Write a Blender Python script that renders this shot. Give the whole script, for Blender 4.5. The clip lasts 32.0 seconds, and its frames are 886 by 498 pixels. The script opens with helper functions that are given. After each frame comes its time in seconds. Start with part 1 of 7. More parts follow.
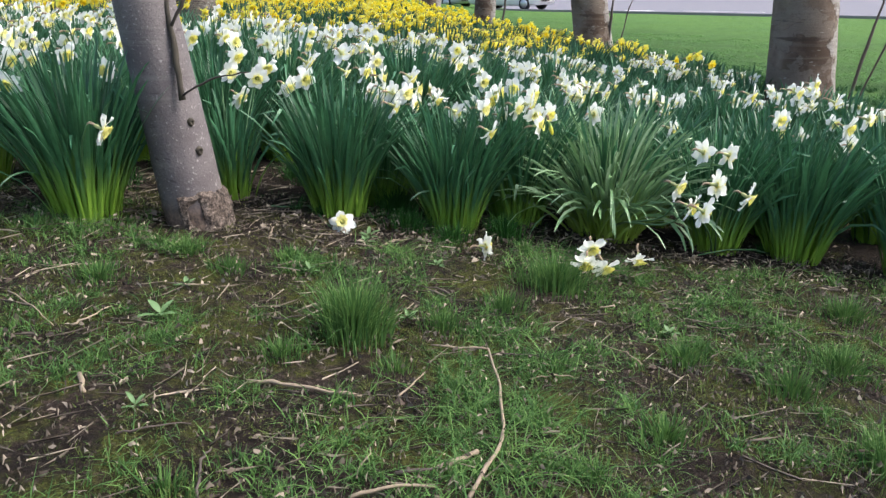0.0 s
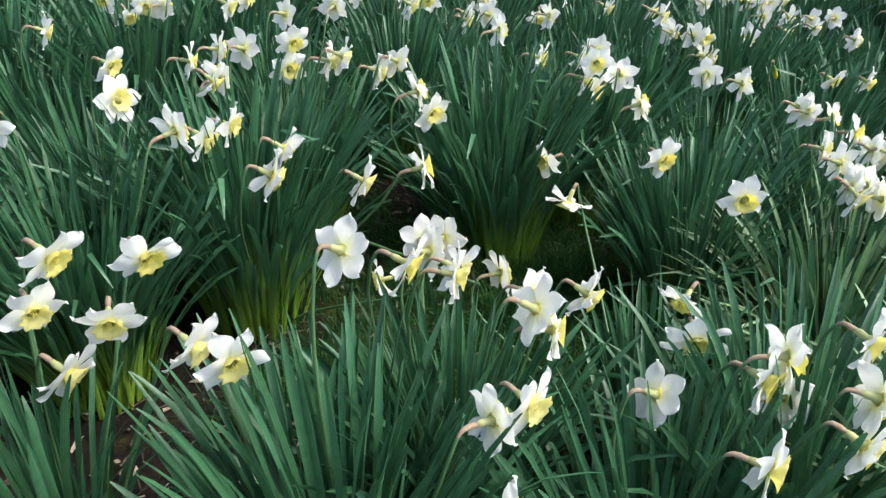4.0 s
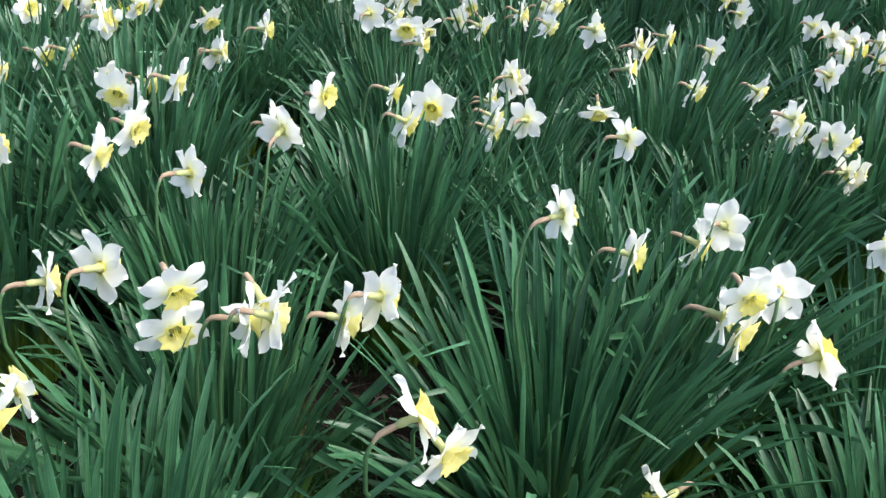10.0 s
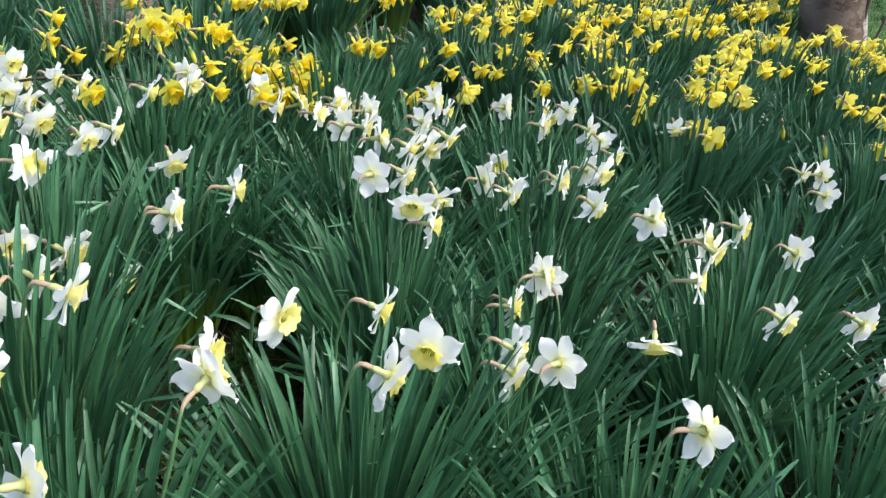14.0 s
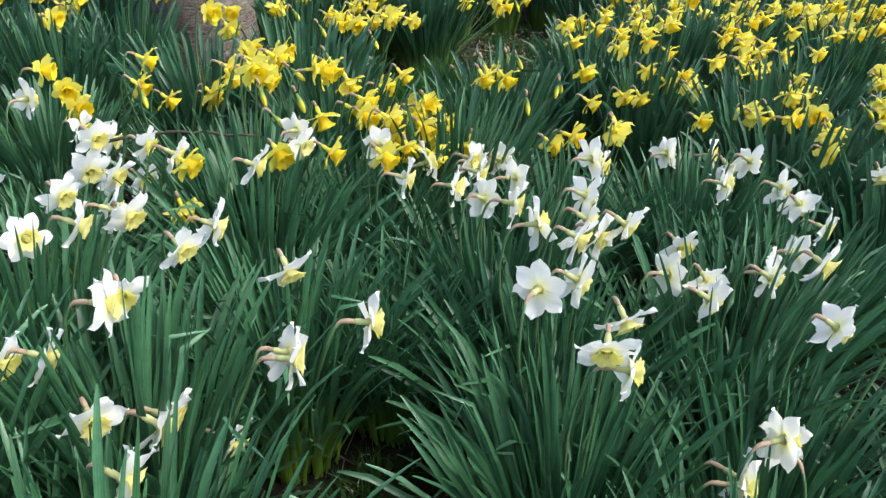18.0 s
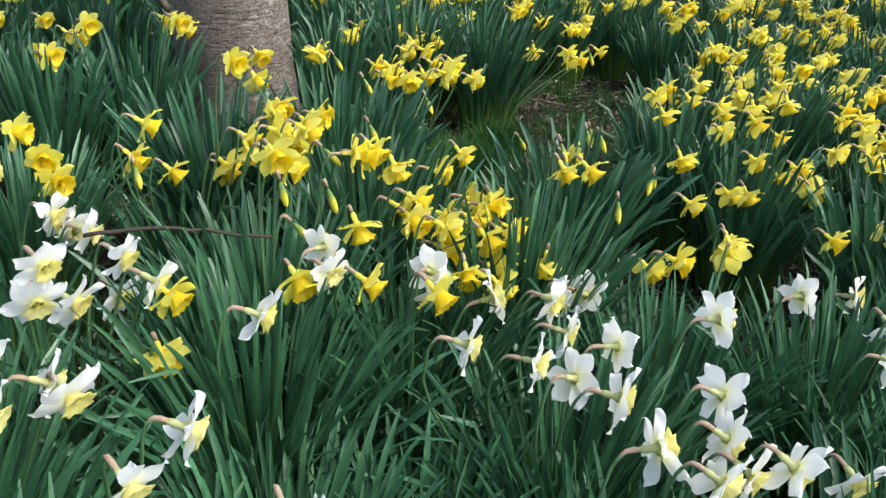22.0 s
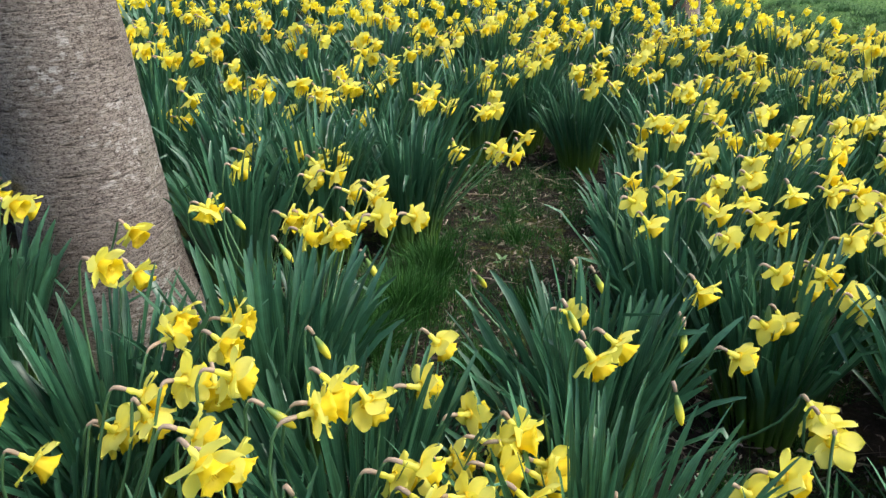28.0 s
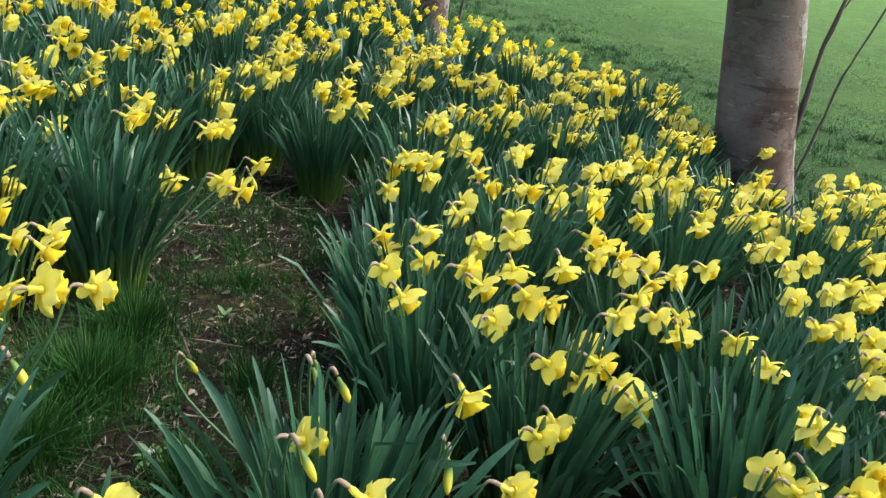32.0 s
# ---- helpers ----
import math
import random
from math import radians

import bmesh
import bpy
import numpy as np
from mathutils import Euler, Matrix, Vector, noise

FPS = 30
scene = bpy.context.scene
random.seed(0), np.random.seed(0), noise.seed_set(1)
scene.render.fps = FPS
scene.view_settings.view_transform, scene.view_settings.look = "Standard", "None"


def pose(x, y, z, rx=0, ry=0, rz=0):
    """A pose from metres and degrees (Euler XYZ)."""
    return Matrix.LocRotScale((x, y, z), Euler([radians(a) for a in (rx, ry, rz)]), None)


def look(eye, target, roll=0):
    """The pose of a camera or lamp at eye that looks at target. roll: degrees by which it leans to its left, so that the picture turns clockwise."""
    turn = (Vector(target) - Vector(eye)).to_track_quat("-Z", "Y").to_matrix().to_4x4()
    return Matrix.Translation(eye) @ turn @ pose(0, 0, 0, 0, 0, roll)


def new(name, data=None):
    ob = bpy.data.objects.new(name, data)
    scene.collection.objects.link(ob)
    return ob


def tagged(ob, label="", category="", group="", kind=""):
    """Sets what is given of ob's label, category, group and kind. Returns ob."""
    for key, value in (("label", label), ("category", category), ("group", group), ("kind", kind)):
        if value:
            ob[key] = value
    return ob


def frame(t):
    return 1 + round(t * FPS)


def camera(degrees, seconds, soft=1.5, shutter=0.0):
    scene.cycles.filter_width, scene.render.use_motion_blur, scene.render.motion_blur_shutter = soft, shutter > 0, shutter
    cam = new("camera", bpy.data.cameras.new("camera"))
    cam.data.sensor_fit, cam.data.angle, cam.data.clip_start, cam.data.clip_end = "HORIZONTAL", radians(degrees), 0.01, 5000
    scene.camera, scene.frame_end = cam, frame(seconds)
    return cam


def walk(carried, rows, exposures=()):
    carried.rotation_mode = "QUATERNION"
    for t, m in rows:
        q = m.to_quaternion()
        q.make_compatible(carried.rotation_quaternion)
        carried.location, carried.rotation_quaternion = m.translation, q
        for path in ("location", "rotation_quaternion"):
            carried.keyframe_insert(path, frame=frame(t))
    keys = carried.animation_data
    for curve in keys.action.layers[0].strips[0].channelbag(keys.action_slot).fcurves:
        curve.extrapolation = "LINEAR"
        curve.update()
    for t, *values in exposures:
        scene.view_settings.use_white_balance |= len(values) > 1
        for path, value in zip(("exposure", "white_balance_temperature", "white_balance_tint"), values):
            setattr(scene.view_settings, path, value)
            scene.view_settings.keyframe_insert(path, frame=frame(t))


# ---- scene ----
cam = camera(56.2, 32.0, 1.4)
METRES, EYE, TILT, LEAN, TURN = 6.1, 0.9, -17.5, 0.0, 0.0
ROWS = [
    (0.0, 0.0, 0.0, 0.0, -0.0, 0.0, -0.0),
    (0.5, -0.0051, 0.0479, 0.0296, 1.15, -1.67, -0.18),
    (1.0, -0.0024, 0.1016, 0.0561, 3.54, -2.9, 0.74),
    (1.5, -0.0167, 0.1604, 0.0829, 1.81, -5.12, 1.06),
    (2.0, -0.0108, 0.2155, 0.109, 0.33, -6.06, 0.49),
    (2.5, -0.0167, 0.2629, 0.131, 1.98, -7.36, -0.02),
    (3.0, -0.0277, 0.3064, 0.144, 3.14, -10.63, 0.63),
    (3.5, -0.0289, 0.3146, 0.1476, 3.21, -11.37, 0.68),
    (5.5, -0.0265, 0.3734, 0.164, 4.02, -12.44, -1.17),
    (6.0, -0.0256, 0.3864, 0.1702, 4.37, -12.41, -1.77),
    (6.5, -0.0246, 0.3979, 0.1727, 4.66, -12.66, -2.08),
    (7.0, -0.0261, 0.4101, 0.1727, 4.76, -13.18, -1.99),
    (7.5, -0.028, 0.4205, 0.174, 4.69, -13.68, -1.64),
    (8.0, -0.0316, 0.437, 0.1794, 4.37, -14.38, -0.88),
    (8.5, -0.0349, 0.4541, 0.1896, 3.96, -15.06, -0.06),
    (9.0, -0.037, 0.4633, 0.1982, 3.54, -14.94, 0.64),
    (9.5, -0.0392, 0.4704, 0.2022, 3.3, -14.57, 1.0),
    (10.0, -0.0414, 0.4823, 0.2067, 3.33, -13.81, 0.99),
    (10.5, -0.0433, 0.4948, 0.2111, 3.58, -12.53, 0.39),
    (11.0, -0.0448, 0.5105, 0.2158, 3.88, -11.01, -0.58),
    (11.5, -0.0446, 0.5236, 0.2214, 4.19, -10.08, -1.32),
    (12.0, -0.0417, 0.5365, 0.229, 4.49, -8.9, -2.31),
    (12.5, -0.0393, 0.5462, 0.2339, 4.71, -8.08, -3.1),
    (13.0, -0.0388, 0.553, 0.2355, 4.92, -7.88, -3.7),
    (13.5, -0.0401, 0.5577, 0.2358, 5.16, -8.04, -3.92),
    (15.5, -0.0597, 0.5965, 0.246, 7.73, -10.06, -3.55),
    (16.0, -0.0655, 0.6035, 0.2547, 8.53, -10.27, -3.22),
    (16.5, -0.0686, 0.6079, 0.2602, 9.24, -10.25, -2.86),
    (17.0, -0.0719, 0.6144, 0.2626, 10.0, -10.28, -2.71),
    (17.5, -0.0744, 0.6189, 0.2642, 10.58, -10.24, -2.66),
    (18.0, -0.0776, 0.6279, 0.266, 11.37, -10.27, -2.73),
    (18.5, -0.0827, 0.6391, 0.2668, 12.08, -10.32, -3.04),
    (19.0, -0.0881, 0.6541, 0.2698, 12.69, -10.34, -3.44),
    (19.5, -0.0904, 0.6667, 0.2745, 13.04, -10.27, -3.93),
    (20.0, -0.0939, 0.6819, 0.2823, 13.35, -10.12, -4.63),
    (20.5, -0.0963, 0.6905, 0.2886, 13.61, -9.83, -5.37),
    (21.0, -0.1003, 0.6969, 0.2911, 13.82, -9.67, -6.0),
    (21.5, -0.1035, 0.7008, 0.2921, 13.94, -9.61, -6.3),
    (22.0, -0.1075, 0.7061, 0.2934, 14.08, -9.58, -6.49),
    (22.5, -0.1114, 0.7125, 0.2946, 14.13, -9.64, -6.5),
    (23.0, -0.1179, 0.7248, 0.2955, 14.07, -9.75, -6.25),
    (23.5, -0.1255, 0.7341, 0.2983, 13.84, -9.74, -5.87),
    (24.0, -0.1393, 0.7441, 0.3052, 13.23, -9.65, -5.17),
    (24.5, -0.1487, 0.753, 0.313, 12.5, -9.41, -4.19),
    (25.0, -0.1526, 0.7575, 0.3175, 11.51, -8.98, -3.12),
    (25.5, -0.1527, 0.7618, 0.3207, 10.79, -8.72, -2.3),
    (27.5, -0.1559, 0.7812, 0.3288, 6.33, -6.68, 1.1),
    (28.0, -0.1566, 0.7906, 0.3308, 4.81, -6.11, 1.58),
    (28.5, -0.1553, 0.8029, 0.3326, 3.14, -5.65, 1.98),
    (29.0, -0.153, 0.8168, 0.3354, 1.36, -5.4, 2.13),
    (29.5, -0.1518, 0.8259, 0.3387, 0.05, -5.32, 1.9),
    (30.0, -0.148, 0.8403, 0.3456, -2.59, -5.25, -0.61),
    (30.5, -0.1504, 0.8382, 0.3484, -4.43, -5.12, -5.61),
    (31.0, -0.1427, 0.8407, 0.347, -9.65, -5.28, -3.4),
    (31.5, -0.1413, 0.8408, 0.3466, -13.76, -5.43, -1.7),
    (32.0, -0.1515, 0.8599, 0.349, -12.73, -6.18, -1.94),
]
walk(cam, [(t, pose(0, 0, EYE, TILT, LEAN, TURN) @ pose(METRES * x, METRES * y, METRES * z, 90 + pitch, roll, yaw)) for t, x, y, z, yaw, pitch, roll in ROWS],
     exposures=((0.0, 1.55), (2.0, 1.83), (3.0, 1.42), (6.0, 1.57), (9.0, 1.70), (12.0, 1.72), (16.0, 1.67), (20.0, 1.62), (24.0, 1.58), (25.0, 1.59), (28.0, 1.70), (30.0, 1.64), (32.0, 1.66)))

# ---- light ----
world = bpy.data.worlds.new("sky")
scene.world = world
world.use_nodes = True
wn = world.node_tree.nodes
wl = world.node_tree.links
sky = wn.new("ShaderNodeTexSky")
sky.sky_type, sky.sun_disc = "NISHITA", False
SUN_UP, SUN_ROUND = 52.0, 94.0
sky.sun_elevation, sky.sun_rotation = radians(SUN_UP), radians(SUN_ROUND)
sky.air_density, sky.dust_density, sky.ozone_density = 0.8, 4.0, 1.0
wn["Background"].inputs["Strength"].default_value = 0.125
wl.new(sky.outputs["Color"], wn["Background"].inputs["Color"])
sun = new("sun", bpy.data.lights.new("sun", "SUN"))
sun.data.energy, sun.data.angle, sun.data.color = 1.2, radians(30), (1.0, 0.985, 0.955)
a = radians(SUN_ROUND)
sun.matrix_world = look((0, 0, 30), (-math.sin(a) * math.cos(radians(SUN_UP)), -math.cos(a) * math.cos(radians(SUN_UP)), 30 - math.sin(radians(SUN_UP))))


# ---- materials ----
class Mat:
    """A small builder for node materials."""

    def __init__(self, name, rough=0.6, metal=0.0):
        self.m = bpy.data.materials.new(name)
        self.m.use_nodes = True
        self.t = self.m.node_tree
        self.b = self.t.nodes["Principled BSDF"]
        self.b.inputs["Roughness"].default_value = rough
        self.b.inputs["Metallic"].default_value = metal
        self.co = self.t.nodes.new("ShaderNodeTexCoord").outputs["Object"]

    def node(self, kind, **inputs):
        n = self.t.nodes.new(kind)
        for k, v in inputs.items():
            self.put(n.inputs[k.replace("_", " ")], v)
        return n

    def put(self, socket, v):
        if isinstance(v, bpy.types.NodeSocket):
            self.t.links.new(v, socket)
        else:
            socket.default_value = v

    def world(self):
        return self.t.nodes.new("ShaderNodeNewGeometry").outputs["Position"]

    def noise(self, scale, detail=4.0, rough=0.55, vec=None, stretch=None):
        vec = vec or self.co
        if stretch:
            mp = self.node("ShaderNodeMapping", Vector=vec)
            mp.inputs["Scale"].default_value = stretch
            vec = mp.outputs["Vector"]
        return self.node("ShaderNodeTexNoise", Vector=vec, Scale=scale, Detail=detail, Roughness=rough).outputs["Fac"]

    def ramp(self, fac, stops):
        n = self.node("ShaderNodeValToRGB", Fac=fac)
        e = n.color_ramp.elements
        while len(e) < len(stops):
            e.new(0.5)
        for k, (p, c) in enumerate(stops):
            e[k].position = p
            e[k].color = (*c, 1) if not isinstance(c, float) else (c, c, c, 1)
        return n.outputs["Color"]

    def mix(self, fac, a, b, blend="MIX"):
        n = self.t.nodes.new("ShaderNodeMix")
        n.data_type, n.blend_type = "RGBA", blend
        self.put(n.inputs["Factor"], fac)
        for s, v in ((n.inputs["A"], a), (n.inputs["B"], b)):
            self.put(s, (*v, 1) if isinstance(v, tuple) and len(v) == 3 else v)
        return n.outputs["Result"]

    def maths(self, op, a, b=0.0):
        n = self.t.nodes.new("ShaderNodeMath")
        n.operation = op
        n.inputs[2].default_value = 0.5
        self.put(n.inputs[0], a)
        self.put(n.inputs[1], b)
        return n.outputs["Value"]

    def attribute(self, name):
        n = self.t.nodes.new("ShaderNodeAttribute")
        n.attribute_name = name
        return n.outputs["Fac"]

    def island(self):
        return self.t.nodes.new("ShaderNodeNewGeometry").outputs["Random Per Island"]

    def chance(self):
        return self.t.nodes.new("ShaderNodeObjectInfo").outputs["Random"]

    def bump(self, height, strength=0.3, dist=0.002):
        n = self.node("ShaderNodeBump", Height=height, Strength=strength, Distance=dist)
        self.put(self.b.inputs["Normal"], n.outputs["Normal"])

    def done(self, colour, thin=0.0):
        """thin: the share of light that a leaf or petal lets through."""
        self.put(self.b.inputs["Base Color"], (*colour, 1) if isinstance(colour, tuple) else colour)
        if thin:
            tr = self.node("ShaderNodeBsdfTranslucent")
            self.put(tr.inputs["Color"], (*colour, 1) if isinstance(colour, tuple) else colour)
            mx = self.t.nodes.new("ShaderNodeMixShader")
            mx.inputs[0].default_value = thin
            self.t.links.new(self.b.outputs[0], mx.inputs[1])
            self.t.links.new(tr.outputs[0], mx.inputs[2])
            self.t.links.new(mx.outputs[0], self.t.nodes["Material Output"].inputs["Surface"])
        return self.m


def leaf_material(name, deep, fresh, tint, base, rough):
    m = Mat(name, rough)
    along = m.attribute("along")
    c = m.mix(m.ramp(m.island(), [(0.0, 0.0), (0.45, 0.25), (0.8, 0.6), (1.0, 1.0)]), deep, fresh)
    bloom = m.maths("FRACT", m.maths("MULTIPLY", m.island(), 37.0))
    c = m.mix(m.ramp(bloom, [(0.62, 0.0), (1.0, 0.75)]), c, tuple(min(v * 2.2, 0.5) for v in tint))
    c = m.mix(m.maths("MULTIPLY", m.noise(26, 3, vec=m.world()), 0.5), c, tint)
    side = m.attribute("side")
    rib = m.maths("MULTIPLY_ADD", m.maths("SINE", m.maths("ADD", m.maths("MULTIPLY", side, 24.0), m.maths("MULTIPLY", m.island(), 60.0))), 0.5)
    c = m.mix(m.maths("MULTIPLY", m.ramp(rib, [(0.0, 0.0), (1.0, 1.0)]), 0.38), c, tuple(min(v * 2.1, 0.5) for v in tint))
    c = m.mix(m.ramp(m.maths("ABSOLUTE", m.maths("SUBTRACT", side, 0.5)), [(0.40, 0.0), (0.5, 0.45)]), c, tuple(min(v * 1.9, 0.5) for v in tint))
    c = m.mix(m.ramp(m.noise(55, 3, vec=m.world()), [(0.40, 0.22), (0.52, 0.0)]), c, deep)
    c = m.mix(m.ramp(along, [(0.0, 1.0), (0.2, 0.85), (0.5, 0.0)]), c, base)
    m.bump(rib, 0.12, 0.001)
    m.b.inputs["Specular IOR Level"].default_value = 0.6
    return m.done(c, 0.22)


LEAF = leaf_material("daffodil_leaf", (0.009, 0.047, 0.014), (0.048, 0.155, 0.062), (0.042, 0.125, 0.062), (0.24, 0.42, 0.045), 0.40)
BLUE_LEAF = leaf_material("blue_green_daffodil_leaf", (0.008, 0.038, 0.014), (0.042, 0.125, 0.055), (0.032, 0.100, 0.052), (0.12, 0.23, 0.035), 0.38)
PALE_LEAF = leaf_material("pale_daffodil_leaf", (0.065, 0.18, 0.055), (0.17, 0.34, 0.12), (0.18, 0.30, 0.155), (0.34, 0.50, 0.065), 0.4)

m = Mat("green_stalk", 0.45)
STALK = m.done(m.mix(m.noise(60), (0.045, 0.12, 0.05), (0.09, 0.19, 0.075)), 0.08)
m = Mat("papery_spathe", 0.7)
m.bump(m.noise(300), 0.4)
SPATHE = m.done(m.mix(m.noise(90), (0.24, 0.165, 0.10), (0.43, 0.335, 0.235)), 0.15)
m = Mat("flower_tube", 0.5)
TUBE_W = m.done(m.mix(m.noise(80), (0.40, 0.46, 0.15), (0.58, 0.60, 0.30)), 0.3)


def petal_material(name, inner, outer, heart, rough=0.55, thin=0.55):
    m = Mat(name, rough)
    c = m.mix(m.chance(), inner, outer)
    vein = m.noise(160, 3, stretch=(0.15, 1, 1))
    c = m.mix(m.ramp(vein, [(0.35, 0.0), (0.75, 0.35)]), c, tuple(v * 0.86 for v in outer))
    c = m.mix(m.ramp(m.attribute("along"), [(0.0, 0.8), (0.38, 0.0)]), c, heart)
    m.bump(vein, 0.25, 0.001)
    return m.done(c, thin)


WHITE_PETAL = petal_material("white_petal", (0.90, 0.92, 0.86), (0.93, 0.95, 0.91), (0.88, 0.90, 0.50), thin=0.45)
YELLOW_PETAL = petal_material("yellow_petal", (0.90, 0.84, 0.10), (0.92, 0.88, 0.20), (0.88, 0.78, 0.06))
CREAM_CUP = petal_material("pale_yellow_cup", (0.95, 0.90, 0.34), (0.96, 0.93, 0.52), (0.94, 0.84, 0.20), thin=0.65)
GOLD_CUP = petal_material("golden_trumpet", (0.90, 0.73, 0.03), (0.92, 0.80, 0.05), (0.88, 0.67, 0.02), thin=0.6)

# bark: grey, with pale cross bands, dark pores and flaking patches
m = Mat("grey_bark", 0.88)
c = m.ramp(m.noise(4, 6), [(0.3, (0.135, 0.112, 0.092)), (0.55, (0.195, 0.170, 0.145)), (0.75, (0.265, 0.24, 0.21))])
wrinkle = m.noise(80, 6, 0.7, stretch=(0.40, 0.40, 1.4))
grain = m.noise(170, 4, 0.8, stretch=(0.8, 0.8, 1.3))
c = m.mix(m.ramp(wrinkle, [(0.40, 0.6), (0.45, 0.0)]), c, (0.034, 0.028, 0.023))
c = m.mix(m.ramp(wrinkle, [(0.53, 0.0), (0.64, 0.55)]), c, (0.28, 0.26, 0.235))
c = m.mix(m.ramp(grain, [(0.42, 0.95), (0.47, 0.0)]), c, (0.04, 0.032, 0.027))
c = m.mix(m.ramp(grain, [(0.54, 0.0), (0.70, 0.5)]), c, (0.30, 0.28, 0.255))
crack = m.noise(58, 3, 0.6, stretch=(0.28, 0.28, 1.9))
c = m.mix(m.ramp(crack, [(0.345, 0.85), (0.365, 0.0)]), c, (0.016, 0.013, 0.011))
lichen = m.noise(42, 6, 0.72, stretch=(0.8, 0.8, 1.3))
c = m.mix(m.maths("MULTIPLY", m.ramp(lichen, [(0.555, 0.0), (0.575, 0.8)]), m.ramp(m.noise(4.5, 3), [(0.46, 0.0), (0.56, 1.0)])), c, (0.36, 0.35, 0.32))
band = m.noise(10, 4, 0.6, stretch=(0.10, 0.10, 1.9))
c = m.mix(m.ramp(band, [(0.60, 0.0), (0.67, 0.6)]), c, (0.065, 0.050, 0.042))
c = m.mix(m.ramp(m.noise(2.3, 5), [(0.52, 0.0), (0.68, 0.45)]), c, (0.11, 0.112, 0.06))
m.bump(m.maths("ADD", m.maths("MULTIPLY", m.maths("ADD", wrinkle, crack), 1.0), m.maths("ADD", m.maths("MULTIPLY", grain, 0.5), m.maths("MULTIPLY", band, -0.4))), 1.0, 0.008)
m.b.inputs["Specular IOR Level"].default_value = 0.15
BARK = m.done(c)
# smoother brown-grey bark with broad flaking patches, pale dashes and faint rings
m = Mat("flaking_bark", 0.85)
n1 = m.noise(3.0, 5, 0.6, stretch=(1.0, 1.0, 0.7))
c = m.ramp(n1, [(0.38, (0.078, 0.052, 0.037)), (0.5, (0.150, 0.108, 0.082)), (0.62, (0.235, 0.185, 0.148))])
flake = m.noise(3.4, 7, 0.66, stretch=(0.7, 0.7, 1.3))
c = m.mix(m.ramp(flake, [(0.50, 0.0), (0.515, 0.6), (0.60, 0.5)]), c, (0.20, 0.165, 0.135))
c = m.mix(m.ramp(flake, [(0.490, 0.0), (0.50, 0.45), (0.510, 0.0)]), c, (0.045, 0.033, 0.026))
scar = m.noise(11, 5, 0.6, stretch=(0.22, 0.22, 2.0))
c = m.mix(m.ramp(scar, [(0.60, 0.0), (0.66, 0.7)]), c, (0.060, 0.043, 0.033))
ring = m.noise(14, 5, 0.6, stretch=(0.08, 0.08, 1.9))
c = m.mix(m.ramp(ring, [(0.56, 0.0), (0.68, 0.35)]), c, (0.23, 0.20, 0.165))
dash = m.noise(32, 3, stretch=(0.3, 0.3, 2.0))
c = m.mix(m.ramp(dash, [(0.66, 0.0), (0.70, 0.8)]), c, (0.33, 0.31, 0.28))
# pale outer bark on the sun side; part of its paleness is painted sunlight
outer = m.maths("ADD", m.attribute("sun_side"), m.maths("MULTIPLY", m.maths("SUBTRACT", m.noise(5, 5, 0.6), 0.5), 2.2))
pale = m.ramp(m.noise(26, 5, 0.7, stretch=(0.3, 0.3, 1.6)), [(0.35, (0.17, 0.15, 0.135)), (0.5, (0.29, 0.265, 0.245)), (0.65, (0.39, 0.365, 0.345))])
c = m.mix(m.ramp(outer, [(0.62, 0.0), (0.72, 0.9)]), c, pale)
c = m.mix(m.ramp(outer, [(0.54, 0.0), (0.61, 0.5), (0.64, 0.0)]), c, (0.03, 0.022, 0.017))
grain = m.noise(200, 4, 0.7)
c = m.mix(m.ramp(grain, [(0.38, 0.35), (0.50, 0.0)]), c, (0.05, 0.04, 0.033))
c = m.mix(m.ramp(m.noise(1.8, 4), [(0.50, 0.0), (0.66, 0.4)]), c, (0.105, 0.105, 0.055))
m.bump(m.maths("ADD", flake, m.maths("ADD", m.maths("MULTIPLY", ring, 0.4), m.maths("MULTIPLY", grain, 0.2))), 0.7, 0.012)
m.b.inputs["Specular IOR Level"].default_value = 0.15
FLAKING_BARK = m.done(c)
m = Mat("smooth_purple_bark", 0.75)
n1 = m.noise(9, 5)
c = m.ramp(n1, [(0.3, (0.085, 0.071, 0.073)), (0.7, (0.165, 0.143, 0.143))])
pore = m.noise(95, 3)
c = m.mix(m.ramp(m.noise(220, 4, 0.7), [(0.4, 0.5), (0.5, 0.0)]), c, (0.055, 0.044, 0.046))
c = m.mix(m.ramp(pore, [(0.62, 0.0), (0.68, 0.75)]), c, (0.31, 0.285, 0.28))
c = m.mix(m.ramp(m.noise(24, 4, 0.6, stretch=(0.10, 0.10, 1.6)), [(0.58, 0.0), (0.66, 0.5)]), c, (0.17, 0.155, 0.15))
c = m.mix(m.ramp(m.noise(30, 3, stretch=(0.5, 0.5, 2.0)), [(0.66, 0.0), (0.72, 0.7)]), c, (0.035, 0.027, 0.027))
c = m.mix(m.ramp(m.attribute("along"), [(0.0, 1.0), (0.040, 0.9), (0.052, 0.0)]), c, m.ramp(m.noise(55, 7, 0.7), [(0.35, (0.03, 0.02, 0.014)), (0.6, (0.15, 0.10, 0.07)), (0.75, (0.26, 0.19, 0.14))]))
m.bump(m.maths("ADD", pore, n1), 0.4, 0.004)
YOUNG_BARK = m.done(c)
m = Mat("twig_bark", 0.8)
TWIG = m.done(m.mix(m.noise(40), (0.045, 0.034, 0.03), (0.11, 0.085, 0.07)))
m = Mat("dark_twig_bark", 0.85)
DARK_TWIG = m.done(m.mix(m.noise(45), (0.026, 0.020, 0.014), (0.06, 0.05, 0.034)))
m = Mat("dry_twig", 0.8)
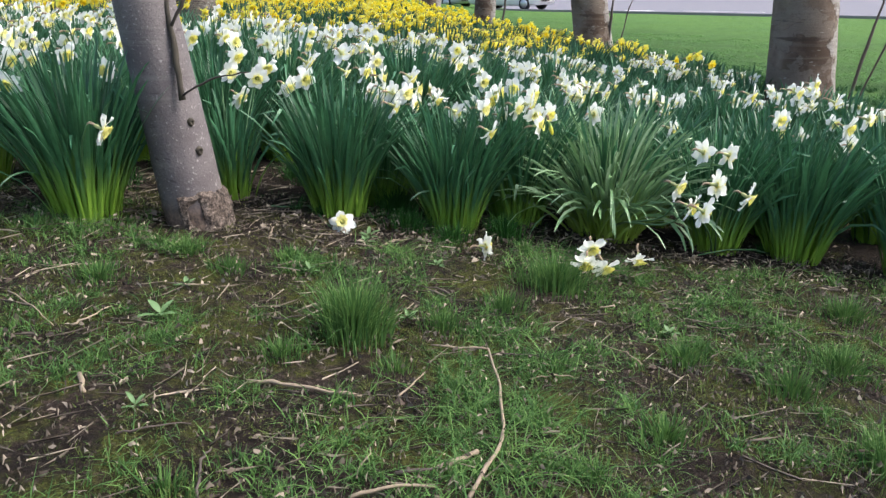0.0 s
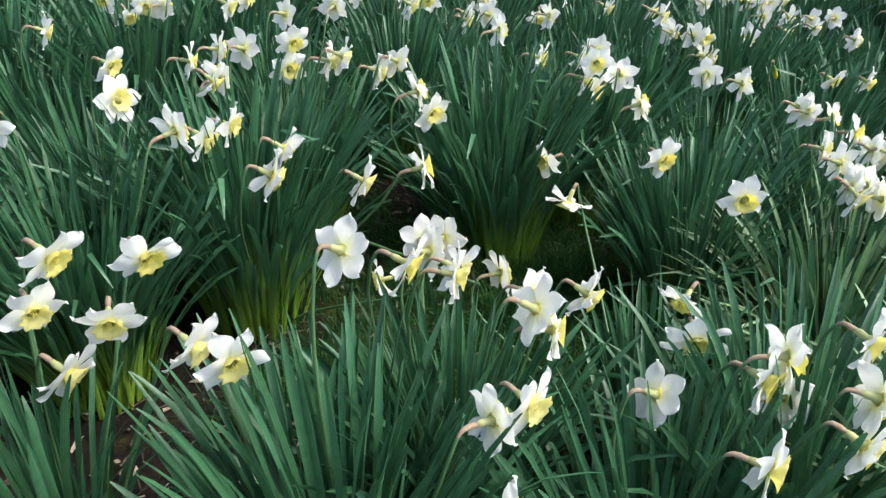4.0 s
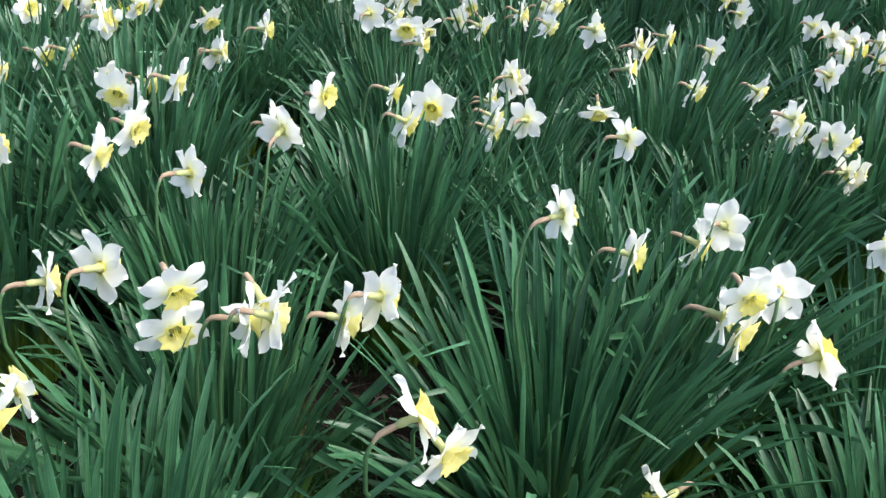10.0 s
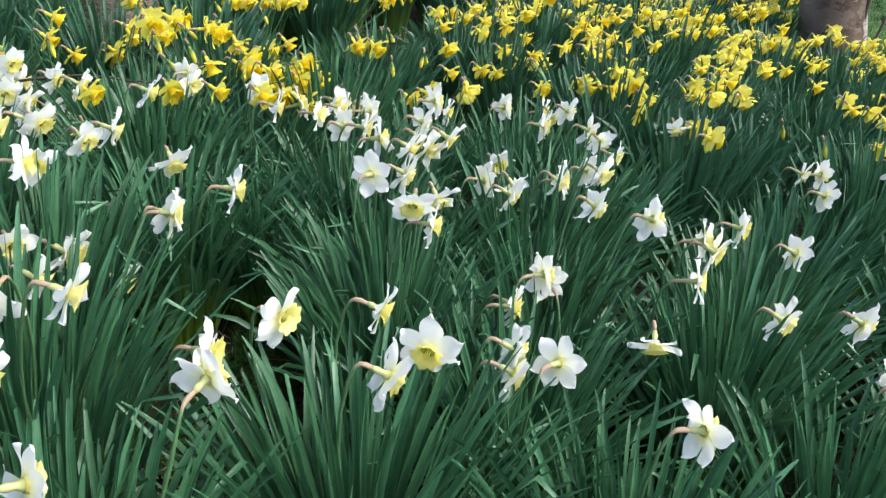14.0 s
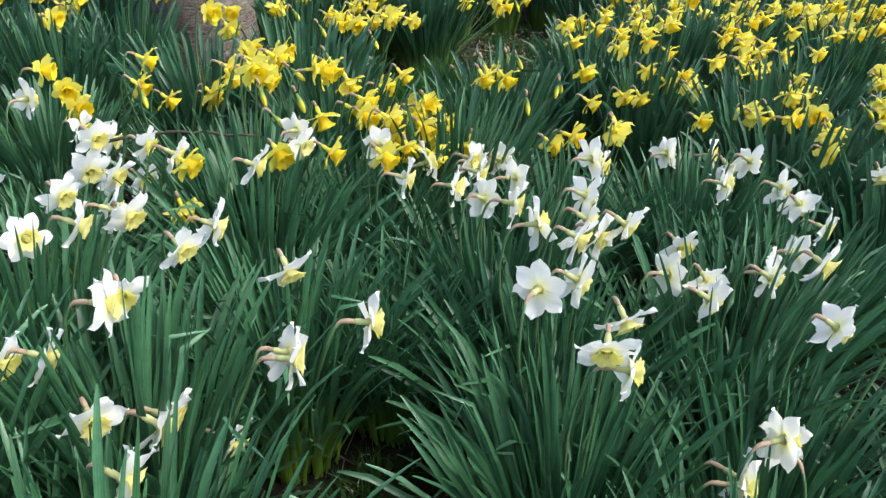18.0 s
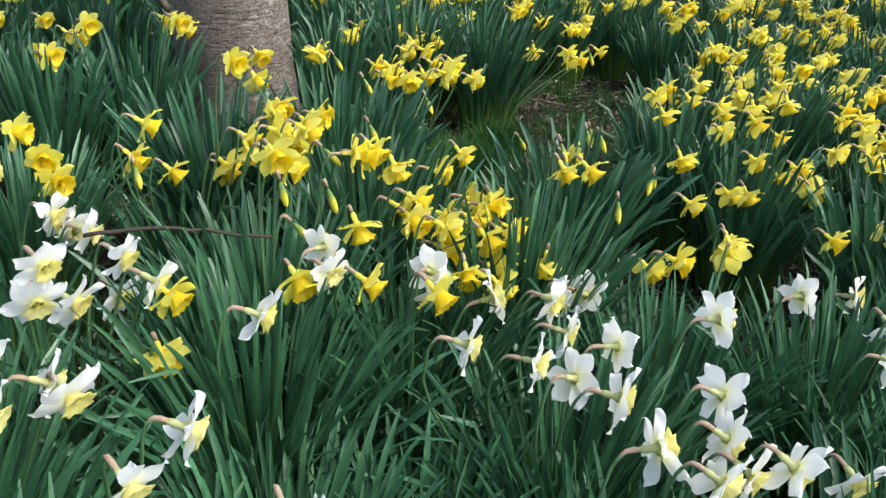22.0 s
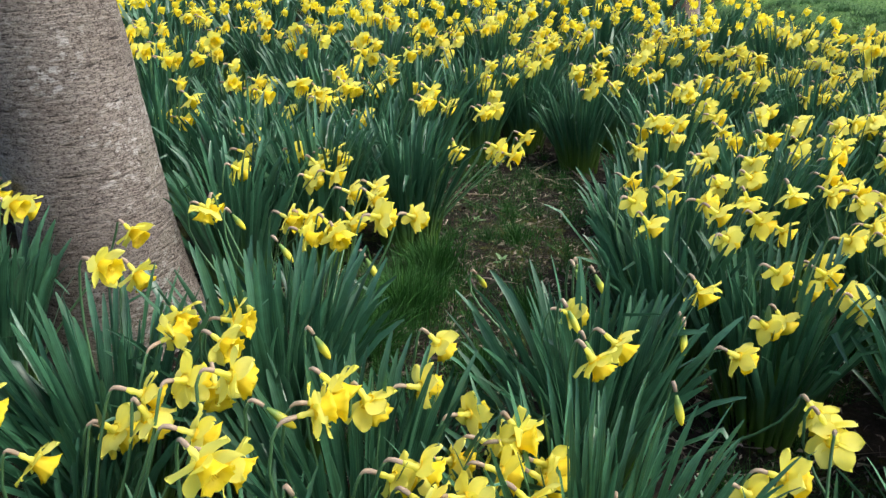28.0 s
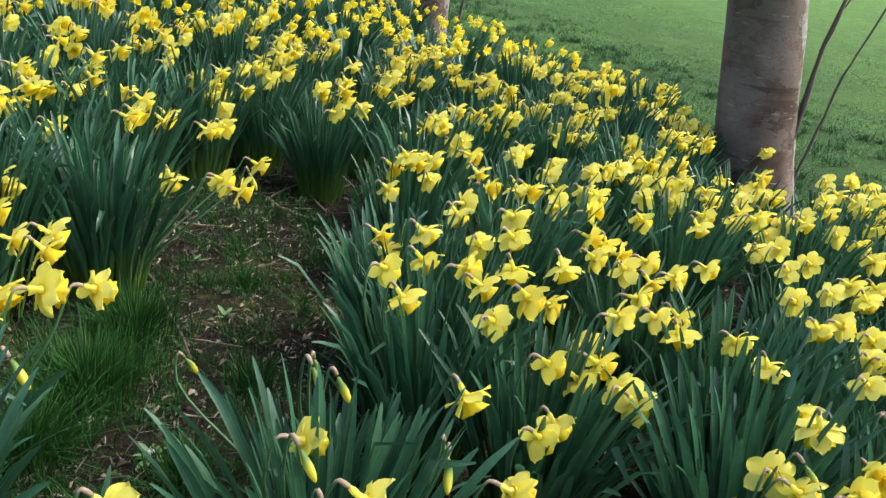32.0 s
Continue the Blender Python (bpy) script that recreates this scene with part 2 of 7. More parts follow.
DRY = m.done(m.mix(m.noise(50), (0.15, 0.115, 0.078), (0.34, 0.27, 0.19)))

m = Mat("broken_brown_bark", 0.95)
n1 = m.noise(70, 7, 0.75)
m.bump(n1, 1.0, 0.012)
ROT = m.done(m.ramp(n1, [(0.38, (0.020, 0.014, 0.011)), (0.5, (0.105, 0.078, 0.062)), (0.64, (0.26, 0.205, 0.170))]))

# ground: soil, moss and thin turf; lawn where the attribute says so
m = Mat("soil_and_turf", 0.95)
P = m.world()
soil = m.ramp(m.noise(75, 9, 0.8, P), [(0.36, (0.009, 0.0065, 0.005)), (0.52, (0.038, 0.027, 0.020)), (0.66, (0.130, 0.098, 0.080))])
soil = m.mix(m.ramp(m.noise(7, 6, 0.7, P), [(0.5, 0.0), (0.68, 0.6)]), soil, m.ramp(m.noise(110, 6, 0.8, P), [(0.38, (0.016, 0.011, 0.009)), (0.6, (0.080, 0.057, 0.044))]))
# shade among the leaves, painted into the bed's soil where moss is low
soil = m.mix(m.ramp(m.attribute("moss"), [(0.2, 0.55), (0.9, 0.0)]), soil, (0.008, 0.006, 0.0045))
moss = m.ramp(m.noise(120, 8, 0.8, P), [(0.36, (0.014, 0.016, 0.004)), (0.5, (0.056, 0.062, 0.013)), (0.66, (0.130, 0.140, 0.028))])
c = m.mix(m.ramp(m.maths("ADD", m.noise(3.4, 8, 0.72, P), m.maths("MULTIPLY", m.attribute("moss"), 0.045)), [(0.52, 0.0), (0.60, 0.95)]), soil, moss)
turf = m.ramp(m.noise(40, 9, 0.85, P), [(0.40, (0.008, 0.022, 0.006)), (0.5, (0.028, 0.076, 0.016)), (0.60, (0.072, 0.155, 0.036))])
turf = m.mix(m.ramp(m.noise(1.3, 9, 0.8, P), [(0.47, 0.0), (0.60, 0.8)]), turf, (0.020, 0.046, 0.009))
turf = m.mix(m.ramp(m.noise(2.6, 7, 0.75, P), [(0.60, 0.0), (0.68, 0.8)]), turf, (0.035, 0.034, 0.020))
turf = m.mix(m.ramp(m.noise(0.35, 5, 0.6, P), [(0.45, 0.0), (0.65, 0.4)]), turf, (0.105, 0.205, 0.042))
mown = m.ramp(m.noise(22, 8, 0.8, P), [(0.36, (0.040, 0.100, 0.025)), (0.5, (0.090, 0.185, 0.046)), (0.64, (0.150, 0.265, 0.074))])
turf = m.mix(m.attribute("mown"), turf, m.mix(m.ramp(m.noise(0.5, 6, 0.65, P), [(0.42, 0.0), (0.62, 0.6)]), m.mix(m.ramp(m.noise(4, 8, 0.75, P), [(0.44, 0.0), (0.58, 0.7)]), mown, (0.040, 0.095, 0.018)), (0.085, 0.165, 0.030)))
c = m.mix(m.ramp(m.noise(9, 7, 0.75, P), [(0.46, 0.65), (0.56, 0.0)]), c, (0.010, 0.0075, 0.006))
c = m.mix(m.attribute("lawn"), c, turf)
m.b.inputs["Specular IOR Level"].default_value = 0.15
m.bump(m.noise(60, 9, 0.75, P), 1.0, 0.022)
GROUND = m.done(c)

def grass_material(name, dark, light, patch=0.3):
    m = Mat(name, 0.6)
    m.b.inputs["Specular IOR Level"].default_value = 0.2
    c = m.mix(m.island(), dark, light)
    c = m.mix(m.maths("MULTIPLY", m.ramp(m.noise(1.6, 6, 0.7, vec=m.world()), [(0.44, 0.0), (0.56, 1.0)]), patch), c, tuple(v * 0.6 for v in dark))
    c = m.mix(m.ramp(m.attribute("along"), [(0.0, 0.25), (0.3, 0.0)]), c, tuple(v * 0.8 for v in light))
    return m.done(c, 0.22)


GRASS = grass_material("grass_blade", (0.036, 0.105, 0.028), (0.150, 0.270, 0.072))
FINE_GRASS = grass_material("fine_grass_blade", (0.044, 0.082, 0.016), (0.150, 0.200, 0.050))
BED_GRASS = grass_material("bed_grass_blade", (0.012, 0.055, 0.011), (0.040, 0.135, 0.025))
TUSSOCK = grass_material("tussock_blade", (0.018, 0.066, 0.020), (0.080, 0.185, 0.056), 0.5)
m = Mat("moss_shred", 0.9)
MOSS = m.done(m.mix(m.island(), (0.044, 0.052, 0.013), (0.125, 0.132, 0.036)), 0.15)
m = Mat("soil_crumb", 0.97)
CRUMB = m.done(m.mix(m.island(), (0.012, 0.009, 0.007), (0.085, 0.062, 0.047)))
LAWN = grass_material("lawn_blade", (0.070, 0.180, 0.045), (0.180, 0.350, 0.100))
m = Mat("dead_litter", 0.9)
LITTER = m.done(m.mix(m.ramp(m.island(), [(0.0, 0.0), (0.7, 0.45), (1.0, 1.0)]), (0.030, 0.022, 0.016), (0.36, 0.30, 0.23)))


# ---- plan of the ground ----
def ground_z(x, y):
    """Height of the bank: it falls to the right and rises a little into the bed."""
    u = min(max(y / 3.0, 0.0), 1.0)
    return -0.26 * math.tanh(x / 2.0) + 0.08 * u * u * (3 - 2 * u)


def edge_x(y):
    """The right edge of the flower bed."""
    return 3.0 - 0.22 * (y - 3.0) if y < 13 else 0.8 - 0.30 * (y - 13)


def mesh_object(name, verts, faces, material, parent=None, smooth=True, **attributes):
    me = bpy.data.meshes.new(name)
    me.from_pydata(verts, [], faces)
    for key, values in attributes.items():
        at = me.attributes.new(key, "FLOAT", "POINT")
        at.data.foreach_set("value", np.asarray(values, dtype=np.float32))
    if smooth:
        me.polygons.foreach_set("use_smooth", [True] * len(me.polygons))
    me.materials.append(material)
    me.update()
    ob = new(name, me)
    if parent:
        ob.parent = parent
    return ob


def data_of(ob):
    """The mesh of a helper object, which is then thrown away."""
    me = ob.data
    bpy.data.objects.remove(ob)
    return me


def part(name, me, parent, label="", m=None):
    """One mesh object under a thing or under a part."""
    ob = new(name, me)
    ob.parent = parent
    if m is not None:
        ob.matrix_local = m
    if label:
        ob["label"] = label
    return ob


def tube(points, radii, sides=6, cap=True):
    """Vertices, faces and the share along of a tube through points."""
    points = [Vector(p) for p in points]
    verts, faces, along = [], [], []
    side = None
    total = sum((b - a).length for a, b in zip(points, points[1:])) or 1.0
    gone = 0.0
    for k, p in enumerate(points):
        d = (points[min(k + 1, len(points) - 1)] - points[max(k - 1, 0)]).normalized()
        if side is None:
            side = d.cross(Vector((0.3, 1, 0.2))).normalized()
        side = (side - d * side.dot(d)).normalized()
        other = d.cross(side)
        if k:
            gone += (p - points[k - 1]).length
        for j in range(sides):
            w = 2 * math.pi * j / sides
            verts.append(p + (side * math.cos(w) + other * math.sin(w)) * radii[k])
            along.append(gone / total)
    for k in range(len(points) - 1):
        for j in range(sides):
            faces.append((k * sides + j, k * sides + (j + 1) % sides, (k + 1) * sides + (j + 1) % sides, (k + 1) * sides + j))
    if cap:
        faces.append(tuple(range((len(points) - 1) * sides, len(points) * sides)))
        faces.append(tuple(reversed(range(sides))))
    return verts, faces, along


def bezier(a, b, c, d, n):
    out = []
    for k in range(n + 1):
        t = k / n
        out.append(a * (1 - t) ** 3 + b * 3 * t * (1 - t) ** 2 + c * 3 * t * t * (1 - t) + d * t ** 3)
    return out


# ---- the ground ----
def build_ground():
    fine = [-4 + 0.06 * k for k in range(134)]
    xs = sorted({-400, -200, -100, -50, -25, -14, -9, -6.5, -5, *fine, 4.3, 5, 6, 8, 11, 16, 25, 50, 100, 200, 400})
    ys = sorted({-400, -200, -60, -20, -8, -4, -2, *[-1 + 0.06 * k for k in range(250)], 14.5, 16, 18, 21, 25, 30, 40, 60, 100, 200, 400})
    verts, lawn, moss, mown = [], [], [], []
    for y in ys:
        for x in xs:
            z = ground_z(x, y)
            e = edge_x(y) + 0.35 * noise.noise((x * 0.9, y * 0.9, 3))
            far = min(max((x - e) / 0.35, 0), 1) if y > 2.6 else min(max((math.hypot(x / 2.6, (y - 2.6) / 2.4) + 0.35 * noise.noise((x * 1.4, y * 1.4, 6)) - 0.75) / 0.45, 0), 1) * 0.85
            if abs(x) > 5 or y > 16 or y < -1.5:
                far = 1.0
            else:
                z += 0.014 * noise.noise((x * 2.3, y * 2.3, 0)) + 0.008 * noise.noise((x * 9, y * 9, 5)) + 0.004 * noise.noise((x * 23, y * 23, 9))
            verts.append((x, y, z))
            lawn.append(far)
            mown.append(min(max((x - e - 2.0) / 10.0, 0), 1) if y > 3 else 0.0)
            # share of moss; its low value in the bed also sets the painted shade
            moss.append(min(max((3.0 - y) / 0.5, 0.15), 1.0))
    w = len(xs)
    faces = [(j * w + i, j * w + i + 1, (j + 1) * w + i + 1, (j + 1) * w + i) for j in range(len(ys) - 1) for i in range(w - 1)]
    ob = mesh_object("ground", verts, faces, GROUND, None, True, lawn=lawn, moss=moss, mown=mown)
    return tagged(ob, "soil bank with moss, thin turf and lawn, shade painted in the bed", "ground", kind="structure")


build_ground()


# ---- trees ----
def trunk_mesh(name, material, height, r0, r1, lean, flare=1.35, sides=28, rings=44):
    """A trunk with root flare, swellings and a slight bend; along runs from the foot."""
    verts, faces, along, sun_side = [], [], [], []
    seed = random.uniform(0, 50)
    for k in range(rings + 1):
        t = (k / rings) ** 1.4
        z = height * t
        r = r0 + (r1 - r0) * t
        r *= 1 + (flare - 1) * math.exp(-z / (r0 * 1.1))
        cx = lean[0] * z + 0.007 * math.sin(2.1 * z + seed)
        cy = lean[1] * z + 0.007 * math.cos(1.7 * z + seed)
        for j in range(sides):
            w = 2 * math.pi * j / sides
            lump = 1 + 0.05 * noise.noise((math.cos(w) * 1.5, math.sin(w) * 1.5, z * 2 + seed)) + 0.03 * noise.noise((math.cos(w) * 5, math.sin(w) * 5, z * 9 + seed))
            foot = 1 + 0.12 * (flare > 1.1) * math.exp(-z / 0.12) * math.sin(w * 4 + seed)
            verts.append((cx + r * lump * foot * math.cos(w), cy + r * lump * foot * math.sin(w), z - 0.12))
            along.append(t)
            sun_side.append(math.cos(w))
    for k in range(rings):
        for j in range(sides):
            faces.append((k * sides + j, k * sides + (j + 1) % sides, (k + 1) * sides + (j + 1) % sides, (k + 1) * sides + j))
    faces.append(tuple(range(rings * sides, (rings + 1) * sides)))
    return data_of(mesh_object(name, verts, faces, material, None, True, along=along, sun_side=sun_side))


def limb(name, start, way, length, radius, material, parent, depth=2):
    """A bare limb with side twigs, in one mesh."""
    verts, faces = [], []

    def grow(p, d, ln, r, left):
        pts = [p]
        for k in range(7):
            d = (d + Vector((random.gauss(0, 0.10), random.gauss(0, 0.10), 0.05 + random.gauss(0, 0.06)))).normalized()
            pts.append(pts[-1] + d * ln / 7)
        v, f, _ = tube(pts, [r * (1 - 0.8 * k / 7) + 0.001 for k in range(8)], 6)
        n = len(verts)
        verts.extend(v)
        faces.extend(tuple(i + n for i in q) for q in f)
        if left:
            for k in (2, 3, 4, 5, 6):
                turn = Vector((random.gauss(0, 1), random.gauss(0, 1), 0.5 + random.gauss(0, 0.4))).normalized()
                grow(pts[k], (d + turn * 0.9).normalized(), ln * random.uniform(0.4, 0.6), r * 0.45, left - 1)

    grow(Vector(start), Vector(way).normalized(), length, radius, depth - 1)
    return mesh_object(name, verts, faces, material, parent)


def tree(x, y, r, lean, label, mat, height=4.2):
    root = new("tree")
    root.location = (x, y, ground_z(x, y))
    young = mat is YOUNG_BARK
    t = part("trunk", trunk_mesh("trunk", mat, height, r, r * 0.62, lean, 1.04 if young else 1.3), root)
    top = Vector((lean[0] * height, lean[1] * height, height - 0.15))
    for k in range(6):
        w = 2 * math.pi * k / 6 + random.uniform(-0.4, 0.4)
        limb("limb", top - Vector((lean[0], lean[1], 1)) * random.uniform(0.0, 0.9), (math.cos(w), math.sin(w), random.uniform(0.8, 1.6)), random.uniform(1.5, 2.3), r * 0.36, TWIG, root)
    tagged(root, label, "tree", "trees along the flower bed")
    return root


T1 = tree(-0.766, 2.60, 0.099, (-0.165, 0.0), "young leaning tree with smooth purple-grey bark", YOUNG_BARK)
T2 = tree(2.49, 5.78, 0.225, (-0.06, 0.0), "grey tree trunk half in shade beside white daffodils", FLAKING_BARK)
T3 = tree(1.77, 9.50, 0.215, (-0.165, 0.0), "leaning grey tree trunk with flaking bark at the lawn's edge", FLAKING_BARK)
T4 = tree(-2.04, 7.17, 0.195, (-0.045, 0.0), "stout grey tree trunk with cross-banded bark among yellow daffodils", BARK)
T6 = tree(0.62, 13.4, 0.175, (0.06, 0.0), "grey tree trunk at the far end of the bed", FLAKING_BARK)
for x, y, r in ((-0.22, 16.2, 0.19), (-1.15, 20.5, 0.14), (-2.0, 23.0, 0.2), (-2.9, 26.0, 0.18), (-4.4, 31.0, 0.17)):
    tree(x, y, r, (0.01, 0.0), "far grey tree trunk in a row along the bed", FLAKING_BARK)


def shoot(name, parent, points, r0, r1, material=TWIG, label=""):
    """A thin side shoot through points of the world."""
    o = Vector(parent.location) if parent else Vector((0, 0, 0))
    pts = [Vector(p) - o for p in points]
    fine = [pts[0]]
    for p, q in zip(pts, pts[1:]):
        for k in (1, 2, 3):
            fine.append(p.lerp(q, k / 3) + Vector((random.gauss(0, 0.002), random.gauss(0, 0.002), random.gauss(0, 0.002))))
    n = len(fine)
    v, f, al = tube(fine, [(r0 + (r1 - r0) * k / (n - 1)) * (1 + 0.18 * math.sin(5 * k)) for k in range(n)], 6)
    ob = mesh_object(name, v, f, material, parent)
    if label:
        ob["label"] = label
    return ob


shoot("branch", T1, [(-0.782, 2.512, 0.577), (-0.794, 2.529, 0.682), (-0.810, 2.550, 0.798), (-0.832, 2.581, 0.930), (-0.865, 2.616, 1.108)], 0.0115, 0.0065, DARK_TWIG, "thin dark shoot growing up the trunk")
shoot("branch", T1, [(-0.780, 2.510, 0.590), (-0.706, 2.466, 0.634), (-0.628, 2.432, 0.657), (-0.551, 2.394, 0.671)], 0.0042, 0.0016)
shoot("branch", T1, [(-0.808, 2.547, 0.790), (-0.769, 2.534, 0.848), (-0.734, 2.539, 0.929), (-0.696, 2.539, 1.020)], 0.0065, 0.003)


def collar(parent, r, high):
    """The broken bark round a young trunk's foot, with a rotted hollow in it."""
    verts, faces = [], []
    sides, rings = 40, 12
    for k in range(rings + 1):
        t = k / rings
        for j in range(sides):
            w = 2 * math.pi * j / sides
            c, s2 = math.cos(w), math.sin(w)
            z = -0.06 + t * (0.06 + high * (1 + 0.12 * noise.noise((c * 2.2, s2 * 2.2, 1)) + 0.14 * noise.noise((c * 7, s2 * 7, 4))))
            rr = r * 1.04 + 0.007 * noise.noise((c * 4, s2 * 4, z * 25)) + 0.006 * noise.noise((c * 11, s2 * 11, z * 60))
            if k == rings:
                rr = r * 0.88
            turn = math.atan2(math.sin(w + 1.30), math.cos(w + 1.30))
            rr -= 0.045 * math.exp(-((turn - 0.06 * math.sin(90 * z)) / 0.17) ** 4 - ((z - high * 0.42) / 0.040) ** 4)
            rr -= 0.022 * (1 - min(1, max(0, (turn + 0.75) / 0.3)) * min(1, max(0, (2.4 - turn) / 0.4)))
            verts.append((c * rr - 0.165 * (z + 0.12), s2 * rr, z))
    for k in range(rings):
        for j in range(sides):
            faces.append((k * sides + j, k * sides + (j + 1) % sides, (k + 1) * sides + (j + 1) % sides, (k + 1) * sides + j))
    ob = mesh_object("broken_bark", verts, faces, ROT, parent, False)
    ob["label"] = "rough brown broken bark with a small hollow"


def knot(parent, w, z, r, lean, size):
    """A dark sunken knot with a raised lip on a young trunk."""
    here = Matrix.Translation((lean * (z + 0.12) + r * math.cos(w), r * math.sin(w), z)) @ Matrix.Rotation(w, 4, "Z") @ Matrix.Rotation(math.pi / 2, 4, "Y")
    verts, faces = [here @ Vector((0, 0, -0.002))], []
    for q, up in ((0.35, -0.001), (0.6, 0.0035), (0.85, 0.0025), (1.15, -0.006)):
        for j in range(12):
            a = 2 * math.pi * j / 12
            verts.append(here @ Vector((1.25 * q * size * math.cos(a), q * size * math.sin(a) * (1 + 0.15 * math.cos(3 * a)), up)))
    faces.extend((0, 1 + j, 1 + (j + 1) % 12) for j in range(12))
    for k in range(3):
        faces.extend((1 + 12 * k + j, 13 + 12 * k + j, 13 + 12 * k + (j + 1) % 12, 1 + 12 * k + (j + 1) % 12) for j in range(12))
    mesh_object("knot", verts, faces, DARK_TWIG, parent)["label"] = "small dark knot"


collar(T1, 0.1045, 0.115)
knot(T1, -0.70, 0.335, 0.094, -0.165, 0.010)
knot(T1, -0.66, 0.245, 0.095, -0.165, 0.011)
# suckers beside the trees at the lawn's edge
shoot("sucker", T3, [(1.86, 9.36, -0.12), (1.83, 9.36, 0.12), (1.82, 9.38, 0.35), (1.83, 9.38, 0.6), (1.85, 9.38, 0.83), (1.90, 9.38, 1.04), (2.0, 9.4, 1.4), (2.2, 9.4, 1.9)], 0.019, 0.007, TWIG, "thin brown sucker")
shoot("sucker", T3, [(1.89, 9.4, 0.0), (1.94, 9.4, 0.29), (1.98, 9.4, 0.46), (2.02, 9.4, 0.67), (2.07, 9.4, 0.8), (2.2, 9.42, 1.1), (2.35, 9.42, 1.4)], 0.009, 0.004, TWIG, "thin brown sucker")
shoot("sucker", T3, [(1.88, 9.38, 0.98), (1.93, 9.38, 1.06), (2.02, 9.38, 1.12)], 0.006, 0.003, TWIG)
shoot("sucker", T2, [(2.72, 5.72, -0.1), (2.82, 5.72, 0.4), (2.92, 5.74, 0.8), (2.98, 5.76, 1.4)], 0.013, 0.006, TWIG, "thin brown sucker")
shoot("sucker", T2, [(2.78, 5.8, -0.1), (3.0, 5.8, 0.5), (3.25, 5.8, 1.2)], 0.009, 0.004, TWIG, "thin brown sucker")
shoot("sucker", T6, [(0.86, 13.3, 0.0), (0.95, 13.3, 0.6), (1.0, 13.3, 1.4)], 0.02, 0.01, TWIG)
shoot("sucker", T4, [(-2.159, 6.97, 0.796), (-2.214, 6.97, 0.859), (-2.256, 6.97, 0.912), (-2.298, 6.97, 0.938), (-2.365, 6.97, 0.981), (-2.443, 6.97, 1.037)], 0.013, 0.008, TWIG, "bent grey side branch")
shoot("sucker", T4, [(-2.236, 6.96, 0.906), (-2.179, 6.96, 0.958), (-2.212, 6.96, 1.001), (-2.22, 6.96, 1.057)], 0.008, 0.004, TWIG)


# ---- daffodil leaves ----
def foliage_data(seed, n, base, length, spread, droop, across=3, steps=6, width=0.0138, twist=0.38):
    """A fan of strap leaves in one mesh: base radius, leaf length, lean of the outer leaves, droop of the tips."""
    g = np.random.default_rng(seed)
    w = g.uniform(0, 2 * np.pi, n)
    rad = np.sqrt(g.uniform(0, 1, n))
    out = w + g.normal(0, 0.42, n)
    ln = length * np.clip(g.normal(0.98, 0.15, n), 0.5, 1.17) * (1 - 0.10 * rad)
    tilt = spread * (0.15 + 0.85 * rad) * g.uniform(0.55, 1.2, n) + g.normal(0, 0.05, n)
    bend = droop * g.gamma(1.1, 0.8, n) * (0.35 + rad)
    kink = (g.uniform(0, 1, n) < 0.035) * g.uniform(0.8, 1.8, n)
    wd = width * g.uniform(0.7, 1.25, n)
    roll = g.normal(0, twist, n)
    side_bend = g.normal(0, 0.10, n)
    px, py, pz = base * rad * np.cos(w), base * rad * np.sin(w), np.full(n, -0.02)
    verts = np.zeros((n, steps + 1, across, 3))
    along = np.zeros((n, steps + 1, across, 2))
    ang, az = tilt * 0.55, out.copy()
    runs = [0.87 * k / (steps - 2) for k in range(steps - 1)] + [0.965, 1.0]
    low = g.uniform(0.004, 0.05, n)
    for k in range(steps + 1):
        t = runs[k]
        dx, dy, dz = np.sin(ang) * np.cos(az), np.sin(ang) * np.sin(az), np.cos(ang)
        # across the leaf: turned about its run by roll
        sx, sy, sz = -np.sin(az), np.cos(az), np.zeros(n)
        nx, ny, nz = np.cos(ang) * np.cos(az), np.cos(ang) * np.sin(az), -np.sin(ang)
        r = roll * (0.4 + 1.2 * t)
        ax, ay, az2 = sx * np.cos(r) + nx * np.sin(r), sy * np.cos(r) + ny * np.sin(r), sz * np.cos(r) + nz * np.sin(r)
        fx, fy, fz = nx * np.cos(r) - sx * np.sin(r), ny * np.cos(r) - sy * np.sin(r), nz * np.cos(r) - sz * np.sin(r)
        shape = (0.7 + 0.3 * min(t * 4, 1)) * (1.0 if t < 0.55 else max(1 - ((t - 0.55) / 0.45) ** 9, 0.2))
        for j in range(across):
            s = (j / (across - 1) - 0.5) * 2
            q = wd * shape * s * 0.5
            lift = abs(s) * wd * shape * 0.22
            verts[:, k, j, 0] = px + ax * q - fx * lift
            verts[:, k, j, 1] = py + ay * q - fy * lift
            verts[:, k, j, 2] = pz + az2 * q - fz * lift
            along[:, k, j, 0] = t
            along[:, k, j, 1] = j / (across - 1)
        run = (runs[k + 1] if k < steps else 1.1) - t
        px, py, pz = px + dx * ln * run, py + dy * ln * run, pz + dz * ln * run
        pz = np.maximum(pz, low) if k else pz
        ang = ang + tilt * 0.85 * run + bend * (0.15 + t) * run * 2 + kink * (1.0 if k == steps - 3 else 0.0)
        az = az + side_bend * run * 2
    one = []
    for k in range(steps):
        for j in range(across - 1):
            a0 = k * across + j
            one.append((a0, a0 + 1, a0 + across + 1, a0 + across))
    one = np.array(one)
    size = (steps + 1) * across
    faces = (one[None] + (np.arange(n) * size)[:, None, None]).reshape(-1, 4)
    return verts.reshape(-1, 3), faces, along.reshape(-1, 2)


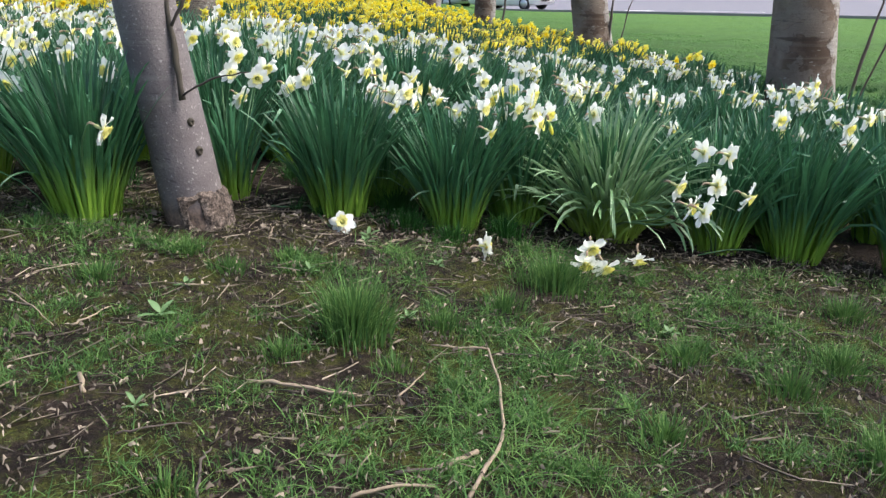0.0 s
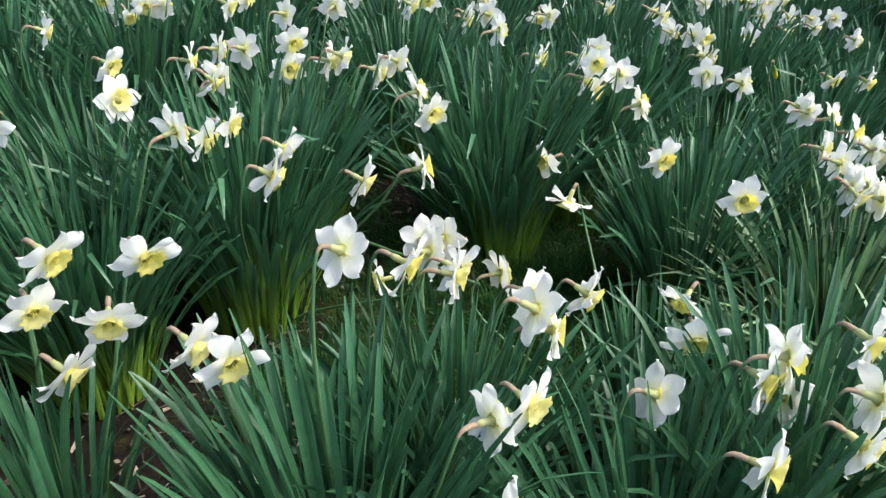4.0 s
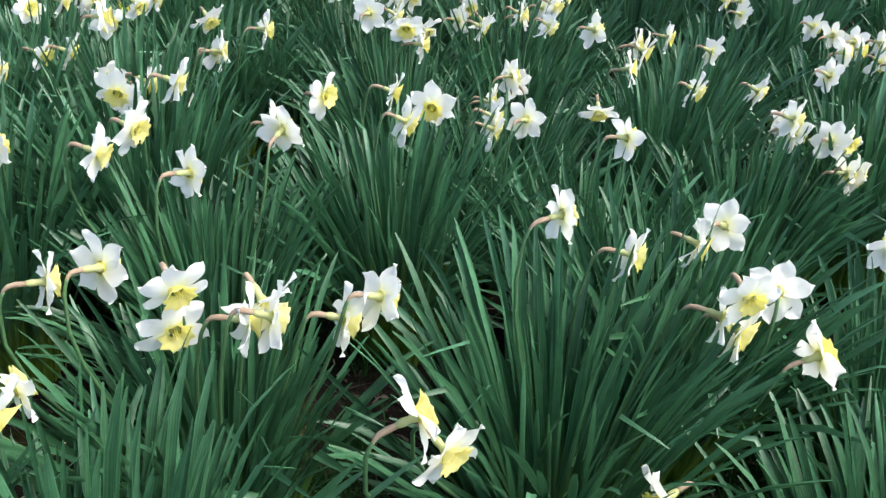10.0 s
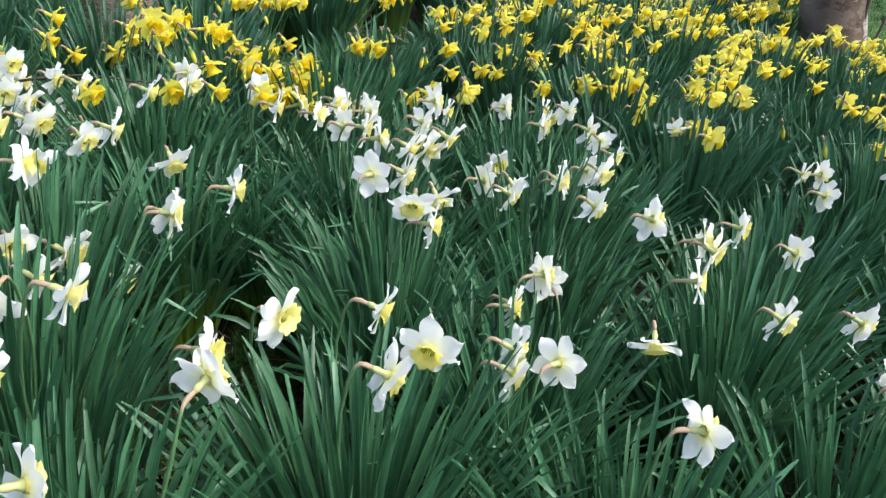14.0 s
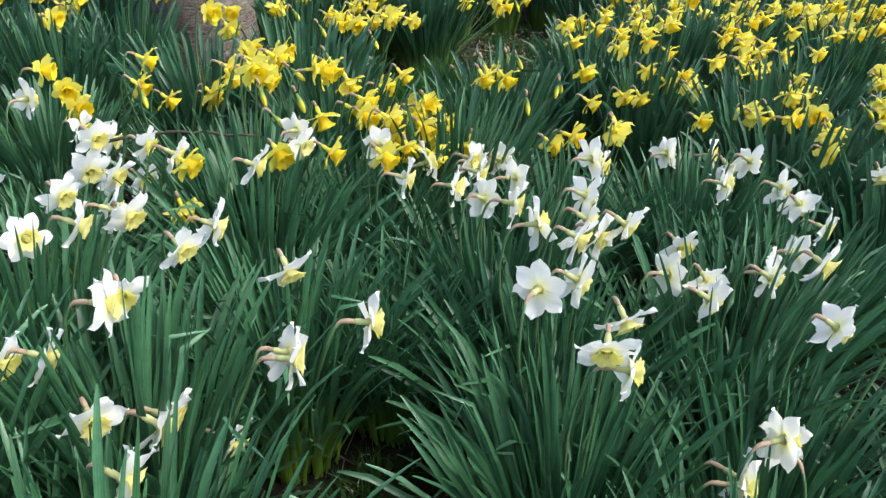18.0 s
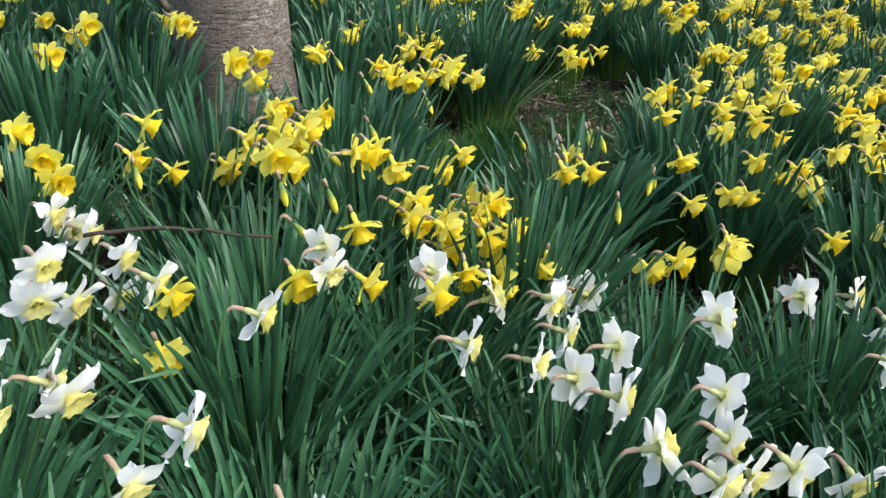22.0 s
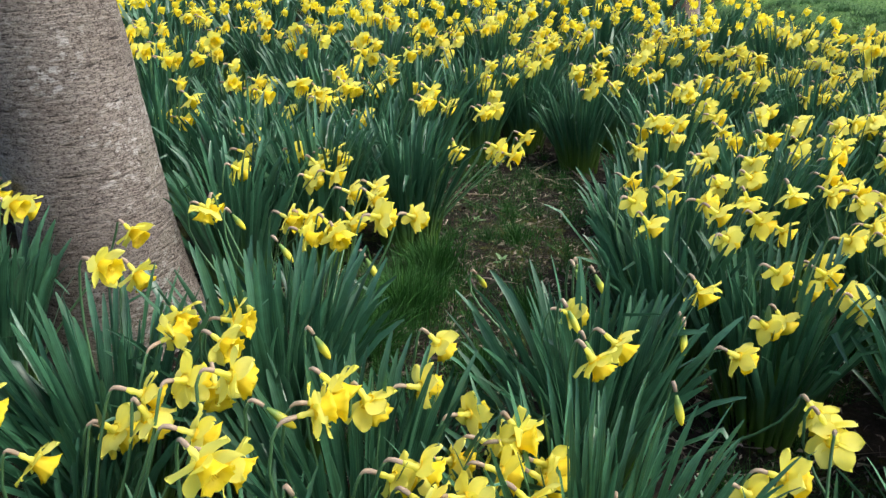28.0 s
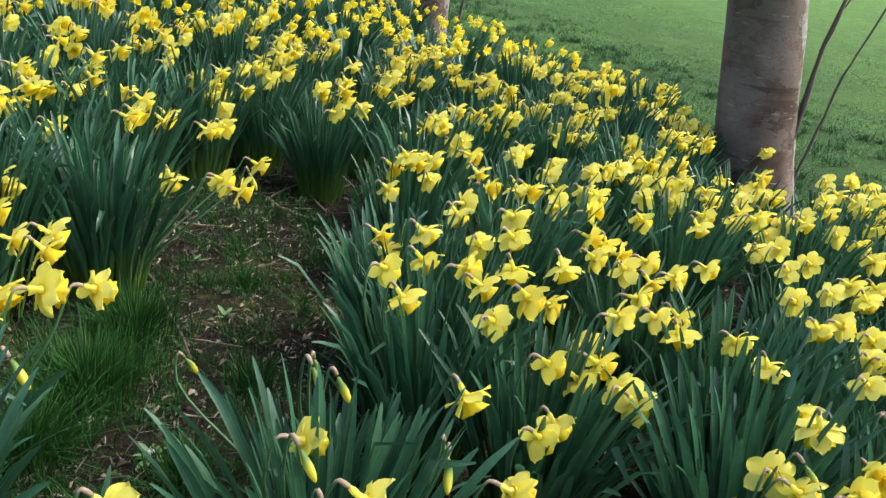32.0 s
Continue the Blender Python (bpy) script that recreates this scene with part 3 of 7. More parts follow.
def fast_mesh(name, verts, faces, along, material):
    me = bpy.data.meshes.new(name)
    nv, nf, k = len(verts), len(faces), faces.shape[1]
    me.vertices.add(nv)
    me.vertices.foreach_set("co", np.ascontiguousarray(verts, dtype=np.float32).ravel())
    me.loops.add(nf * k)
    me.loops.foreach_set("vertex_index", np.ascontiguousarray(faces, dtype=np.int32).ravel())
    me.polygons.add(nf)
    me.polygons.foreach_set("loop_start", np.arange(0, nf * k, k, dtype=np.int32))
    me.polygons.foreach_set("use_smooth", np.ones(nf, dtype=bool))
    for key, values in (("along", along),) if along.ndim == 1 else (("along", along[:, 0]), ("side", along[:, 1])):
        at = me.attributes.new(key, "FLOAT", "POINT")
        at.data.foreach_set("value", np.ascontiguousarray(values, dtype=np.float32))
    me.materials.append(material)
    me.update(calc_edges=True)
    me.validate()
    return me


FANS = [fast_mesh("leaves", *foliage_data(40 + k, 300, 0.092, 0.475, 0.55, 0.19, width=0.0102, twist=0.6), LEAF) for k in range(5)]
BLUE_FANS = [fast_mesh("leaves", *foliage_data(50 + k, 160, 0.085, 0.475, 0.48, 0.18, width=0.0148, twist=0.55), BLUE_LEAF) for k in range(5)]
FAR_FANS = {"w": [fast_mesh("leaves", *foliage_data(30 + k, 190, 0.09, 0.465, 0.50, 0.19, steps=4, width=0.0118, twist=0.55), LEAF) for k in range(4)],
            "y": [fast_mesh("leaves", *foliage_data(35 + k, 150, 0.09, 0.465, 0.50, 0.20, steps=4, width=0.0140, twist=0.5), BLUE_LEAF) for k in range(4)]}
THIN_FANS = {m: [fast_mesh("leaves", *foliage_data(60 + k, 90, 0.065, 0.43, 0.45, 0.2, width=(0.0148 if m is BLUE_LEAF else 0.0112), twist=0.55), m) for k in range(2)] for m in (LEAF, BLUE_LEAF)}
PALE_FAN = fast_mesh("leaves", *foliage_data(80, 460, 0.11, 0.45, 1.08, 0.45, steps=8, width=0.0092, twist=0.5), PALE_LEAF)
LONE = {m: [fast_mesh("leaf", *foliage_data(90 + k, 1, 0.01, 0.5, 0.7, 0.4, steps=9, width=0.0120), m) for k in range(5)] for m in (LEAF, BLUE_LEAF)}


# ---- daffodil flowers ----
def petal_data(name, material, length, width, point, curl, wave, seed, nu=8, nv=5):
    """One petal along +x from the heart, facing +z."""
    g = random.Random(seed)
    verts, faces, along = [], [], []
    ph = g.uniform(0, 6)
    side = g.uniform(-0.15, 0.15)
    rows = ((0.0, 0.36), (0.17, 0.66), (0.36, 0.90), (0.56, 1.0), (0.72, 0.90), (0.86, 0.63), (0.955, 0.30), (1.0, 0.05)) if nu == 8 else ((0.0, 0.36), (0.3, 0.86), (0.62, 1.0), (0.86, 0.72), (1.0, 0.10))
    for i, (t, fat) in enumerate(rows):
        half = width * 0.5 * fat ** point
        for j in range(nv):
            s = 2 * j / (nv - 1) - 1
            x = 0.005 + length * t * (1 - 0.05 * s * s)
            y = half * s + side * length * t * t
            z = -curl * length * (t ** 1.8) + 0.12 * half * (1 - s * s) + wave * length * math.sin(5 * t + 2.2 * s + ph) * t
            verts.append((x, y, z))
            along.append(t)
    for i in range(nu - 1):
        for j in range(nv - 1):
            q = i * nv + j
            faces.append((q, q + nv, q + nv + 1, q + 1))
    return data_of(mesh_object(name, verts, faces, material, None, True, along=along))


def cup_data(name, material, length, r0, r1, frill, seed, sides=24, rings=5, stamens=7):
    """The trumpet: a flared, frilled tube along +z with a real wall, and pistil and stamens in it."""
    g = random.Random(seed)
    verts, faces, along = [], [], []
    ph = g.uniform(0, 6)
    prof = [(k / rings, 0.0) for k in range(rings + 1)] + [(k / rings, -0.0007) for k in range(rings, -1, -1)]
    for t, inset in prof:
        for j in range(sides):
            w = 2 * math.pi * j / sides
            r = r0 + (r1 - r0) * (0.35 * t + 0.65 * t ** 3) + inset
            r *= 1 + frill * t ** 3 * math.cos(8 * w + ph) + 0.035 * math.cos(16 * w + ph) + 0.05 * t * math.cos(2 * w + ph)
            z = length * t + frill * 0.25 * length * t ** 4 * math.cos(12 * w + 2 * ph)
            verts.append((r * math.cos(w), r * math.sin(w), z))
            along.append(t)
    n = len(prof)
    for k in range(n - 1):
        for j in range(sides):
            faces.append((k * sides + j, k * sides + (j + 1) % sides, (k + 1) * sides + (j + 1) % sides, (k + 1) * sides + j))
    for k in range(7 - stamens, 7):
        w = k * 1.047
        q = Vector((math.cos(w), math.sin(w), 0)) * (0.0 if k == 6 else 0.003)
        v, f, al = tube([q, q + Vector((0, 0, length * 0.7)), q * 1.1 + Vector((0, 0, length * 0.85))], [0.0006, 0.0006, 0.0012], 4)
        b = len(verts)
        verts.extend(v)
        faces.extend(tuple(i + b for i in fc) for fc in f)
        along.extend([1.0] * len(v))
    return data_of(mesh_object(name, verts, faces, material, None, True, along=along))


WP = [petal_data("petal", WHITE_PETAL, 0.0425, 0.0318, 0.97, c, 0.10, k) for k, c in enumerate((-0.05, 0.10, 0.20, 0.02, 0.30, -0.12, 0.14))]
YP = [petal_data("petal", YELLOW_PETAL, 0.0395, 0.0325, 0.88, c, 0.09, 10 + k) for k, c in enumerate((-0.38, -0.22, -0.08, -0.5, 0.05, -0.28))]
WP_FAR = [petal_data("petal", WHITE_PETAL, 0.0425, 0.0318, 0.97, c, 0.10, k, 5, 3) for k, c in enumerate((-0.05, 0.10, 0.20, 0.02, 0.30, -0.12))]
YP_FAR = [petal_data("petal", YELLOW_PETAL, 0.0395, 0.0325, 0.88, c, 0.09, 10 + k, 5, 3) for k, c in enumerate((-0.38, -0.22, -0.08, -0.5, 0.05))]
WC = [cup_data("trumpet", CREAM_CUP, 0.0155, 0.0088, 0.0205, 0.17, k) for k in range(3)]
YC = [cup_data("trumpet", GOLD_CUP, 0.031, 0.0112, 0.0238, 0.15, 5 + k) for k in range(3)]
WC_FAR = cup_data("trumpet", CREAM_CUP, 0.0155, 0.0088, 0.0205, 0.17, 1, 12, 3, 1)
YC_FAR = cup_data("trumpet", GOLD_CUP, 0.031, 0.0112, 0.0238, 0.15, 6, 12, 3, 1)
v, f, al = tube([(0, 0, -0.024), (0, 0, -0.016), (0, 0, -0.008), (0, 0, 0.003)], [0.0035, 0.0052, 0.0042, 0.0088], 8)
TUBES = {}
for key, mat in (("w", TUBE_W), ("y", YELLOW_PETAL)):
    TUBES[key] = data_of(mesh_object("flower_tube", v, f, mat, None, True, along=[0.5] * len(v)))


def joined_head(name, petals, cup, tube_me, seed):
    """All of a flower head in one mesh with its three materials, for flowers seen from afar."""
    g = random.Random(seed)
    bm = bmesh.new()
    mats = [petals[0].materials[0], cup.materials[0], tube_me.materials[0]]
    for k in range(6):
        n = len(bm.verts)
        bm.from_mesh(g.choice(petals))
        bm.verts.ensure_lookup_table()
        bmesh.ops.transform(bm, matrix=pose(0, 0, 0.0012 * (k % 2), g.uniform(-16, 16), g.uniform(-20, 14), 60 * k + g.uniform(-9, 9)), verts=bm.verts[n:])
    nf = len(bm.faces)
    bm.from_mesh(cup)
    bm.faces.ensure_lookup_table()
    for fc in bm.faces[nf:]:
        fc.material_index = 1
    nf = len(bm.faces)
    bm.from_mesh(tube_me)
    bm.faces.ensure_lookup_table()
    for fc in bm.faces[nf:]:
        fc.material_index = 2
    me = bpy.data.meshes.new(name)
    bm.to_mesh(me)
    bm.free()
    for mt in mats:
        me.materials.append(mt)
    return me


W_HEADS = [joined_head("flower_head", WP_FAR, WC_FAR, TUBES["w"], k) for k in range(4)]
Y_HEADS = [joined_head("flower_head", YP_FAR, YC_FAR, TUBES["y"], 9 + k) for k in range(4)]

# a closed bud, tip at +z
v, f, al = tube([(0, 0, -0.02), (0, 0, -0.012), (0, 0, 0.0), (0, 0, 0.012), (0, 0, 0.026), (0, 0, 0.036), (0, 0, 0.040)], [0.003, 0.005, 0.0075, 0.0088, 0.0075, 0.0042, 0.001], 8)
m = Mat("yellow_green_bud", 0.5)
BUD_SKIN = m.done(m.ramp(m.attribute("along"), [(0.25, (0.16, 0.27, 0.05)), (0.55, (0.62, 0.60, 0.06)), (0.9, (0.85, 0.74, 0.06))]), 0.3)
BUD = data_of(mesh_object("bud", v, f, BUD_SKIN, None, True, along=al))


def facing(azimuth, nod):
    """Turns +z to the compass direction (degrees from +x towards +y), nodding below the level."""
    d = Vector((math.cos(radians(azimuth)) * math.cos(radians(nod)), math.sin(radians(azimuth)) * math.cos(radians(nod)), -math.sin(radians(nod))))
    return d, d.to_track_quat("Z", "Y").to_matrix().to_4x4()


def stem_points(foot, at, d):
    tail = at - d * 0.022
    flat = Vector((d.x, d.y, 0))
    bow = tail - d * 0.019 + Vector((0, 0, 0.002))
    neck = bow - flat * 0.019 - Vector((0, 0, 0.027))
    rise = max(neck.z - foot.z, 0.05)
    lower = bezier(foot, foot + Vector((0, 0, rise * 0.45)), neck - Vector((flat.x * 0.05, flat.y * 0.05, rise * 0.28)), neck, 8)
    upper = bezier(neck, neck + flat * 0.008 + Vector((0, 0, 0.014)), bow - d * 0.008, tail, 6)
    return lower, upper


def flower(parent, foot, at, azimuth, nod, kind, near, rng, size=1.0):
    """One daffodil: a stem from foot with a papery spathe, and a head at the place at."""
    d, turn = facing(azimuth, nod)
    lower, upper = stem_points(foot, at, d)
    v, f, al = tube([*lower, *upper[1:4]], [0.0033 - 0.0009 * k / 11 for k in range(12)], 5)
    st = mesh_object("flower", v, f, STALK, parent)
    up = Vector((0, 0, 0.0012))
    v, f, al = tube([upper[1], upper[3] + up, upper[4] + up, upper[5], upper[6]], [0.0013, 0.0024, 0.0034, 0.0040, 0.0034], 6)
    mesh_object("spathe", v, f, SPATHE, st)
    here = Matrix.Translation(at) @ turn @ pose(0, 0, 0, 0, 0, rng.uniform(0, 60)) @ Matrix.Scale(size, 4)
    if kind == "b":
        part("bud", BUD, st, "closed yellow bud", here @ Matrix.Scale(0.85, 4))
        return st
    white = kind == "w"
    if near:
        petals = WP if white else YP
        for k in range(6):
            part("petal", rng.choice(petals), st, "", here @ pose(0, 0, 0.0012 * (k % 2), rng.uniform(-13, 13), rng.uniform(-15, 11), 60 * k + rng.uniform(-7, 7)))
        part("trumpet", rng.choice(WC if white else YC), st, "pale yellow cup" if white else "golden trumpet", here)
        part("flower_tube", TUBES[kind], st, "", here)
    else:
        part("flower_head", rng.choice(W_HEADS if white else Y_HEADS), st, "", here)
    return st


CLUMP_LABEL = {"w": "clump of white daffodils with pale yellow cups and long leaves", "y": "clump of yellow trumpet daffodils with blue-green strap leaves",
               "m": "clump of mixed white and yellow daffodils with strap leaves", "n": "clump of blue-green daffodil leaves without open flowers"}


KNOWN = []


def clump(x, y, style, size, flowers, near=True):
    """A clump of leaves at x, y with its flowers: (x, y, height of the head, compass, nod, kind)."""
    rng = random.Random(int(1000 * (x + 50) + 7 * 1000 * (y + 50)))
    root = new("daffodil_clump")
    z = ground_z(x, y)
    root.location = (x, y, z)
    blue = y > 6.15
    tint = BLUE_LEAF if blue else LEAF
    full = (BLUE_FANS if blue else FANS) if near else FAR_FANS["y" if blue else "w"]
    fan = {"full": full, "thin": THIN_FANS[tint], "pale": [PALE_FAN]}[style]
    lv = part("leaves", rng.choice(fan), root, "", pose(0, 0, 0, 0, 0, rng.uniform(0, 360)) @ Matrix.Diagonal((size, size, size * rng.uniform(0.94, 1.04) * (0.92 if 5.2 < y < 6.12 else 1.0), 1)))
    lv["kind"] = "stuff"
    if style == "pale":
        part("leaves", THIN_FANS[LEAF][0], root, "", pose(0, 0, 0, 0, 0, 40) @ Matrix.Scale(size, 4))["kind"] = "stuff"
    if near:
        for k in range(5):
            part("leaf", rng.choice(LONE[tint]), root, "", pose(rng.uniform(-0.07, 0.07), rng.uniform(-0.07, 0.07), 0, 0, 0, rng.uniform(0, 360)) @ Matrix.Scale(size * rng.uniform(0.7, 1.0), 4))
    if y > 8.2 and flowers:
        mx, my = sum(q[0] for q in flowers) / len(flowers), sum(q[1] for q in flowers) / len(flowers)
        flowers = [(mx + 0.62 * (q[0] - mx), my + 0.62 * (q[1] - my), *q[2:]) for q in flowers]
    kinds = {k for *_, k in flowers}
    for fx, fy, fz, az, nod, kind in flowers:
        KNOWN.append((fx, fy))
        w = math.atan2(fy - y, fx - x)
        reach = min(math.hypot(fx - x, fy - y) * 0.25, 0.08)
        foot = Vector((math.cos(w) * reach, math.sin(w) * reach, -0.01))
        flower(root, foot, Vector((fx - x, fy - y, fz - z)), az, nod, kind, near, rng, rng.uniform(0.92, 1.08) * (1.06 if y > 7.6 else 1.0))
    key = "n" if not flowers else "m" if {"w", "y"} <= kinds else "w" if "w" in kinds else "y"
    return tagged(root, CLUMP_LABEL[key], "daffodil clump", "daffodil clumps in the bed")



# ---- the clumps near the walk, each with its flowers ----
clump(-1.13, 2.56, "full", 1.05, [(-0.955, 2.321, 0.519, 0, 33, "w"), (-1.298, 2.502, 0.624, -91, 15, "w"), (-1.103, 2.768, 0.641, -111, 5, "w")])
clump(-0.76, 2.93, "thin", 0.85, [(-0.746, 3.056, 0.663, -22, 28, "w"), (-0.759, 3.007, 0.611, -48, 20, "w"), (-0.724, 2.986, 0.528, -14, 38, "w"), (-0.661, 3.142, 0.615, -40, 25, "w"), (-0.665, 3.012, 0.592, -70, 20, "w"), (-0.555, 3.001, 0.562, -25, 30, "w")])
clump(-0.37, 2.88, "full", 1, [(-0.161, 2.765, 0.525, 11, 23, "w"), (-0.481, 2.924, 0.597, -51, 18, "w"), (-0.128, 2.913, 0.549, -44, 12, "w"), (-0.364, 3.055, 0.674, 57, 35, "w"), (-0.174, 2.876, 0.555, 41, 15, "w")])
clump(0.04, 2.9, "full", 0.95, [(0.153, 2.68, 0.452, -12, 29, "w"), (0.043, 3.034, 0.468, 27, 31, "w"), (0.172, 3.008, 0.514, -42, 11, "w"), (0.14, 2.867, 0.499, -24, 9, "w"), (0.258, 2.906, 0.5, -32, 25, "w"), (0.322, 2.775, 0.459, -17, -7, "w"), (0.355, 2.741, 0.462, -52, 66, "b")])
clump(0.62, 3.06, "pale", 1.1, [(0.718, 2.327, 0.293, -9, 25, "w"), (0.576, 3.189, 0.437, 43, 9, "w"), (0.71, 2.446, 0.327, -38, 20, "w"), (0.687, 2.117, 0.336, -3, 30, "w")])
clump(1.02, 3, "full", 1, [(0.869, 2.738, 0.375, 20, 24, "w"), (0.952, 2.729, 0.367, 14, 19, "w"), (0.836, 2.476, 0.324, 12, 13, "w"), (0.902, 2.381, 0.308, -24, 29, "w")])
clump(1.32, 2.98, "full", 1.05, [(1.217, 3, 0.444, -60, 15, "w"), (1.376, 3.25, 0.509, -40, 20, "w"), (1.179, 3.2, 0.505, -15, 25, "w")])
clump(1.8, 3.3, "full", 1, [(1.455, 3.1, 0.492, -20, 25, "w"), (1.446, 2.95, 0.42, -50, 20, "w"), (1.589, 3.1, 0.429, -10, 15, "w"), (1.504, 3.4, 0.525, -35, 10, "w")])
clump(-1.6, 2.8, "full", 1, [(-1.44, 2.811, 0.673, -15, 26, "w")])
clump(-0.92, 3.38, "full", 1, [(-0.934, 3.167, 0.724, -24, 34, "w"), (-0.715, 3.456, 0.681, 52, -5, "w"), (-1.101, 3.391, 0.704, -31, 40, "w"), (-1.037, 3.449, 0.695, -93, 17, "w")])
clump(-0.69, 3.66, "full", 1.08, [(-0.406, 3.507, 0.565, -2, 33, "w"), (-0.552, 3.531, 0.619, 23, 41, "w"), (-0.304, 3.597, 0.552, 12, -8, "w"), (-0.553, 3.437, 0.608, 24, 38, "w"), (-0.661, 3.59, 0.643, -8, 13, "w"), (-0.389, 3.532, 0.342, 187, 10, "w"), (-0.746, 3.779, 0.666, -3, 42, "w"), (-0.686, 3.515, 0.644, -11, 32, "w"), (-0.748, 3.815, 0.666, 60, -8, "w")])
clump(0.28, 3.86, "full", 1, [(0.3, 3.591, 0.488, -85, 8, "w"), (0.18, 3.768, 0.496, -59, 15, "w")])
clump(0.55, 3.66, "pale", 0.95, [(0.595, 3.75, 0.443, 13, -2, "w"), (0.56, 3.742, 0.445, 5, 34, "w"), (0.562, 3.703, 0.44, -42, 34, "w"), (0.611, 3.707, 0.432, 1, 16, "w"), (0.555, 3.805, 0.47, 9, 21, "w")])
clump(-0.17, 4.06, "full", 1.1, [(-0.053, 3.879, 0.446, 215, 8, "w"), (-0.302, 3.819, 0.582, -46, 15, "w"), (-0.332, 3.824, 0.627, 29, -8, "w"), (-0.158, 4.197, 0.657, 29, 0, "w"), (-0.054, 4.209, 0.583, -1, 17, "w"), (0.066, 4.057, 0.615, -77, 13, "w"), (0.045, 4.078, 0.571, -23, 8, "w"), (0.072, 4.086, 0.542, -24, 24, "w")])
clump(-0.82, 6.6, "full", 1.05, [(-0.831, 6.383, 0.659, -25, 51, "y"), (-0.542, 6.59, 0.536, -4, 33, "y"), (-0.784, 6.479, 0.632, -22, 38, "y"), (-0.457, 6.415, 0.53, -21, 59, "y"), (-0.851, 6.655, 0.597, 21, 32, "y"), (-0.854, 6.545, 0.646, -44, 55, "b"), (-0.64, 6.603, 0.57, -98, 52, "b"), (-0.635, 6.654, 0.565, 47, 76, "b"), (-0.832, 6.45, 0.634, -37, 67, "b")])
clump(-1.72, 6.42, "full", 1.05, [(-1.701, 6.639, 0.708, -20, 48, "y"), (-1.611, 6.284, 0.59, 20, 38, "y"), (-1.691, 6.503, 0.788, -20, 15, "y"), (-1.557, 6.484, 0.696, -30, 32, "y"), (-1.553, 6.426, 0.685, 56, -2, "y")])
clump(-1.32, 7.86, "full", 1.05, [(-1.01, 7.80, 0.596, 25, 34, "y"), (-1.147, 7.869, 0.574, 20, 77, "y"), (-1.024, 7.979, 0.527, 18, 27, "y"), (-0.915, 8.088, 0.546, -3, 32, "y"), (-0.961, 7.777, 0.574, -2, 19, "y"), (-0.931, 7.94, 0.551, -12, 67, "b")], False)
clump(-0.66, 8.86, "full", 0.95, [(-0.657, 8.629, 0.561, 33, 16, "y"), (-0.471, 8.707, 0.547, 13, 55, "b"), (-0.602, 8.67, 0.638, -21, 37, "y"), (-0.7, 9.028, 0.559, -40, 36, "y"), (-0.591, 8.67, 0.61, -4, 37, "y"), (-0.736, 8.758, 0.633, 25, 55, "y"), (-0.554, 9.03, 0.624, -29, 57, "y"), (-0.465, 8.9, 0.539, 17, 50, "y")], False)
clump(-1.47, 6.93, "thin", 0.9, [(-1.687, 7.024, 0.698, -3, 26, "y"), (-1.19, 7.005, 0.671, 39, 31, "y"), (-1.676, 6.986, 0.71, -117, 58, "y"), (-1.265, 6.969, 0.687, 38, 24, "y"), (-1.417, 6.887, 0.679, -16, 25, "y"), (-1.372, 6.93, 0.681, -31, 43, "y"), (-1.338, 7.007, 0.666, -35, 43, "y"), (-1.455, 6.825, 0.671, -16, 55, "b"), (-1.596, 6.955, 0.693, 27, 61, "b"), (-1.439, 6.989, 0.683, 15, 36, "y"), (-1.481, 6.976, 0.685, -21, 24, "y"), (-1.349, 6.885, 0.679, -57, 32, "y"), (-1.329, 7.265, 0.627, -8, 45, "y"), (-1.26, 6.78, 0.651, -33, 54, "b")])
clump(-0.56, 7.12, "full", 1.02, [(-0.629, 7.122, 0.593, -12, 56, "y"), (-0.662, 7.163, 0.638, 36, 34, "y"), (-0.465, 7.129, 0.614, -17, 40, "y"), (-0.469, 7.01, 0.598, 39, 35, "y"), (-0.472, 7.233, 0.605, 8, 17, "y")], False)
clump(0.16, 7.08, "full", 1.05, [(-0.032, 7.166, 0.516, -2, 38, "y"), (-0.01, 7.092, 0.514, -24, 66, "y"), (0.129, 7.083, 0.498, -16, 36, "y"), (0.036, 7.188, 0.505, -40, 43, "y"), (0.153, 6.988, 0.492, -14, 63, "y")], False)
clump(-0.8, 6.92, "thin", 0.62, [(-1.043, 7.091, 0.464, 32, 59, "b"), (-0.571, 6.786, 0.578, -50, 45, "y"), (-0.82, 6.833, 0.592, -52, 55, "b"), (-0.818, 6.87, 0.588, 53, 72, "b"), (-0.781, 6.793, 0.598, -19, 64, "b")])
clump(-1.22, 6.22, "full", 1, [(-1.229, 6.184, 0.709, 13, 12, "y"), (-1.088, 6.095, 0.667, -2, 23, "y"), (-1.373, 6.214, 0.738, 30, 36, "y"), (-1.234, 6.135, 0.729, 30, 1, "y"), (-1.227, 6.236, 0.707, -20, 37, "y"), (-1.184, 6.256, 0.667, 16, 67, "y"), (-1.128, 6.113, 0.636, 14, 32, "y"), (-1.057, 6.216, 0.585, 14, 19, "y"), (-1.038, 6.358, 0.569, 32, 20, "y"), (-1.078, 6.054, 0.639, -28, 24, "y"), (-1.29, 6.152, 0.713, -3, 40, "b"), (-1.278, 6.378, 0.694, 9, 66, "b"), (-0.994, 6.236, 0.6, 1, 26, "y"), (-1.031, 6.084, 0.625, 17, 27, "y"), (-1.115, 6.353, 0.626, 24, 21, "y")])
clump(-1.15, 6.57, "thin", 0.72, [(-1.099, 6.51, 0.62, 9, 53, "y")])
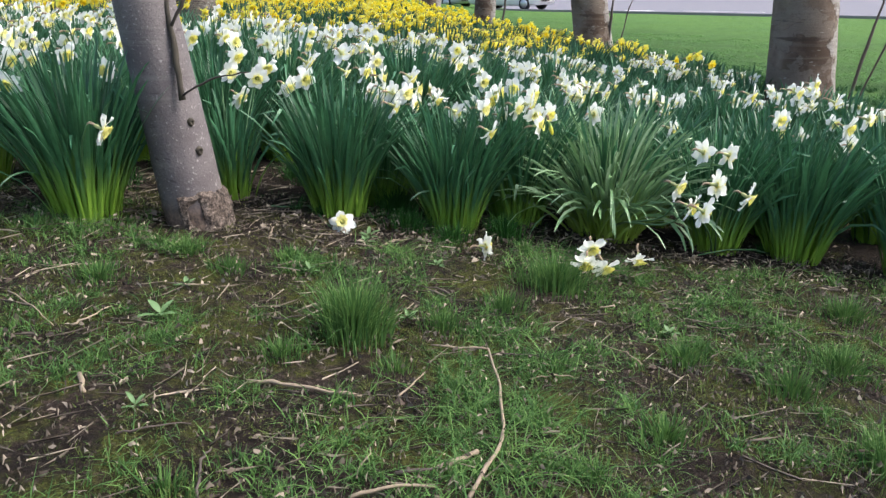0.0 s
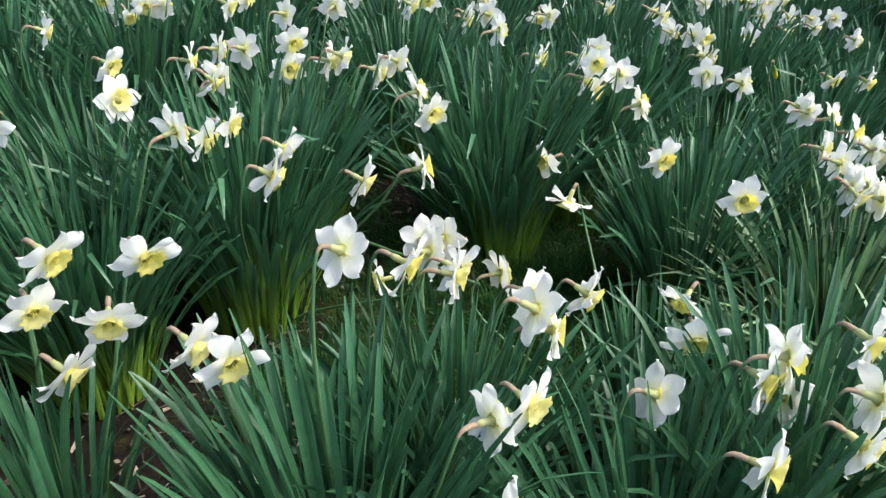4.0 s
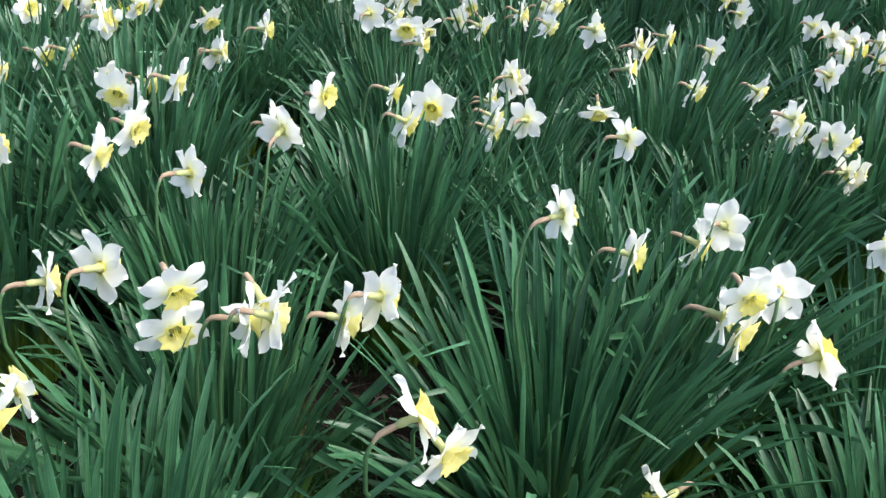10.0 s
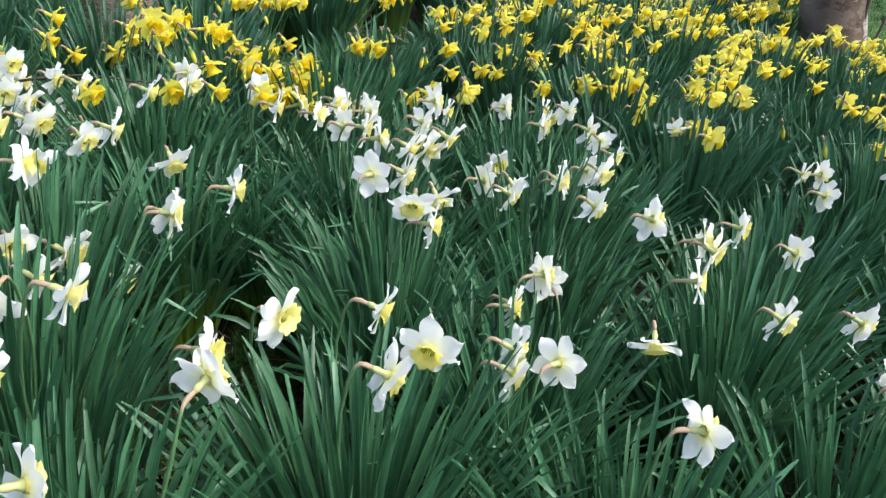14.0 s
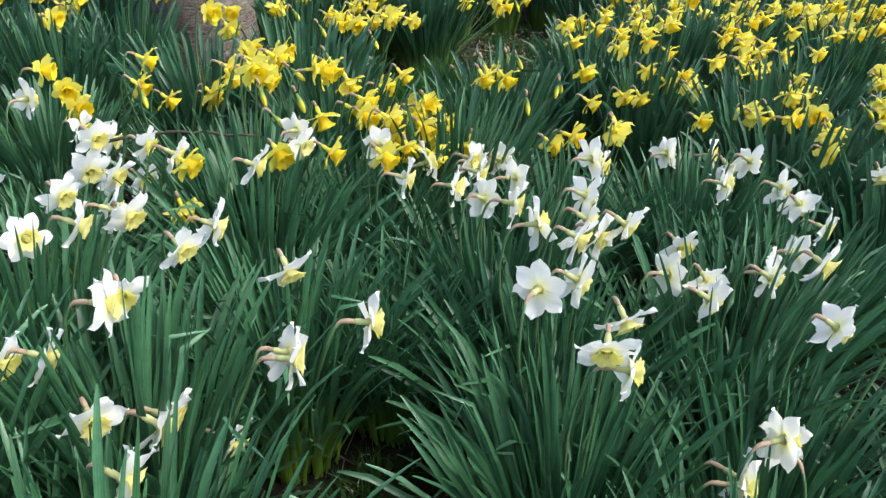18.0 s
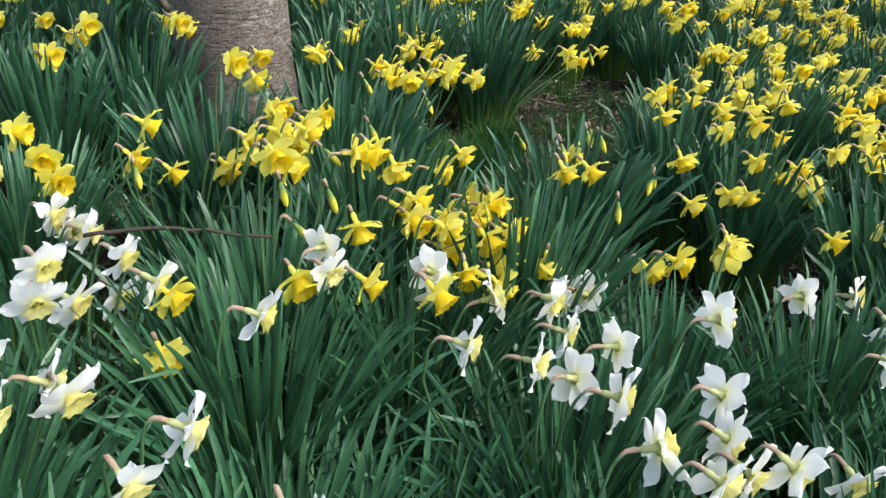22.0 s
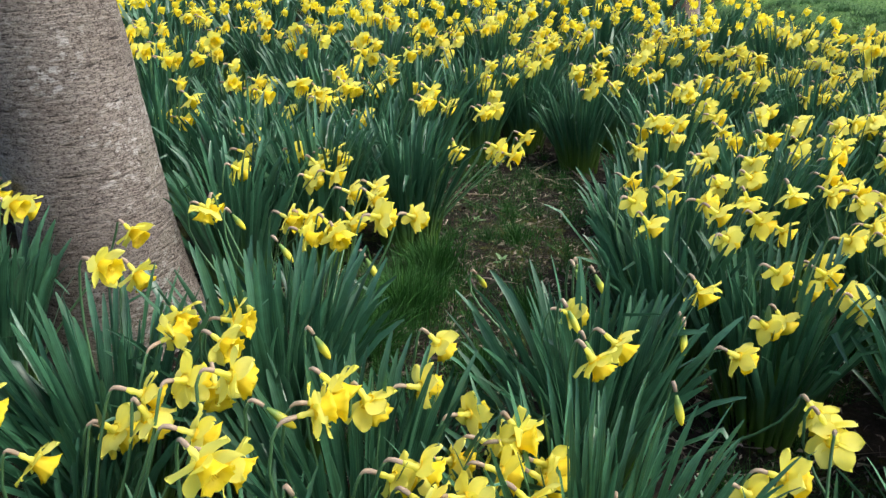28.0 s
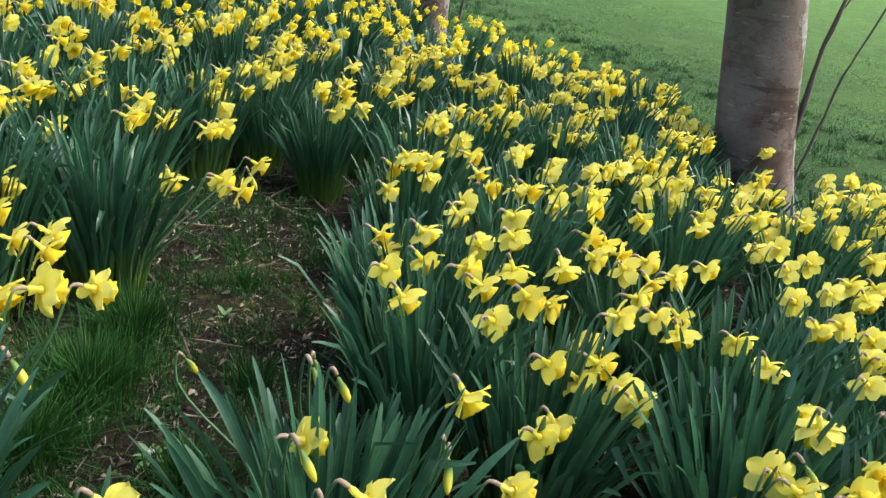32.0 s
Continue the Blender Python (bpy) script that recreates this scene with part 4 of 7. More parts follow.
clump(0.1, 3.35, "thin", 0.78, [(-0.019, 3.681, 0.44, -134, 57, "w"), (0.124, 3.161, 0.467, -88, 18, "w"), (-0.158, 3.599, 0.318, 24, 3, "w"), (0.15, 3.351, 0.414, 229, 30, "w")])
clump(-1.34, 2.97, "full", 0.98, [(-1.464, 3.118, 0.703, 1, 31, "w"), (-1.206, 3.184, 0.699, 0, 6, "w"), (-1.293, 2.908, 0.684, -28, 29, "w"), (-1.386, 2.835, 0.671, -18, 29, "w")])
clump(-0.23, 3.10, "full", 0.88, [(-0.293, 3.149, 0.601, -16, 23, "w"), (-0.282, 3.378, 0.492, 48, 21, "w"), (-0.118, 3.055, 0.588, 14, 34, "w"), (-0.093, 3.07, 0.545, -5, 2, "w"), (-0.025, 3.259, 0.482, -15, 35, "w"), (-0.294, 3.423, 0.492, 84, 28, "w"), (-0.264, 3.471, 0.467, 61, 12, "w"), (-0.109, 3.304, 0.456, -32, 1, "w"), (-0.23, 3.282, 0.516, 2, 30, "w"), (-0.225, 3.153, 0.58, 2, 14, "w")])
clump(0.28, 3.08, "full", 1.04, [(0.2, 3.025, 0.538, 4, 3, "w"), (0.217, 3.054, 0.452, 25, 12, "w"), (0.33, 3.081, 0.524, -41, 18, "w"), (0.313, 2.841, 0.487, -64, 25, "w"), (0.31, 2.995, 0.496, -2, 23, "w"), (0.363, 2.882, 0.479, -40, 20, "w")])
clump(0.83, 3.3, "full", 0.93, [(0.882, 3.185, 0.38, -6, 19, "w")])
clump(1.34, 3.28, "full", 1.02, [(1.394, 3.223, 0.338, 4, 18, "w"), (1.55, 3.129, 0.326, 24, 10, "w"), (1.361, 3.339, 0.34, -35, 17, "w")])
clump(0.9, 3.6, "full", 0.99, [(0.995, 3.76, 0.398, 12, 25, "w"), (0.951, 3.595, 0.391, -19, 53, "w"), (0.939, 3.511, 0.388, -17, 20, "w"), (0.861, 3.759, 0.412, 16, 31, "w")])
clump(-1, 3.7, "full", 0.93, [(-0.981, 3.831, 0.687, -19, 20, "w"), (-0.889, 3.638, 0.676, -31, -8, "w")])
clump(1.5, 3.78, "full", 1.01, [(1.553, 3.776, 0.319, -66, 8, "w"), (1.782, 3.783, 0.305, -70, 15, "w")], False)
clump(1.02, 3.93, "full", 0.93, [(0.939, 3.796, 0.406, -40, 17, "w"), (1.132, 4.024, 0.381, 40, 12, "w"), (0.889, 3.94, 0.419, 23, 18, "w"), (1.007, 4.016, 0.406, 8, 11, "w"), (1.066, 3.873, 0.393, 8, 43, "w")])
clump(0.65, 3.97, "full", 1, [(0.552, 3.894, 0.465, -7, 12, "w"), (0.742, 3.832, 0.434, -18, 20, "w"), (0.671, 4.017, 0.454, -33, -8, "w"), (0.668, 3.919, 0.452, 9, 32, "w"), (0.705, 3.911, 0.448, 5, 18, "w"), (0.59, 4.115, 0.47, 18, 15, "w"), (0.641, 4.093, 0.462, -1, -8, "w")])
clump(-0.66, 4.01, "full", 0.93, [(-0.613, 3.949, 0.7, -53, 24, "w"), (-0.762, 4.067, 0.654, 59, 22, "w"), (-0.836, 3.908, 0.671, 20, 16, "w"), (-0.63, 3.956, 0.638, -60, 8, "w"), (-0.535, 3.95, 0.656, 8, 14, "w"), (-0.504, 3.938, 0.67, 21, 30, "w"), (-0.438, 4.013, 0.613, 18, 25, "w"), (-0.395, 4.037, 0.629, 36, 29, "w"), (-0.805, 4.013, 0.668, 36, 15, "w"), (-0.532, 4, 0.648, -35, 55, "w")])
clump(-1.29, 4.08, "full", 0.94, [(-1.242, 4.082, 0.698, 29, 25, "w")])
clump(2.1, 4.09, "full", 1, [(2.145, 4.09, 0.284, 8, 23, "w")], False)
clump(-1.53, 4.3, "full", 1.07, [(-1.483, 4.244, 0.719, 18, 18, "w")])
clump(0.42, 4.28, "full", 0.94, [(0.407, 4.387, 0.481, 70, -5, "w"), (0.474, 4.285, 0.489, 12, 20, "w"), (0.577, 4.148, 0.472, 8, 27, "w")])
clump(-0.76, 4.35, "full", 0.96, [(-0.709, 4.286, 0.683, 51, 18, "w"), (-0.838, 4.416, 0.701, -20, 18, "w"), (-0.626, 4.531, 0.645, 75, -6, "w"), (-0.863, 4.331, 0.697, 0, 25, "w")])
clump(0.05, 4.31, "full", 1.03, [(0.055, 4.269, 0.565, -27, 15, "w"), (0.138, 4.152, 0.558, 72, 36, "w"), (0.179, 4.077, 0.506, 17, -8, "w"), (0.101, 4.31, 0.573, 49, 31, "w")])
clump(-1.18, 4.38, "full", 1.09, [(-1.131, 4.315, 0.676, -40, 42, "w"), (-1.097, 4.361, 0.691, -99, 18, "w"), (-1.06, 4.381, 0.688, 69, 12, "w"), (-1.239, 4.412, 0.698, -99, 9, "w")])
clump(1.5, 4.45, "full", 1.02, [(1.551, 4.446, 0.321, 24, -4, "w"), (1.627, 4.488, 0.315, 14, 28, "w"), (1.5, 4.526, 0.366, -13, 8, "w"), (1.608, 4.621, 0.32, -17, 29, "w")], False)
clump(2.21, 4.53, "full", 0.99, [(2.261, 4.533, 0.279, 46, 26, "w"), (2.213, 4.631, 0.281, 7, 51, "w")], False)
clump(-0.98, 4.64, "full", 1.1, [(-0.927, 4.579, 0.702, -89, 16, "w"), (-0.817, 4.58, 0.721, 12, 25, "w"), (-1, 4.788, 0.612, 15, 42, "w")])
clump(-0.06, 4.59, "full", 0.93, [(-0.011, 4.591, 0.597, 25, 16, "w")])
clump(-0.46, 4.59, "full", 1.07, [(-0.576, 4.684, 0.651, -28, -1, "w"), (-0.411, 4.593, 0.633, 15, 33, "w"), (-0.367, 4.66, 0.634, -99, 11, "w"), (-0.453, 4.772, 0.624, 0, 22, "w"), (-0.665, 4.635, 0.615, -4, 2, "w")])
clump(0.79, 4.6, "full", 0.97, [(0.836, 4.604, 0.393, -47, 21, "w"), (0.94, 4.609, 0.384, -15, 32, "w"), (0.671, 4.633, 0.416, 42, 62, "b")], False)
clump(1.36, 4.77, "full", 0.95, [(1.406, 4.646, 0.342, 0, 16, "w")], False)
clump(-0.24, 4.89, "full", 0.94, [(-0.187, 4.771, 0.56, 58, 17, "w"), (-0.018, 4.934, 0.509, -86, 47, "w"), (-0.253, 4.813, 0.55, 8, 32, "w"), (-0.252, 4.755, 0.547, -3, 22, "w"), (-0.258, 5.048, 0.492, 0, 0, "w")])
clump(0.3, 4.79, "full", 0.98, [(0.353, 4.786, 0.547, -4, 23, "w"), (0.477, 4.88, 0.456, 45, 26, "w"), (0.501, 4.827, 0.404, 1, 8, "w"), (0.412, 4.985, 0.449, 32, -6, "w"), (0.414, 4.923, 0.455, 22, 23, "w")])
clump(-1.39, 4.79, "full", 1.07, [(-1.342, 4.795, 0.675, 13, 7, "w"), (-1.284, 4.808, 0.668, 33, 24, "w")])
clump(1.09, 4.9, "full", 0.95, [(1.137, 4.844, 0.373, 17, 57, "w")], False)
clump(-1.13, 4.98, "full", 1.02, [(-0.881, 5.034, 0.63, 17, 7, "w"), (-1.008, 4.889, 0.611, 11, 35, "w"), (-1.078, 4.856, 0.633, -41, 16, "w"), (-1.107, 4.972, 0.732, 12, 6, "w"), (-1.136, 5.043, 0.701, -51, 21, "w"), (-0.908, 5.07, 0.612, 45, 34, "w"), (-1.028, 4.94, 0.58, 6, 21, "w"), (-0.964, 4.975, 0.511, -7, 30, "w"), (-1.23, 4.901, 0.671, -1, 26, "w"), (-1.18, 4.922, 0.671, 26, 29, "w")])
clump(0.64, 4.99, "full", 1.04, [(0.583, 5.22, 0.482, 17, 27, "w"), (0.533, 4.854, 0.386, -2, 27, "w"), (0.519, 4.89, 0.447, -58, 10, "w"), (0.686, 4.992, 0.419, 15, 16, "w")])
clump(1.62, 5.02, "full", 0.99, [(1.628, 5.066, 0.357, 22, 15, "w"), (1.67, 5.02, 0.354, 25, 50, "w")], False)
clump(0.17, 5.11, "full", 1.02, [(0.218, 5.05, 0.511, -9, 31, "w"), (0.071, 5.098, 0.55, -12, -8, "w"), (0.129, 5.252, 0.541, -14, 22, "w"), (0.38, 5.111, 0.485, -9, 30, "w"), (0.115, 5.292, 0.546, -1, -7, "w")])
clump(-0.5, 5.1, "full", 0.93, [(-0.453, 5.095, 0.658, -89, 24, "w"), (-0.426, 5.258, 0.605, -51, 43, "w"), (-0.42, 5.118, 0.611, 12, 10, "w")])
clump(-0.19, 5.19, "full", 0.93, [(-0.199, 5.13, 0.506, 115, -1, "w"), (-0.258, 5.083, 0.474, -17, 20, "w"), (-0.107, 5.321, 0.59, 10, 36, "w"), (0.003, 5.277, 0.59, 21, 20, "w"), (-0.208, 5.1, 0.537, 32, 4, "w")])
clump(0.91, 5.15, "full", 0.96, [(0.793, 5.203, 0.436, 9, 10, "w"), (0.903, 5.264, 0.418, 15, 49, "w"), (1.071, 5.061, 0.387, 6, 24, "w"), (0.992, 5.285, 0.407, 25, 25, "w"), (0.961, 5.148, 0.405, -16, 27, "w"), (0.84, 5.069, 0.417, -28, 27, "w")], False)
clump(2.24, 5.18, "full", 1.04, [(2.214, 5.295, 0.281, -88, 12, "w"), (2.289, 5.176, 0.278, -27, 4, "w")], False)
clump(-1.44, 5.18, "full", 1, [(-1.413, 5.322, 0.714, -21, 27, "w"), (-1.334, 5.244, 0.701, 13, 22, "w"), (-1.335, 5.342, 0.683, 40, 30, "w"), (-1.294, 5.331, 0.68, -18, 28, "w"), (-1.391, 5.184, 0.698, -34, -7, "w")])
clump(-1.02, 5.31, "full", 0.98, [(-0.787, 5.1, 0.659, 28, 16, "w"), (-1.124, 5.201, 0.696, -25, 30, "w"), (-0.971, 5.253, 0.643, -42, 43, "w"), (-1.127, 5.32, 0.68, 24, 30, "w")])
clump(-0.56, 5.4, "full", 1.03, [(-0.562, 5.249, 0.651, 73, 11, "w"), (-0.59, 5.504, 0.64, 28, 5, "w"), (-0.514, 5.473, 0.633, -4, 30, "w"), (-0.433, 5.502, 0.653, -8, 35, "w"), (-0.506, 5.34, 0.623, 16, 33, "w"), (-0.504, 5.566, 0.628, 5, 34, "w"), (-0.476, 5.506, 0.626, -26, 18, "w")])
clump(1.05, 5.47, "full", 1, [(1.1, 5.346, 0.394, 45, 3, "w")], False)
clump(-2.46, 5.37, "full", 0.97, [(-2.329, 5.51, 0.721, -3, 19, "w"), (-2.411, 5.372, 0.725, 38, 15, "w")], False)
clump(0.28, 5.44, "full", 1.06, [(0.327, 5.378, 0.496, 6, 29, "w"), (0.221, 5.427, 0.521, -7, 14, "w")])
clump(0.74, 5.43, "full", 1.05, [(0.897, 5.476, 0.418, 65, 11, "w"), (0.734, 5.519, 0.441, 14, -2, "w"), (0.802, 5.576, 0.428, -7, 5, "w"), (0.813, 5.469, 0.428, 3, 34, "w"), (0.855, 5.432, 0.423, -29, 6, "w")], False)
clump(1.82, 5.45, "full", 0.96, [(1.872, 5.449, 0.299, -33, 25, "w")], False)
clump(-1.5, 5.52, "thin", 0.9, [(-1.329, 5.564, 0.587, 6, 78, "y"), (-1.324, 5.597, 0.675, -7, 30, "y"), (-1.433, 5.477, 0.765, -20, 25, "w"), (-1.479, 5.5, 0.685, -40, 25, "w"), (-1.477, 5.573, 0.645, 0, 25, "w"), (-1.494, 5.695, 0.589, -12, 30, "w"), (-1.348, 5.6, 0.691, 10, 30, "w"), (-1.455, 5.674, 0.679, -1, 28, "w")])
clump(1.38, 5.49, "full", 1.01, [(1.371, 5.487, 0.384, -10, -8, "w")], False)
clump(-0.23, 5.5, "full", 1.08, [(-0.349, 5.513, 0.555, 33, 17, "w"), (-0.28, 5.521, 0.545, 2, 56, "w"), (-0.177, 5.495, 0.573, -9, 32, "w"), (-0.076, 5.56, 0.575, -32, 23, "w"), (-0.322, 5.622, 0.559, -51, 19, "w"), (-0.283, 5.431, 0.557, 0, 31, "w"), (-0.168, 5.549, 0.556, -9, -8, "w")])
clump(-1.2, 5.61, "full", 1.05, [(-1.146, 5.545, 0.702, 34, 30, "w"), (-1.18, 5.74, 0.654, -33, 34, "y"), (-1.128, 5.759, 0.665, -24, 14, "w")])
clump(-1.82, 5.76, "thin", 0.75, [(-1.778, 5.916, 0.584, -20, 25, "w"), (-1.649, 5.84, 0.618, 12, 20, "w"), (-1.71, 5.875, 0.6, -35, 15, "w"), (-1.735, 5.85, 0.64, 5, 27, "w")])
clump(-0.87, 5.45, "full", 0.84, [])
clump(-0.7, 5.67, "full", 0.98, [(-0.511, 5.639, 0.644, 23, 28, "w"), (-0.864, 5.623, 0.662, 15, 19, "w"), (-0.764, 5.631, 0.649, -6, 0, "w"), (-0.711, 5.658, 0.614, 49, 27, "w"), (-0.736, 5.754, 0.63, -1, 11, "w"), (-0.659, 5.739, 0.63, 31, 9, "w"), (-0.645, 5.612, 0.628, 7, 13, "w")])
clump(0.84, 5.72, "full", 0.94, [(0.806, 5.64, 0.432, 33, 10, "w"), (0.894, 5.663, 0.418, 6, 19, "w"), (0.984, 5.595, 0.408, 3, 36, "w"), (0.75, 5.664, 0.444, 21, -2, "w"), (0.713, 5.729, 0.453, 13, 26, "w")], False)
clump(1.8, 5.78, "full", 1, [(1.846, 5.783, 0.301, -28, 1, "w")], False)
clump(0.46, 5.79, "full", 1.06, [(0.504, 5.96, 0.471, -20, 20, "w"), (0.561, 5.99, 0.464, 14, 1, "w"), (0.511, 5.79, 0.477, 13, 20, "w")], False)
clump(-1.01, 5.86, "full", 0.95, [(-1.072, 5.772, 0.651, -5, 30, "y"), (-1.012, 6.034, 0.644, 19, 39, "y"), (-0.967, 5.84, 0.628, -9, 21, "w"), (-0.942, 5.948, 0.601, -61, 34, "y"), (-0.885, 5.958, 0.582, 5, 45, "y"), (-0.959, 5.796, 0.639, -24, 34, "y"), (-0.992, 5.874, 0.633, 82, 30, "w"), (-0.881, 5.887, 0.593, 35, -8, "w"), (-0.775, 5.874, 0.612, -17, 10, "w")])
clump(-0.07, 5.8, "full", 1.01, [(-0.105, 5.654, 0.546, 26, 20, "w"), (-0.056, 5.917, 0.538, 32, 44, "w"), (-0.024, 5.797, 0.539, -21, 14, "w")])
clump(-2.38, 5.85, "full", 0.93, [(-2.334, 5.847, 0.728, -10, 35, "w")], False)
clump(-0.56, 5.99, "full", 0.95, [(-0.508, 5.869, 0.632, 30, 8, "w"), (-0.572, 6.213, 0.559, -1, 22, "y"), (-0.484, 5.995, 0.568, 4, 10, "w"), (-0.46, 6.325, 0.541, 67, 61, "y")])
clump(-1.33, 5.9, "full", 1.06, [(-1.141, 5.915, 0.68, -9, 66, "y"), (-1.216, 5.834, 0.695, 35, 52, "b"), (-1.326, 5.974, 0.771, -35, 27, "y"), (-1.318, 6.02, 0.734, -2, 34, "y"), (-1.278, 5.903, 0.731, -12, 75, "b"), (-1.22, 5.986, 0.693, 6, 71, "b"), (-1.166, 5.817, 0.678, 69, 11, "w")])
clump(-0.26, 6.08, "full", 1.02, [(-0.332, 6.173, 0.542, 40, 7, "w"), (-0.458, 6.361, 0.543, -24, 56, "y"), (-0.208, 6.29, 0.5, -5, -5, "w"), (-0.146, 6.072, 0.572, 21, 33, "w"), (-0.187, 6.101, 0.543, -43, 35, "w"), (-0.213, 5.956, 0.558, 8, 12, "w"), (-0.088, 5.983, 0.546, 15, 27, "w")])
clump(2.16, 5.97, "full", 1.08, [(2.206, 5.969, 0.282, 20, 18, "w")], False)
clump(-1.96, 5.99, "full", 0.98, [(-1.913, 5.986, 0.738, 17, 9, "y"), (-1.851, 5.983, 0.693, -49, 19, "y"), (-1.829, 5.98, 0.646, -17, 14, "y"), (-1.884, 5.873, 0.698, 69, 7, "w")])
clump(-2.98, 6.01, "full", 1.05, [(-2.93, 6.008, 0.724, 23, 9, "w")], False)
clump(-0.87, 6.13, "full", 1.03, [(-0.824, 6.135, 0.552, -104, 76, "y"), (-0.983, 6.163, 0.608, -2, 25, "y"), (-0.958, 6.213, 0.623, -5, -4, "y"), (-0.942, 6.113, 0.596, -26, 35, "y"), (-0.919, 6.195, 0.515, -41, 37, "y"), (-1.011, 6.054, 0.589, 4, 15, "y"), (-0.624, 6.193, 0.545, 12, 43, "y"), (-0.959, 6.248, 0.618, 7, 64, "y"), (-0.921, 6.19, 0.572, -6, 34, "y"), (-0.929, 6.129, 0.522, 31, 34, "y"), (-0.78, 5.97, 0.566, 24, 14, "w"), (-0.701, 6.338, 0.6, -66, 66, "b"), (-0.914, 6.225, 0.571, 6, 27, "y"), (-0.762, 6.009, 0.556, 23, 41, "w"), (-0.728, 6, 0.564, 25, 31, "w")])
clump(1.27, 6.06, "full", 1.02, [(1.325, 6.062, 0.339, -19, 12, "w")], False)
clump(-1.68, 6.16, "thin", 0.8, [(-1.703, 6.124, 0.741, 27, 32, "y"), (-1.68, 6.039, 0.696, 1, 37, "y"), (-1.68, 6.169, 0.619, 17, 44, "y"), (-1.591, 6.251, 0.616, 41, 50, "y"), (-1.516, 6.222, 0.702, 14, 28, "y"), (-1.447, 6.226, 0.723, 63, 29, "y"), (-1.644, 5.997, 0.677, -38, 62, "b"), (-1.498, 6.19, 0.684, 26, 71, "y"), (-1.415, 6.254, 0.694, -68, 36, "y"), (-1.387, 6.095, 0.723, 14, 30, "y")])
clump(0.77, 6.14, "full", 1.07, [(0.821, 6.138, 0.447, -49, 24, "w"), (0.821, 6.277, 0.464, 10, 17, "y")], False)
clump(0.24, 6.17, "full", 1.09, [(0.193, 6.223, 0.494, -67, 47, "w"), (0.268, 6.306, 0.483, 24, 28, "y"), (0.29, 6.17, 0.49, 20, 23, "y")], False)
clump(2.05, 6.26, "full", 1.01, [(2.02, 6.369, 0.291, 1, 21, "w"), (2.205, 6.226, 0.282, -5, 33, "w"), (2.098, 6.203, 0.287, 13, 18, "w")], False)
clump(0.04, 6.42, "full", 1.04, [(0.116, 6.469, 0.513, -3, 58, "y"), (0.089, 6.358, 0.503, 12, 32, "y"), (0.021, 6.533, 0.531, 4, 10, "y"), (0.13, 6.508, 0.514, -33, 54, "y")], False)
clump(0.52, 6.44, "full", 0.93, [(0.573, 6.438, 0.453, 7, 75, "b"), (0.66, 6.282, 0.451, -53, 66, "b")], False)
clump(-2.25, 6.46, "full", 1.05, [(-2.202, 6.463, 0.762, -5, 10, "y")], False)
clump(1, 6.63, "full", 1.04, [(1.068, 6.735, 0.363, 12, 37, "y"), (1.048, 6.625, 0.365, 13, 43, "y")], False)
clump(-1.46, 6.6, "full", 1.1, [(-1.451, 6.394, 0.691, -29, 19, "y"), (-1.534, 6.657, 0.622, -13, 35, "y"), (-1.461, 6.491, 0.678, -6, 8, "y")])
clump(-0.01, 6.73, "full", 1.07, [(0.039, 6.674, 0.565, -22, 75, "y"), (-0.222, 6.533, 0.515, -31, 23, "y"), (-0.063, 6.561, 0.523, -20, 35, "y"), (0.082, 6.773, 0.52, -94, 13, "y"), (0.103, 6.59, 0.526, -94, 1, "y"), (-0.027, 6.589, 0.535, -46, 47, "b"), (-0.088, 6.606, 0.526, 33, 42, "y")])
clump(0.27, 6.63, "full", 0.97, [(0.324, 6.687, 0.481, 24, 7, "y"), (0.397, 6.725, 0.471, 50, 45, "y"), (0.291, 6.782, 0.486, 17, 47, "b"), (0.341, 6.791, 0.478, -34, 14, "y")], False)
clump(-2.17, 6.77, "full", 0.99, [(-2.004, 6.768, 0.812, -10, 24, "y"), (-1.784, 6.82, 0.724, -26, 34, "y"), (-2.177, 6.971, 0.764, 14, 32, "y"), (-2.051, 6.873, 0.769, 32, 39, "y")], False)
clump(0.47, 6.89, "full", 1.04, [(0.515, 6.765, 0.458, -1, 53, "y"), (0.516, 6.832, 0.457, 56, 17, "y"), (0.363, 6.932, 0.474, 14, 40, "y"), (0.44, 6.931, 0.464, 5, 36, "y"), (0.511, 7.036, 0.454, -15, 26, "y")], False)
clump(0.88, 6.93, "full", 0.92, [(0.975, 7.067, 0.406, 24, 35, "y"), (1.11, 6.977, 0.359, -7, 43, "y"), (1.091, 7.087, 0.361, 32, 44, "y"), (0.933, 6.87, 0.423, -22, 46, "y")], False)
clump(-0.37, 6.92, "full", 1, [(-0.375, 6.923, 0.552, 3, 36, "y"), (-0.445, 6.747, 0.515, 16, 44, "y"), (-0.376, 7.085, 0.611, 0, 45, "y"), (-0.298, 7.153, 0.556, -17, 33, "y"), (-0.296, 7.116, 0.665, -47, 59, "y"), (-0.137, 7.146, 0.528, 1, 14, "y"), (-0.231, 7.08, 0.49, 13, 31, "y"), (-0.306, 6.932, 0.509, -24, 36, "y"), (-0.39, 6.817, 0.493, -13, 56, "y"), (-0.226, 6.841, 0.513, 5, 47, "y"), (-0.24, 6.873, 0.519, 37, 37, "y"), (-0.258, 6.956, 0.529, -21, 29, "y")], False)
clump(0.5, 7.21, "full", 0.95, [(0.459, 7.344, 0.461, 35, 31, "y"), (0.471, 7.056, 0.458, 12, 41, "y"), (0.547, 7.146, 0.455, 10, 38, "y"), (0.51, 7.218, 0.459, 1, 25, "y"), (0.42, 7.186, 0.469, -12, 47, "y")], False)
